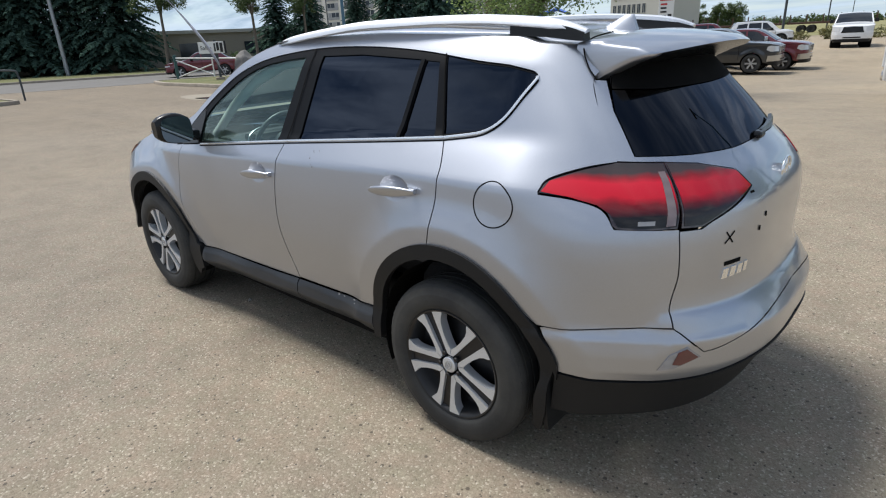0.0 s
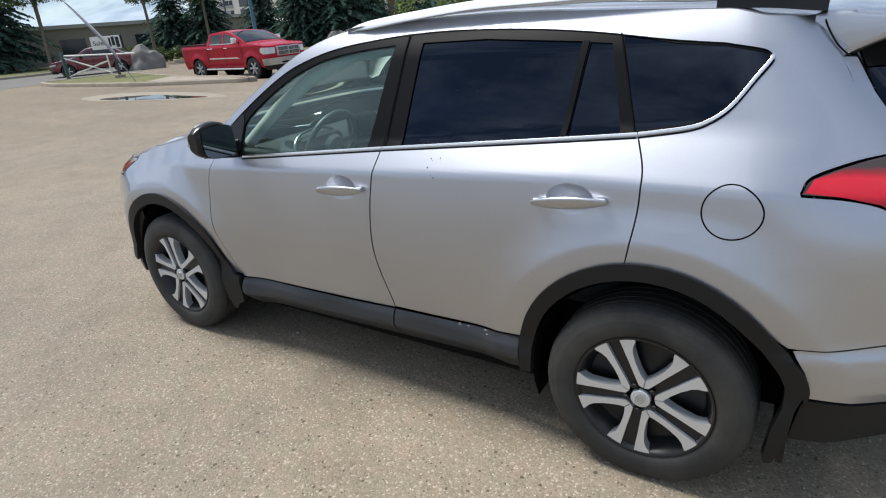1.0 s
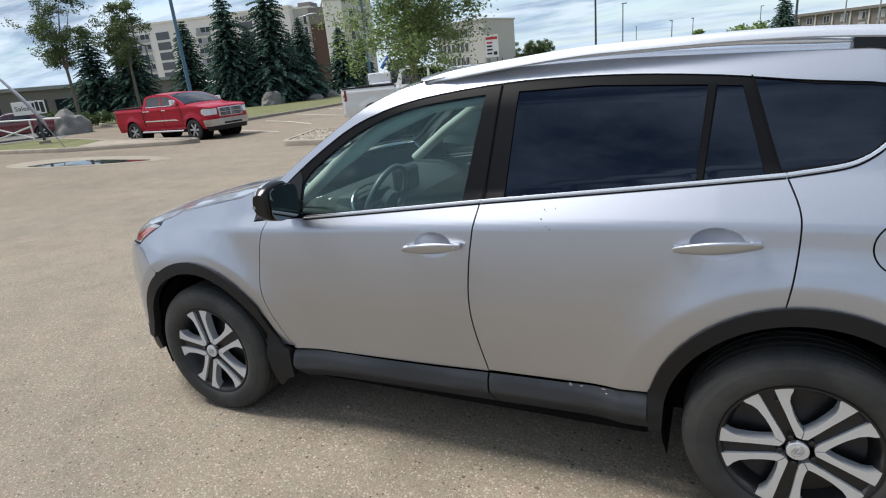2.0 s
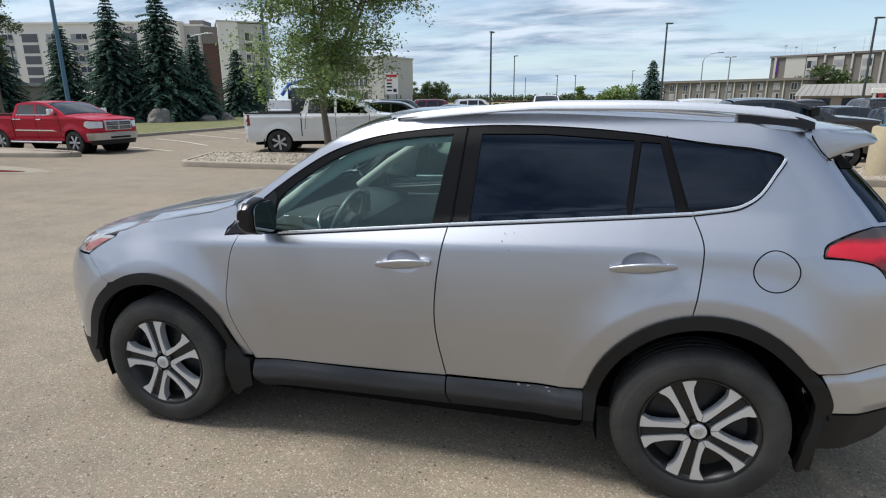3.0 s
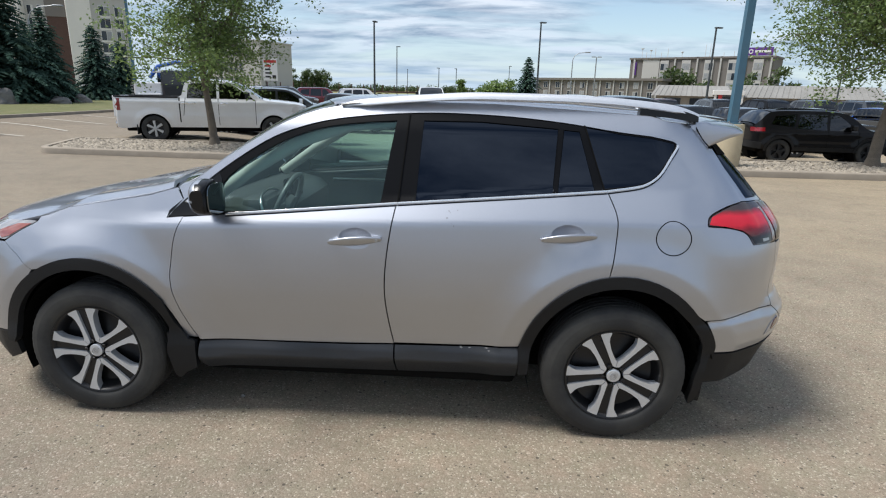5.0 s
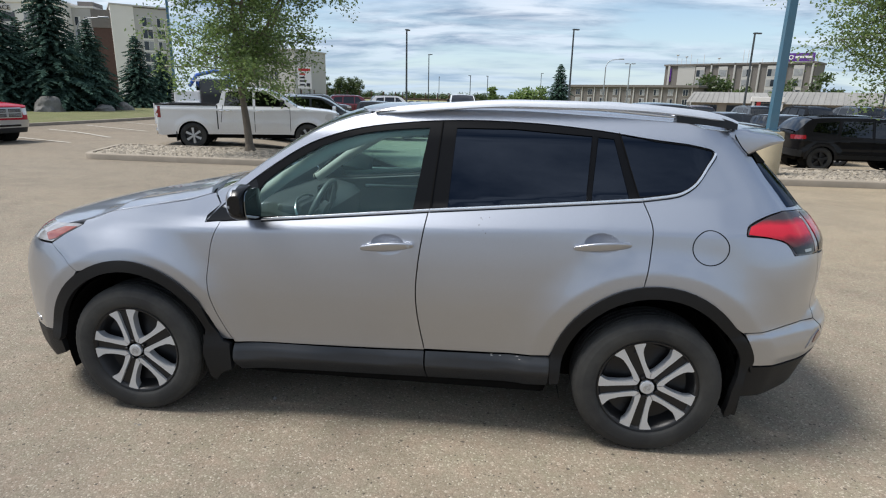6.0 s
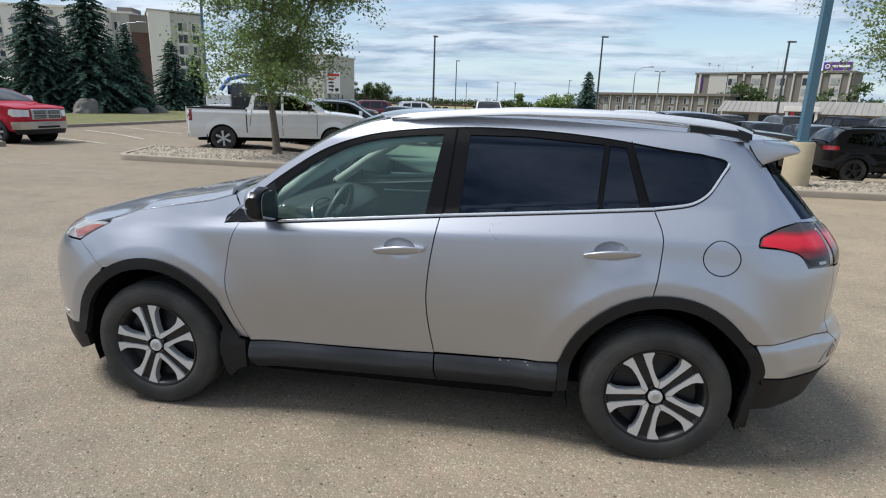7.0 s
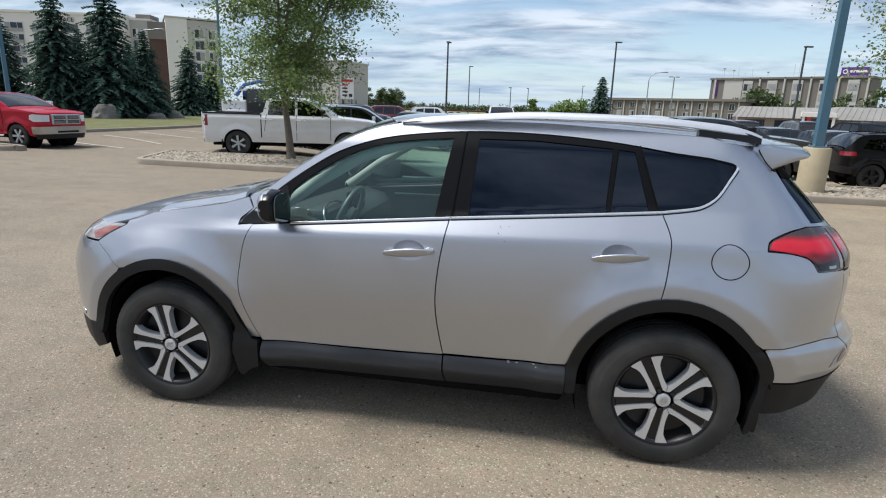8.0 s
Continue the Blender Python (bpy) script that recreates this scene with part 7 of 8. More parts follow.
def boulder(x, y, r, h, seed, label, z=.12):
    bm = bmesh.new()
    bmesh.ops.create_icosphere(bm, subdivisions=4, radius=1)
    for v in bm.verts:
        p = v.co.copy()
        d = 1 + .28 * noise.noise(p * 1.3 + Vector((seed, 0, 0))) + .10 * noise.noise(p * 3.5 + Vector((0, seed, 0))) + .04 * noise.noise(p * 9)
        v.co = Vector((p.x * r * d, p.y * r * d * .8, max(p.z * h * d, -.15)))
    ob = part("boulder", bm, ROCK, None, "", smooth=35)
    ob.matrix_world = pose(x, y, z, 0, 0, seed * 40)
    return tagged(ob, label, "boulder")


boulder(-33.0, 18.4, 1.1, 1.3, 1, "large grey boulder on the grass by the sign", z=0)
for x, y, r, h, s in ((-30.7, 33.3, .95, 1.15, 2), (-29.3, 37.0, .85, .5, 3), (-29.7, 39.8, .75, .6, 4), (-33.0, 53.6, .8, .8, 5)):
    boulder(x, y, r, h, s, "grey boulder lying on the grass verge")
rocks("stones", [(-.70, -.69), (-.62, -.69), (-.62, -.62), (-.70, -.62)], 0.0, 1, .018, .022, ROCK, "single loose pebble on the asphalt", 9)
rocks("grit", [(-2.6, -2.7), (3.6, -2.7), (3.6, -.95), (-2.6, -.95)], -.001, 2600, .0020, .0048, GRIT, "loose pale grit scattered over the asphalt", 21)
for px, py, sd in ((-1.28, -1.02, 11), (2.9, -.9, 12), (.6, -1.5, 13)):
    rocks("stones", [(px - .03, py - .03), (px + .03, py - .03), (px + .03, py + .03), (px - .03, py + .03)], 0.0, 2, .006, .010, ROCK, "tiny loose pebbles on the asphalt", sd)


# ---- trees ----
def limb(bm, a, b, r0, r1, n=7, bend=None, steps=5):
    pts, rad = [], []
    for i in range(steps + 1):
        t = i / steps
        p = a.lerp(b, t)
        if bend is not None:
            p = p + bend * math.sin(math.pi * t)
        pts.append(p)
        rad.append(r0 + (r1 - r0) * t)
    d = (b - a).normalized()
    up = Vector((1, 0, 0)) if abs(d.x) < .8 else Vector((0, 1, 0))
    sweep(bm, pts, round_profile(1.0, n), up=tuple(up), scale=rad)
    return pts


def leaves(clumps, per, size, spread, rnd, droop=.25):
    """Small leaf blades round each clump: two triangles a leaf, folded along the midrib."""
    verts, faces = [], []
    for c, rad in clumps:
        for _ in range(int(per * rad / spread)):
            g = Vector([max(-1.7, min(1.7, rnd.gauss(0, q))) for q in (1, 1, .8)])
            p = c + g * rad * .36
            d = Vector((rnd.gauss(0, 1), rnd.gauss(0, 1), rnd.gauss(-droop, .7))).normalized()
            s = d.cross(Vector((rnd.gauss(0, 1), rnd.gauss(0, 1), rnd.gauss(0, 1)))).normalized()
            k = size * rnd.uniform(.6, 1.25)
            i = len(verts)
            verts += [p, p + d * k * .45 + s * k * .26, p + d * k, p + d * k * .45 - s * k * .26]
            faces += [(i, i + 1, i + 2), (i, i + 2, i + 3)]
    return verts, faces


def broadleaf(name, m, height, crown_lo, crown_r, seed, label, per=70, leaf=.11, trunk=.11, material=LEAF, branches=26, lean=(0, 0), fork=.42, shift=(0, 0), flare=None):
    rnd = random.Random(seed)
    tree = thing(name, label, "tree", m)
    bm = bmesh.new()
    base = Vector((0, 0, -.05))
    topp = Vector((lean[0], lean[1], height * fork + crown_lo * .3))
    trunk_pts = limb(bm, base, topp, trunk, trunk * .62, 10, Vector((rnd.uniform(-.06, .06), rnd.uniform(-.06, .06), 0)), 7)
    limb(bm, Vector((0, 0, -.06)), Vector((0, 0, .22)), trunk * 1.5, trunk * 1.0, 10, None, 3)
    clumps = []
    leaders = []
    for k in range(4):
        a = 2 * math.pi * k / 4 + rnd.uniform(-.4, .4)
        e = topp + Vector((math.cos(a) * crown_r * .42 + shift[0], math.sin(a) * crown_r * .42 + shift[1], (height - topp.z) * rnd.uniform(.72, 1.0)))
        s = trunk_pts[-1 - (k % 2)]
        leaders.append(limb(bm, s, e, trunk * .55, trunk * .10, 7, Vector((rnd.uniform(-.15, .15), rnd.uniform(-.15, .15), .1)), 8))
    for k in range(branches):
        src = rnd.choice(leaders)
        p = src[rnd.randint(1, len(src) - 1)]
        a = rnd.uniform(0, 2 * math.pi)
        f = 1 - ((p.z - topp.z) / max(height - topp.z, .1)) * .55
        ln = crown_r * rnd.uniform(.45, 1.0) * f
        e = p + Vector((math.cos(a) * ln, math.sin(a) * ln, ln * rnd.uniform(-.35, .55)))
        e.z = max(e.z, crown_lo + .1)
        if flare:   # the crown widens upwards
            away = math.hypot(e.x, e.y)
            most = flare[0] + flare[1] * (e.z - crown_lo)
            if away > most:
                e.x, e.y = e.x * most / away, e.y * most / away
        pts = limb(bm, p, e, trunk * .20, trunk * .05, 5, Vector((0, 0, rnd.uniform(.02, .15))), 5)
        for q in pts[2:]:
            clumps.append((q, crown_r * rnd.uniform(.14, .26)))
        for _ in range(3):
            q0 = rnd.choice(pts[1:])
            e2 = q0 + Vector((rnd.gauss(0, .35), rnd.gauss(0, .35), rnd.gauss(-.05, .25))) * crown_r * .5
            e2.z = max(e2.z, crown_lo)
            limb(bm, q0, e2, trunk * .07, trunk * .03, 4, None, 3)
            clumps.append((e2, crown_r * rnd.uniform(.12, .24)))
            clumps.append((q0.lerp(e2, .6), crown_r * rnd.uniform(.10, .18)))
    part("trunk", bm, BARK, tree, "grey-brown trunk and limbs", smooth=60)
    v, f = leaves(clumps, per, leaf, crown_r * .2, rnd)
    mesh_object("crown", v, f, material, tree, smooth=False, label="airy crown of small green leaves")
    return tree


broadleaf("deciduous_tree", pose(-6.5, 11.8, .10), 6.2, 1.62, 2.6, 5, "young green ash tree growing in the stone island", per=60, leaf=.092, trunk=.115, branches=78, fork=.22, lean=(-.18, 0), shift=(1.1, .2))
broadleaf("deciduous_tree", pose(10.6, 11.5, .10), 6.8, 1.30, 3.6, 8, "leafy green tree with leaning trunk in the stone island", per=84, leaf=.092, trunk=.15, branches=110, lean=(.35, .1), fork=.29, shift=(-.2, 0), flare=(1.25, .50))
broadleaf("deciduous_tree", pose(-44.9, 18.6, .1), 9.5, 2.6, 2.6, 12, "thin leaning roadside tree with sparse leaves", per=60, leaf=.15, trunk=.13, material=LEAF_DARK, lean=(-.5, .5))
broadleaf("deciduous_tree", pose(-50.2, 21.2, .1), 11.0, 1.8, 3.4, 15, "dark leafy roadside tree before the low building", per=70, leaf=.17, trunk=.15, material=LEAF_DARK)
broadleaf("deciduous_tree", pose(-38.8, 23.0, .1), 8.5, 2.4, 2.6, 13, "roadside tree with sparse leaves", per=55, leaf=.15, trunk=.13, material=LEAF_DARK)
broadleaf("deciduous_tree", pose(-36.4, 26.0, .1), 8.0, 2.6, 2.2, 14, "roadside tree with sparse leaves", per=50, leaf=.15, trunk=.12, material=LEAF_DARK)


def spruce_mesh(seed, height, radius, dens=1.0, bare=.07):
    """Trunk and crown meshes of a spruce: whorls of drooping boughs, each a spray of needle blades."""
    rnd = random.Random(seed)
    bm = bmesh.new()
    limb(bm, Vector((0, 0, -.05)), Vector((0, 0, height * .98)), .16, .015, 8, None, 6)
    verts, faces = [], []
    z = height * bare
    while z < height * .985:
        t = z / height
        r = radius * (1 - t) ** .80 * rnd.uniform(.62, 1.18) + .07
        n = max(6, int((16 - 7 * t)))
        for k in range(n):
            a = 2 * math.pi * (k + rnd.random()) / n
            ln = r * rnd.uniform(.72, 1.12)
            rise = (.30 * t - .10) * ln
            dirv = Vector((math.cos(a), math.sin(a), 0))
            side = Vector((-math.sin(a), math.cos(a), 0))
            m = max(4, int(ln / .13 * dens))
            for i in range(m):
                u = (i + .6) / m
                p = dirv * ln * u + Vector((0, 0, z + rise * u - .22 * ln * u * u + .05 * ln * math.sin(3 * u)))
                wd = .30 * ln * (1.05 - u) * .9 + .07
                for sg in (-1, 1, 0):
                    d = (side * sg * rnd.uniform(.7, 1.1) + dirv * rnd.uniform(.35, .8) + Vector((0, 0, rnd.uniform(-.55, .05)))).normalized()
                    l = wd * rnd.uniform(.7, 1.2) if sg else .16
                    w = d.cross(Vector((rnd.gauss(0, .3), rnd.gauss(0, .3), 1))).normalized() * (.045 + .03 * rnd.random())
                    j = len(verts)
                    verts += [p - w, p + w, p + d * l * .6 + w * .9 + Vector((0, 0, -.03)), p + d * l + Vector((0, 0, -.06)), p + d * l * .6 - w * .9 + Vector((0, 0, -.03))]
                    faces += [(j, j + 1, j + 2), (j, j + 2, j + 4), (j + 4, j + 2, j + 3)]
        z += height * rnd.uniform(.018, .030)
    return bm, verts, faces


SPRUCES = []
for i, (h, r, low) in enumerate(((8.6, 3.2, .04), (8.2, 3.4, .04), (6.6, 2.6, .04), (8.4, 3.2, .10))):
    tree = thing("spruce_tree", "dark blue-green spruce growing on the verge", "tree", group="row of spruces")
    bm, v, f = spruce_mesh(20 + i, h, r, bare=low)
    part("trunk", bm, BARK_DARK, tree)
    mesh_object("crown", v, f, NEEDLE, tree, smooth=False, label="dense drooping dark green boughs")
    SPRUCES.append(tree)
spots = [(-34.7, 33.9, 0, 1.06), (-32.4, 36.3, 1, 1.15), (-33.3, 47.4, 2, 1.02), (-52.0, 18.0, 3, 1.6), (-31.8, 39.4, 1, .80), (-33.5, 51.4, 2, .86), (-39.6, 34.1, 1, .90), (-43.3, 31.2, 0, .95), (-46.2, 29.9, 1, .98),
         (-36.6, 38.2, 0, .80), (-37.2, 44.5, 1, .74), (-34.4, 43.0, 0, .70), (-54.6, 15.8, 3, 1.45), (-56.0, 12.8, 3, 1.6), (-58.5, 8.5, 3, 1.65), (-60, 3.5, 3, 1.7), (-62, 12, 3, 1.6), (7.6, 81, 2, 1.05)]
for k, (x, y, i, s) in enumerate(spots):
    m = pose(x, y, .1 if y < 60 else 0, 0, 0, 67 * k) @ Matrix.Diagonal((s, s, s * (1 + .05 * math.sin(k * 2.1)), 1))
    if k < 4:
        SPRUCES[i].matrix_world = m
    else:
        c = copy_thing(SPRUCES[i], pose(x, y, .1 if y < 60 else 0, 0, 0, 67 * k))
        c.scale = (s, s, s * (1 + .05 * math.sin(k * 2.1)))


def bush_row(name, p0, p1, n, r, h, seed, material, label, leaf=.5, per=60):
    rnd = random.Random(seed)
    clumps = []
    for i in range(n):
        t = (i + rnd.random()) / n
        x, y = p0[0] + (p1[0] - p0[0]) * t, p0[1] + (p1[1] - p0[1]) * t
        hh = h * rnd.uniform(.5, 1.1)
        for _ in range(6):
            clumps.append((Vector((x + rnd.gauss(0, r * .4), y + rnd.gauss(0, r * .4), rnd.uniform(.15, .9) * hh)), r * rnd.uniform(.5, .9)))
    v, f = leaves(clumps, per, leaf, r * .7, rnd)
    return tagged(mesh_object(name, v, f, material, smooth=False), label, "bushes", kind="stuff")


bush_row("far_wood", (-50, 150), (-39, 150), 22, 1.5, 6.6, 31, LEAF_DARK, "distant green trees beyond the lot", leaf=.34, per=230)
bush_row("far_wood", (-90, 320), (90, 320), 90, 3.0, 3.6, 32, LEAF_DARK, "low far tree line on the horizon", leaf=1.1, per=30)
bush_row("hedge", (-66.5, 8), (-58.0, 36), 30, 1.0, 1.5, 33, LEAF_DARK, "dark clipped hedge before the low building", leaf=.28, per=60)
bush_row("hedge", (-42.5, 22.5), (-38.0, 27.5), 9, .7, 1.2, 36, LEAF_DARK, "low dark shrubs on the lawn", leaf=.22, per=60)
bush_row("far_wood", (33, 108), (42, 104), 9, 2.0, 6.2, 34, LEAF_DARK, "round green trees in front of the far block", leaf=.7, per=70)
bush_row("far_wood", (45, 98), (52, 92), 8, 2.0, 6.0, 35, LEAF_DARK, "round green trees in front of the far block", leaf=.7, per=70)
bush_row("far_wood", (1.5, 90), (5, 89), 5, 1.7, 4.0, 37, LEAF, "light green tree clump far behind", leaf=.6, per=70)
bush_row("far_wood", (-2.9, 116), (-2.4, 116), 3, .8, 5.2, 38, LEAF, "slim light green poplar far behind", leaf=.6, per=60)
bush_row("tall_grass", (-10, 58), (6, 60), 16, .8, .9, 39, GRASS_BLADE, "scrubby yellow-green bushes along the edge of the lot", leaf=.22, per=60)


# ---- poles and lamps ----
def lamp_post(name, label, x, y, h, r0, r1, material, head="box", yaw=0, z=0, base=None, square=False, group=""):
    post = thing(name, label, "street lamp", pose(x, y, z + swale(x, y), 0, 0, yaw), group)
    bm = bmesh.new()
    n = 4 if square else 12
    lathe(bm, [(r0 * 1.6, 0 if not base else base[1]), (r0 * 1.6, .03 + (base[1] if base else 0)), (r0, .035 + (base[1] if base else 0)), (r1, h), (0, h)], n, Matrix.Rotation(radians(45 if square else 0), 4, "Z"))
    part("pole", bm, material, post, smooth=50 if not square else None)
    if base:
        bm = bmesh.new()
        lathe(bm, [(base[0], -.1), (base[0], .05), (base[0] * .98, base[1] - .04), (base[0] * .93, base[1]), (0, base[1])], 28)
        part("footing", bm, BASE, post, "round weathered concrete footing", smooth=50)
        for a in range(4):
            b = bmesh.new()
            lathe(b, [(.018, base[1]), (.018, base[1] + .07), (0, base[1] + .072)], 8, Matrix.Translation((.17 * math.cos(a * math.pi / 2 + .78), .17 * math.sin(a * math.pi / 2 + .78), 0)))
            part("anchor_bolt", b, POLE_GREY, post)
    if head == "box":
        bm = bmesh.new()
        box(bm, -.10, .62, -.16, .16, h - .02, h + .10, .03)
        part("lamp_head", bm, POLE_DARK, post)
    elif head == "twin":
        for sg in (-1, 1):
            bm = bmesh.new()
            box(bm, min(.15 * sg, .75 * sg), max(.15 * sg, .75 * sg), -.15, .15, h - .05, h + .08, .03)
            part("lamp_head", bm, POLE_GREY, post)
    else:
        bm = bmesh.new()
        sweep(bm, [(0, 0, h), (.25, 0, h + .65), (.9, 0, h + 1.05), (2.1, 0, h + 1.2)], round_profile(.05, 8), up=(0, 1, 0))
        box(bm, 1.9, 2.7, -.14, .14, h + 1.12, h + 1.27, .04)
        part("lamp_arm", bm, POLE_GREY, post, smooth=50)
    return post


lamp_post("street_lamp", "tall blue steel lamp post on a round concrete footing", 6.62, 10.6, 8.5, .125, .10, POLE_BLUE, square=True, base=(.29, 1.0), z=.10)
lamp_post("street_lamp", "blue steel lamp post on the grass verge", -21.0, 32.6, 8.4, .12, .09, POLE_BLUE, square=True, base=(.3, .8), yaw=20)
lamp_post("street_lamp", "blue steel lamp post behind the red pickup", -24.0, 19.6, 8.4, .12, .09, POLE_BLUE, square=True, base=(.3, .8), yaw=60)
for x, y, h, yw in ((-9.8, 55.5, 8.0, 80), (7.0, 61.1, 8.8, 30), (21.9, 52.6, 7.7, 20)):
    lamp_post("street_lamp", "slim dark lamp post standing in the far lot", x, y, h, .11, .08, POLE_DARK, yaw=yw, group="far lamp posts")
lamp_post("street_lamp", "pale street lamp with a curved arm", -36.2, 44.0, 6.4, .10, .07, POLE_GREY, head="arm", yaw=15)
lamp_post("street_lamp", "pale street lamp with a curved arm", -51.5, 13.4, 7.2, .17, .13, POLE_GREY, head="arm", yaw=-60)
lamp_post("street_lamp", "pale street lamp with a curved arm", 15.4, 92, 6.8, .10, .07, POLE_GREY, head="arm", yaw=0)
lamp_post("street_lamp", "twin-headed lamp post far behind", 18.7, 90, 7.2, .10, .08, POLE_GREY, head="twin")
for x, y, h in ((-46.2, 34.6, 8.6), (-58.5, 45.5, 7.2), (-13.0, 95, 8.4), (-7.5, 118, 6.0), (-4.2, 125, 6.2), (8.5, 150, 8), (-19, 160, 7), (38.0, 60, 7.0)):
    lamp_post("street_lamp", "thin distant lamp post", x, y, h, .09, .07, POLE_DARK, head="box", yaw=h * 40, group="far lamp posts")


# ---- signs, barrier, boxes ----
def text_mesh(name, words, size, m, material, parent, depth=.004):
    cu = bpy.data.curves.new(name, "FONT")
    cu.body, cu.size, cu.extrude, cu.align_x, cu.align_y = words, size, depth, "CENTER", "CENTER"
    ob = new(name, cu)
    me = bpy.data.meshes.new_from_object(ob.evaluated_get(bpy.context.evaluated_depsgraph_get()))
    bpy.data.objects.remove(ob)
    me.materials.append(material)
    q = new(name, me)
    q.parent, q.matrix_local = parent, m
    return q


sign = thing("sales_sign", "white sign on a post in the grass island", "sign", pose(-25.9, 12.55, .13, 0, 0, 60))
box_part("post", .14, .26, .05, .15, 0, 1.9, POLE_DARK, sign, .005)
box_part("footing", -.02, .42, -.10, .28, -.05, .12, CONCRETE, sign, .01)
board = box_part("board", -.60, .60, -.06, .06, 1.27, 1.82, SIGN_WHITE, sign, .01)
box_part("board_edge", .60, .70, -.07, .30, 1.25, 1.84, SIGN_BLACK, board, .01)
text_mesh("lettering", "Sales", .27, pose(-.26, -.066, 1.53, 90), SIGN_BLACK, sign, .004)
for x0, x1, z0, z1 in ((.12, .20, 1.36, 1.74), (.24, .36, 1.40, 1.78), (.40, .54, 1.32, 1.76)):
    box_part("emblem_bar", x0, x1, -.070, -.060, z0, z1, SIGN_BLACK, sign, .002)
banner = thing("feather_flag", "tall pale leaning feather banner on the island", "flag", pose(-21.3, 10.75, .15, 0, 0, 60))
lean_at = spline([(0, .02), (.9, -.40), (1.8, -.86), (2.7, -1.40), (3.4, -1.86), (3.75, -2.12)])
bm = bmesh.new()
sweep(bm, [(float(lean_at(z)), 0, z) for z in np.linspace(0, 3.75, 16)], round_profile(.017, 6), up=(0, 1, 0))
part("pole", bm, POLE_GREY, banner, smooth=50)
vs, fs = [], []
for i in range(25):
    t = i / 24
    z = .95 + 2.78 * t
    w = .27 * math.sin(math.pi * (.10 + .86 * t)) ** .7 * (1 - .45 * t)
    for k in range(5):
        u = k / 4
        vs.append((float(lean_at(z)) + w * u, .06 * math.sin(7 * t + 4 * u), z - .16 * u))
for i in range(24):
    for k in range(4):
        a = i * 5 + k
        fs.append((a, a + 1, a + 6, a + 5))
cloth = mesh_object("cloth", vs, fs, BANNER, banner)
md = cloth.modifiers.new("thickness", "SOLIDIFY"); md.thickness = .006

gate = thing("barrier_gate", "green and white swing barrier beside the island", "barrier", pose(-30.3, 12.6, 0, 0, 0, 20))
bm = bmesh.new()
lathe(bm, [(.09, -.05), (.09, 1.35), (.07, 1.38), (0, 1.38)], 12)
part("post", bm, surface("dark_green_paint", (.02, .07, .06), rough=.5), gate, smooth=50)
for a, b in (((.05, 0, 1.22), (4.2, 0, 1.10)), ((.05, 0, 1.12), (2.6, 0, .30)), ((.05, 0, .22), (2.6, 0, .85)), ((2.6, 0, .2), (2.6, 0, 1.12))):
    bm = bmesh.new()
    sweep(bm, [a, b], round_profile(.035, 8), up=(0, 1, 0))
    part("bar", bm, TRIM_WHITE, gate, smooth=50)
rail = thing("guard_rail", "dark metal hoop rail at the end of an island", "railing", pose(-23.9, 2.9, .1, 0, 0, 85))
bm = bmesh.new()
sweep(bm, smooth_line([(-.8, 0, 0), (-.8, 0, .9), (-.6, 0, 1.1), (.6, 0, 1.1), (.8, 0, .9), (.8, 0, 0)], 5), round_profile(.035, 8), up=(0, 1, 0))
part("hoop", bm, POLE_DARK, rail, smooth=50)
ub = thing("utility_box", "green utility box on the verge", "utility box", pose(-35.5, 51.8, .14, 0, 0, -30))
box_part("cabinet", -1.2, 1.2, -.6, .6, 0, 1.2, GREEN_BOX, ub, .03)
box_part("lid", -1.26, 1.26, -.66, .66, 1.2, 1.28, GREEN_BOX, ub, .02)
for x, y in ((-38.1, 50.8), (-36.9, 52.4)):
    ub = thing("utility_box", "pale concrete utility box on the verge", "utility box", pose(x, y, .14, 0, 0, -30))
    box_part("cabinet", -.4, .4, -.4, .4, 0, 1.2, CONCRETE, ub, .03)
    box_part("lid", -.44, .44, -.44, .44, 1.2, 1.26, CONCRETE, ub, .01)
board = thing("billboard", "white billboard with red and dark lettering bars", "sign", pose(-25.6, 70, 0, 0, 0, 18))
box_part("board", -.86, .86, -.08, .08, 2.35, 5.05, SIGN_WHITE, board, .02)
for sg in (-.6, .6):
    box_part("leg", sg - .06, sg + .06, .09, .2, 0, 4.9, POLE_DARK, board, .01)
box_part("lettering_bar", -.74, .74, -.10, -.085, 4.50, 4.82, SIGN_RED, board, .01)
for z, a, b in ((4.02, -.62, .10), (3.60, -.62, .04), (3.18, -.62, .08), (2.72, -.62, .02)):
    box_part("lettering_bar", a, b, -.10, -.085, z, z + .20, SIGN_RED if z > 3.9 else SIGN_BLACK, board, .01)
box_part("emblem", .22, .66, -.10, -.085, 2.62, 3.02, SIGN_BLACK, board, .01)
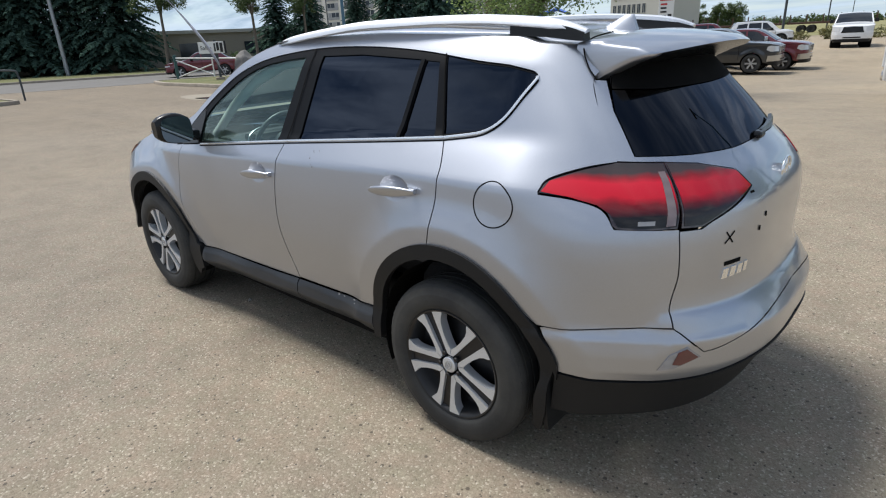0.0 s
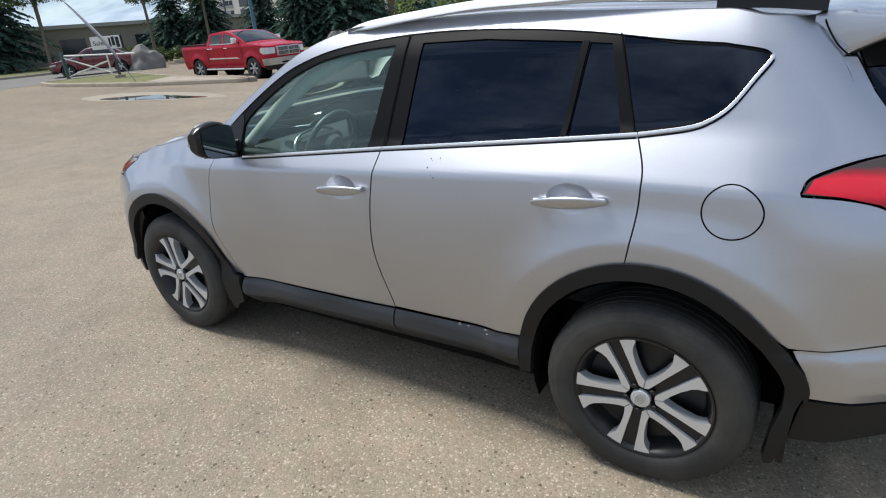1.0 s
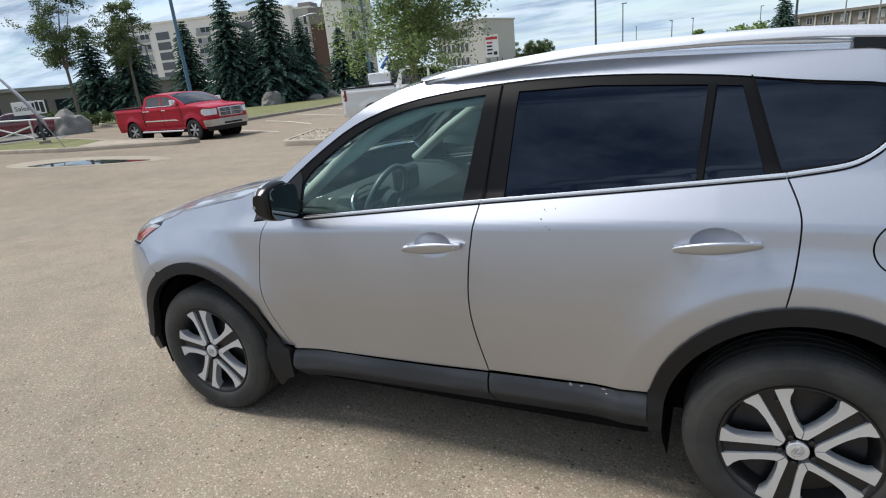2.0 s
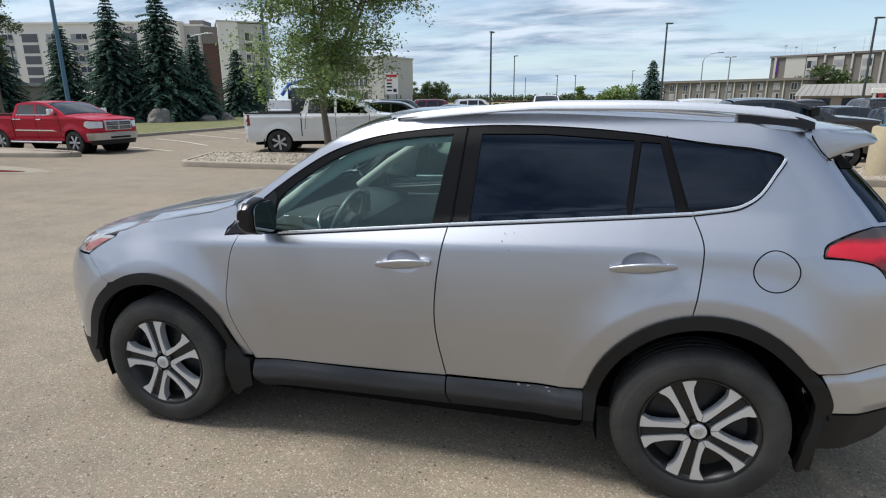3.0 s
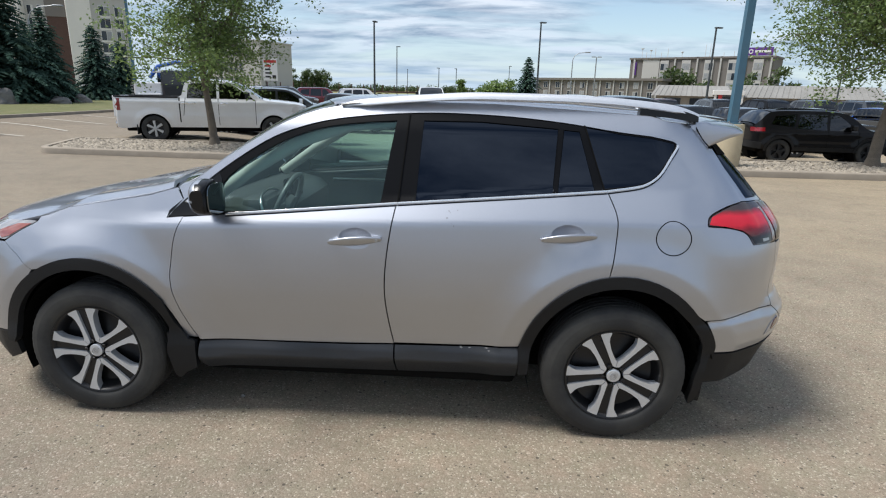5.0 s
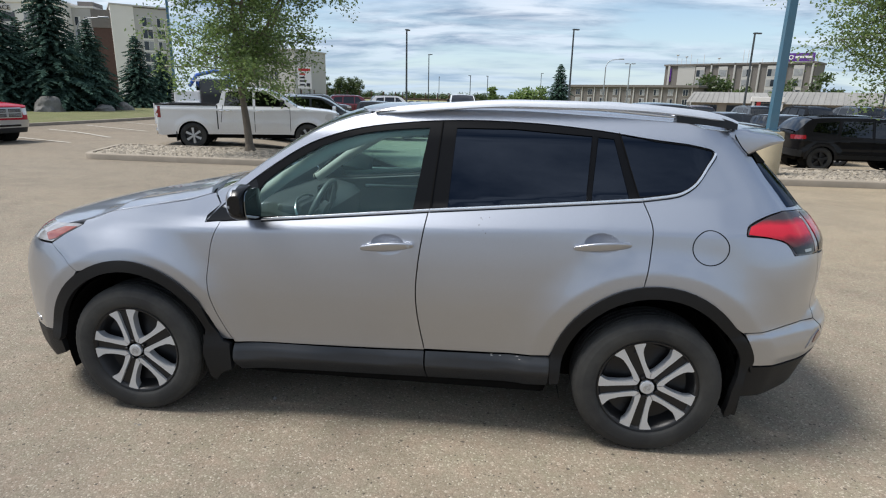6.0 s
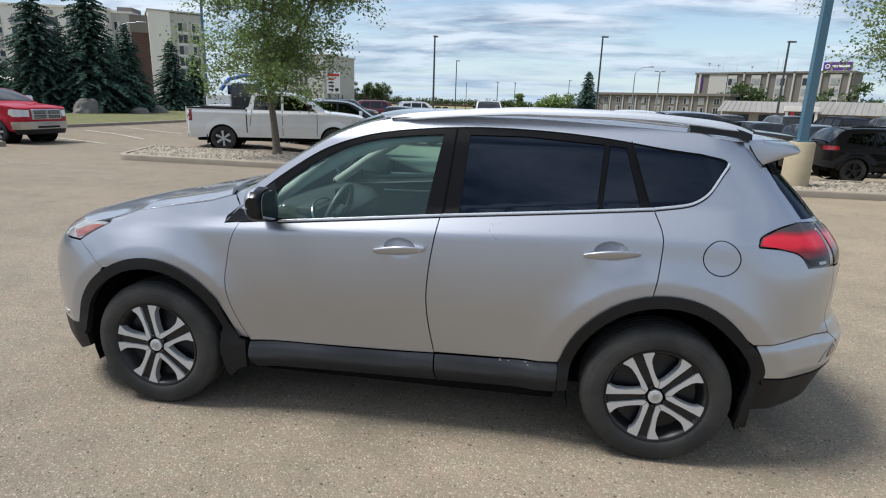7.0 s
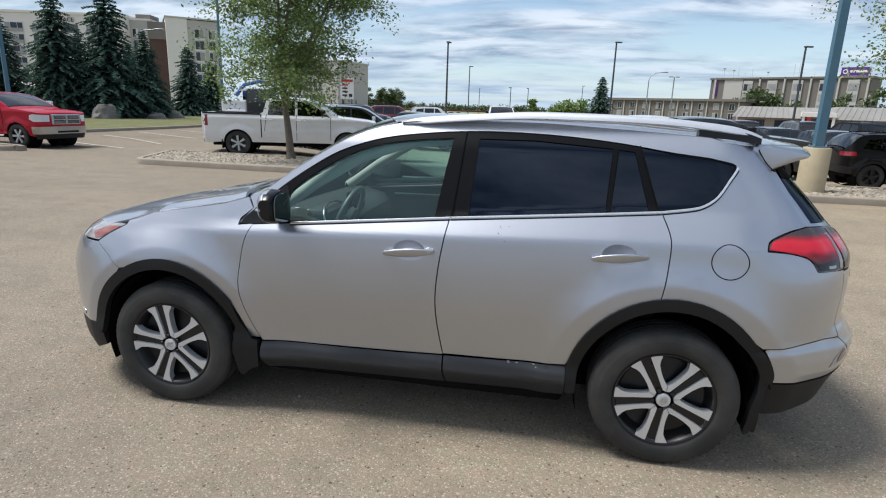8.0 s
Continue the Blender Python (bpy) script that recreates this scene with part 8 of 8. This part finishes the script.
# old work truck with a blue loader boom behind the white pickup
wt = thing("work_truck", "old white work truck with a dark cab and blue loader boom", "truck", pose(-17.6, 31.5, swale(-17.6, 31.5), 0, 0, 215))
box_part("hood", 1.0, 2.5, -.85, .85, .95, 1.75, WHITE, wt, .10)
box_part("bumper", 2.45, 2.70, -1.05, 1.05, .55, .85, STEEL, wt, .03)
grille = box_part("grille", 2.48, 2.54, -.68, .68, .98, 1.62, SATIN, wt, .01)
for k in range(4):
    box_part("grille_bar", 2.54, 2.57, -.66, .66, 1.02 + k * .16, 1.09 + k * .16, STEEL, grille, 0)
for sg in (-1, 1):
    box_part("fender", 1.1, 2.35, min(sg * .80, sg * 1.12), max(sg * .80, sg * 1.12), .75, 1.15, WHITE, wt, .08)
    lampw = box_part("headlamp", 2.40, 2.50, sg * .88 - .12, sg * .88 + .12, .95, 1.12, HEADLAMP, wt, .02)
cab = box_part("cab", -.6, 1.05, -1.0, 1.0, .80, 2.45, CHARCOAL, wt, .12)
box_part("windshield", 1.04, 1.07, -.85, .85, 1.65, 2.25, GLASS_DARK, cab, 0)
box_part("visor", 1.0, 1.30, -.95, .95, 2.30, 2.38, WHITE, cab, .02)
box_part("flat_deck", -4.6, -.7, -1.15, 1.15, .95, 1.12, ALGAE, wt, .02)
bm = bmesh.new()
sweep(bm, [(-.9, -.6, 1.1), (-.9, -.6, 2.7), (-.2, -1.2, 3.0), (.9, -1.5, 2.7), (1.4, -1.6, 2.0)], round_profile(.12, 8), up=(0, 1, 0))
part("boom", bm, BLUE, wt, "folded blue loader boom", smooth=40)
for x in (1.7, -2.6, -3.6):
    for sg in (-1, 1):
        simple_wheel(wt, Matrix.Translation((x, -.95 * sg, .48)) @ Matrix.Rotation(radians(90 * sg), 4, "X"), .48, .26, 5, False)
# flatbed trailers far behind
for x, y, yw in ((-22, 88, 6), (-12, 92, 4), (-30, 84, 10)):
    t = thing("flatbed_trailer", "rusty dark flatbed trailer far behind the lot", "trailer", pose(x, y, 0, 0, 0, yw), "flatbed trailers")
    box_part("deck", -5, 5, -1.2, 1.2, 1.1, 1.35, ALGAE, t, .03)
    for k in range(6):
        box_part("stake", -4.8 + k * 1.9, -4.65 + k * 1.9, -1.18, -1.08, 1.35, 2.3, ALGAE, t, .01)
    for k in (-3.4, -2.2, 3.2):
        for sg in (-1, 1):
            simple_wheel(t, Matrix.Translation((k, -1.05 * sg, .5)) @ Matrix.Rotation(radians(90 * sg), 4, "X"), .5, .28, 5, False)


# ---- buildings ----
def facade_windows(parent, x0, x1, z0, rows, storey, cols, w, h, y, mats, seed, sill=True, frame_mat=TRIM_WHITE):
    rnd = random.Random(seed)
    for r in range(rows):
        for c in range(cols):
            cx = x0 + (x1 - x0) * (c + .5) / cols
            z = z0 + r * storey
            win = box_part("window", cx - w / 2 - .08, cx + w / 2 + .08, y - .06, y + .06, z - .08, z + h + .08, frame_mat, parent, 0)
            box_part("pane", cx - w / 2, cx - .04, y - .075, y - .062, z, z + h, rnd.choice(mats), win, 0)
            box_part("pane", cx + .04, cx + w / 2, y - .075, y - .062, z, z + h, rnd.choice(mats), win, 0)


# six-storey hotel with a long wing, a recessed brown bay and an end tower
hotel = thing("hotel_building", "pale stucco hotel with stacked grey window bays and white bands", "building", pose(-117.5, 146.0, -2.8, 0, 0, 14))
box_part("wall", -64, 0, 0, 22, 0, 26.0, STUCCO, hotel, 0)
box_part("roof", -64.3, .3, -.3, 22.3, 26.0, 26.7, STUCCO, hotel, .05)
for cx in (-58.6, -51.4, -44.1, -36.8, -29.6, -22.3, -14.9, -8.0):
    dark = cx in (-44.1, -14.9)
    for r in range(7):
        z = 2.9 + r * 3.05
        win = box_part("window", cx - 2.5, cx + 2.5, -.12, .05, z - .55, z + 2.45, TRIM_WHITE, hotel, 0)
        if dark:
            box_part("pane", cx - 2.35, cx + 2.35, -.16, -.125, z, z + 2.3, WINDOW_GREY, win, 0)
        else:
            for k, (a, b) in enumerate(((-2.35, -1.0), (-.85, .85), (1.0, 2.35))):
                box_part("pane", cx + a, cx + b, -.16, -.125, z, z + 2.2, WINDOW if (k + r) % 3 else CURTAIN, win, 0)
            box_part("balcony_rail", cx - 2.5, cx + 2.5, -.45, -.40, z - .1, z + .75, CURTAIN, win, 0)
text_mesh("lettering", "PLACE", 1.55, pose(-15.6, -.35, 24.6, 90), SIGN_BLACK, hotel, .08)
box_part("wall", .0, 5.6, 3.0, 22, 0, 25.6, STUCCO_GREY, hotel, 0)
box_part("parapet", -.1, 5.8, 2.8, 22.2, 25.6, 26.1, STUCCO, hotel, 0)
for r in range(7):
    for cx in (1.2, 3.6):
        win = box_part("window", cx - .6, cx + .9, 2.9, 3.02, 2.7 + r * 3.05, 5.1 + r * 3.05, TRIM_WHITE, hotel, 0)
        box_part("pane", cx - .5, cx + .4, 2.86, 2.89, 2.8 + r * 3.05, 5.0 + r * 3.05, WINDOW, win, 0)
box_part("bay", 5.6, 12.2, 1.6, 20.0, 0, 20.6, BROWN, hotel, 0)
box_part("bay", 5.5, 12.2, 1.4, 20.0, 20.6, 25.2, TAUPE, hotel, 0)
box_part("roof_plant", .5, 4.6, 6.0, 12.0, 26.1, 27.6, TAUPE, hotel, .05)
tower = thing("hotel_tower", "pale stucco end tower of the hotel", "building", pose(-106.5, 148.3, -2.6, 0, 0, 38))
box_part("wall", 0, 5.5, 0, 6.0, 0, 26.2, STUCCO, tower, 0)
# right face of the tower: its shade is put into the colour as grey
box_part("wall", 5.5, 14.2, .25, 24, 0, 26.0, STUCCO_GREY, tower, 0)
box_part("roof", -.2, 14.4, -.2, 24.2, 26.2, 26.6, STUCCO_GREY, tower, 0)
for r in range(7):
    z = 2.7 + r * 3.1
    for cx, w in ((8.6, 1.2), (12.0, .9)):
        win = box_part("window", cx - w - .15, cx + w + .15, .10, .28, z - .5, z + 2.45, TRIM_WHITE, tower, 0)
        box_part("pane", cx - w, cx - .05, .06, .095, z, z + 2.3, WINDOW, win, 0)
        box_part("pane", cx + .05, cx + w, .06, .095, z, z + 2.3, WINDOW if r % 2 else CURTAIN, win, 0)
b2 = thing("office_building", "pale grey office block with narrow windows", "building", pose(-56.6, 119, 0, 0, 0, -14))
box_part("wall", 0, 13, 0, 12, 0, 10.4, STUCCO_GREY, b2, 0)
box_part("roof", -.2, 13.2, -.2, 12.2, 10.4, 10.7, STUCCO_GREY, b2, 0)
facade_windows(b2, .5, 9, 1.6, 3, 2.9, 7, .7, 1.7, 0, [WINDOW], 8, frame_mat=STUCCO_GREY)
low = thing("long_building", "long low taupe building with paired windows", "building", pose(12.3, 115.9, 0, 0, 0, -34))
box_part("wall", 0, 24.5, 0, 12, 0, 4.2, TAUPE, low, 0)
box_part("roof", -.4, 24.9, -.4, 12.4, 4.2, 4.6, TAUPE, low, 0)
facade_windows(low, .8, 24, 1.2, 2, 1.6, 9, .8, 1.0, 0, [WINDOW, CURTAIN], 9, frame_mat=STUCCO_GREY)
for k in range(10):
    box_part("rib", .3 + k * 2.6, .5 + k * 2.6, -.18, 0, 0, 4.2, STUCCO_GREY, low, 0)
apt = thing("apartment_block", "taupe hotel block with pale window bays, ribs and roof aerials", "building", pose(35.0, 132.0, 0, 0, 0, -38))
box_part("wall", -.6, 28.2, 0, 7, 0, 9.3, TAUPE, apt, 0)
box_part("wall", 2.3, 6.0, -.12, 0, 0, 9.5, STUCCO_GREY, apt, 0)
box_part("roof", -.8, 28.4, -.3, 7.2, 9.3, 9.65, TAUPE, apt, 0)
for k in range(5):
    x = 6.2 + k * 4.6
    bay = box_part("window_bay", x, x + 1.8, -.22, 0, 1.0, 9.0, STUCCO_GREY, apt, 0)
    for r in range(4):
        for q in (0, 1):
            box_part("pane", x + .15 + q * .78, x + .87 + q * .78, -.25, -.225, 1.2 + r * 1.95, 2.5 + r * 1.95, CURTAIN if (k + r + q) % 3 else WINDOW, bay, 0)
    box_part("rib", x + 3.0, x + 3.3, -.30, 0, 0, 9.7, STUCCO_GREY, apt, 0)
box_part("rib", .2, .6, -.30, 0, 0, 9.7, STUCCO_GREY, apt, 0)
for k, (x, h) in enumerate(((.6, 1.9), (1.6, 1.3), (2.6, 1.5), (3.6, 2.2), (5.0, 1.2), (6.4, 2.0), (9.5, 1.0), (14.3, 2.6), (15.2, 2.6), (18.0, .9), (20, 1.2), (23.5, 1.4), (26, 1.8))):
    bm = bmesh.new()
    lathe(bm, [(.06, 9.7), (.05, 9.7 + h), (0, 9.7 + h)], 6, Matrix.Translation((x, 3, 0)))
    if k in (0, 2, 6):
        lathe(bm, [(0, 9.6 + h), (.35, 9.9 + h), (.35, 9.95 + h), (0, 9.8 + h)], 12, Matrix.Translation((x, 3, 0)))
    part("aerial", bm, TRIM_WHITE, apt)
ps = thing("rooftop_sign", "purple rooftop sign with a pale lettering bar", "sign", pose(55.0, 116.2, 9.7, 0, 0, -38))
box_part("board", -2.3, 2.3, -.15, .15, 0, 1.5, PURPLE, ps, .02)
box_part("lettering_bar", -.9, 1.9, -.18, -.155, .55, .95, SIGN_WHITE, ps, .01)
bm = bmesh.new()
lathe(bm, [(.42, 0), (.42, .03), (.25, .03), (.25, 0)], 20, Matrix.Translation((-1.6, -.155, .75)) @ Matrix.Rotation(radians(90), 4, "X"))
part("emblem", bm, SIGN_WHITE, ps)
for sg in (-1.8, 1.8):
    box_part("leg", sg - .06, sg + .06, -.06, .06, -.25, 0, POLE_DARK, ps, 0)
box_part("side_sign", .3, .9, -.2, .1, 6.0, 8.8, PURPLE, apt, 0)
for x, y, ln, yw, zz in ((21.6, 68.6, 8.6, -18, 2.95), (30.4, 65.6, 14, -18, 3.1)):
    shop = thing("low_shop", "low beige shop with a sloping grey fascia roof", "building", pose(x, y, 0, 0, 0, yw))
    box_part("wall", .5, ln - .5, .5, 10, 0, 1.9, BEIGE, shop, 0)
    bm = bmesh.new()
    lo = [(-.2, -.2), (ln + .2, -.2), (ln + .2, 10.4), (-.2, 10.4)]
    hi = [(.5, .6), (ln - .5, .6), (ln - .5, 9.6), (.5, 9.6)]
    a, b = [bm.verts.new((*p, 1.75)) for p in lo], [bm.verts.new((*p, zz)) for p in hi]
    bm.faces.new(b); bm.faces.new(a[::-1])
    for i in range(4):
        bm.faces.new((a[i], a[(i + 1) % 4], b[(i + 1) % 4], b[i]))
    mansard = part("roof", bm, FASCIA, shop)
    for k in range(int(ln / .6)):   # standing seams down the front slope
        x0 = .1 + (ln - .2) * k / int(ln / .6)
        bm = bmesh.new()
        sweep(bm, [(x0, -.21, 1.76), (.5 + (ln - 1.0) * (x0 + .2) / (ln + .4), .59, zz + .01)], round_profile(.035, 6), up=(0, -1, .6))
        part("roof_seam", bm, FASCIA, mansard)
    for k in range(int(ln // 3)):
        box_part("window", 1.2 + k * 3, 3.2 + k * 3, .44, .49, .5, 1.5, WINDOW, shop, 0)
entry = thing("shop_entrance", "shop entrance with a white canopy and a red door post", "building", pose(27.3, 64.9, 0, 0, 0, -18))
box_part("canopy", 0, 3.2, 0, 2.4, 1.95, 2.45, TRIM_WHITE, entry, .03)
box_part("recess", .1, 3.1, 1.6, 2.3, 0, 1.95, WINDOW, entry, 0)
box_part("post", .1, .35, .1, .35, 0, 1.95, TRIM_WHITE, entry, .01)
box_part("post", .55, .95, .15, .4, 0, 1.95, SIGN_RED, entry, .01)
box_part("post", 2.85, 3.1, .1, .35, 0, 1.95, TRIM_WHITE, entry, .01)
beige = thing("low_building", "long low beige building behind the hedge", "building", pose(-72, -6, 0, 0, 0, 74))
box_part("wall", 0, 60, -8, 0, 0, 3.1, BEIGE, beige, 0)
box_part("roof", -.3, 60.3, -8.3, .3, 3.1, 3.4, ROOFING, beige, 0)
for k in range(9):
    box_part("window", 3 + k * 6.2, 5 + k * 6.2, -8.06, -8.0, 1.0, 2.2, WINDOW, beige, 0)
# van and patio umbrella beyond the spruces
um = thing("patio_umbrella", "white patio umbrella beyond the spruces", "umbrella", pose(-41.5, 37.4, .1))
bm = bmesh.new()
lathe(bm, [(1.5, 2.1), (.05, 2.75), (0, 2.75)], 8)
part("canopy", bm, TRIM_WHITE, um)
bm = bmesh.new()
lathe(bm, [(.03, 0), (.03, 2.2)], 8)
part("pole", bm, POLE_GREY, um)
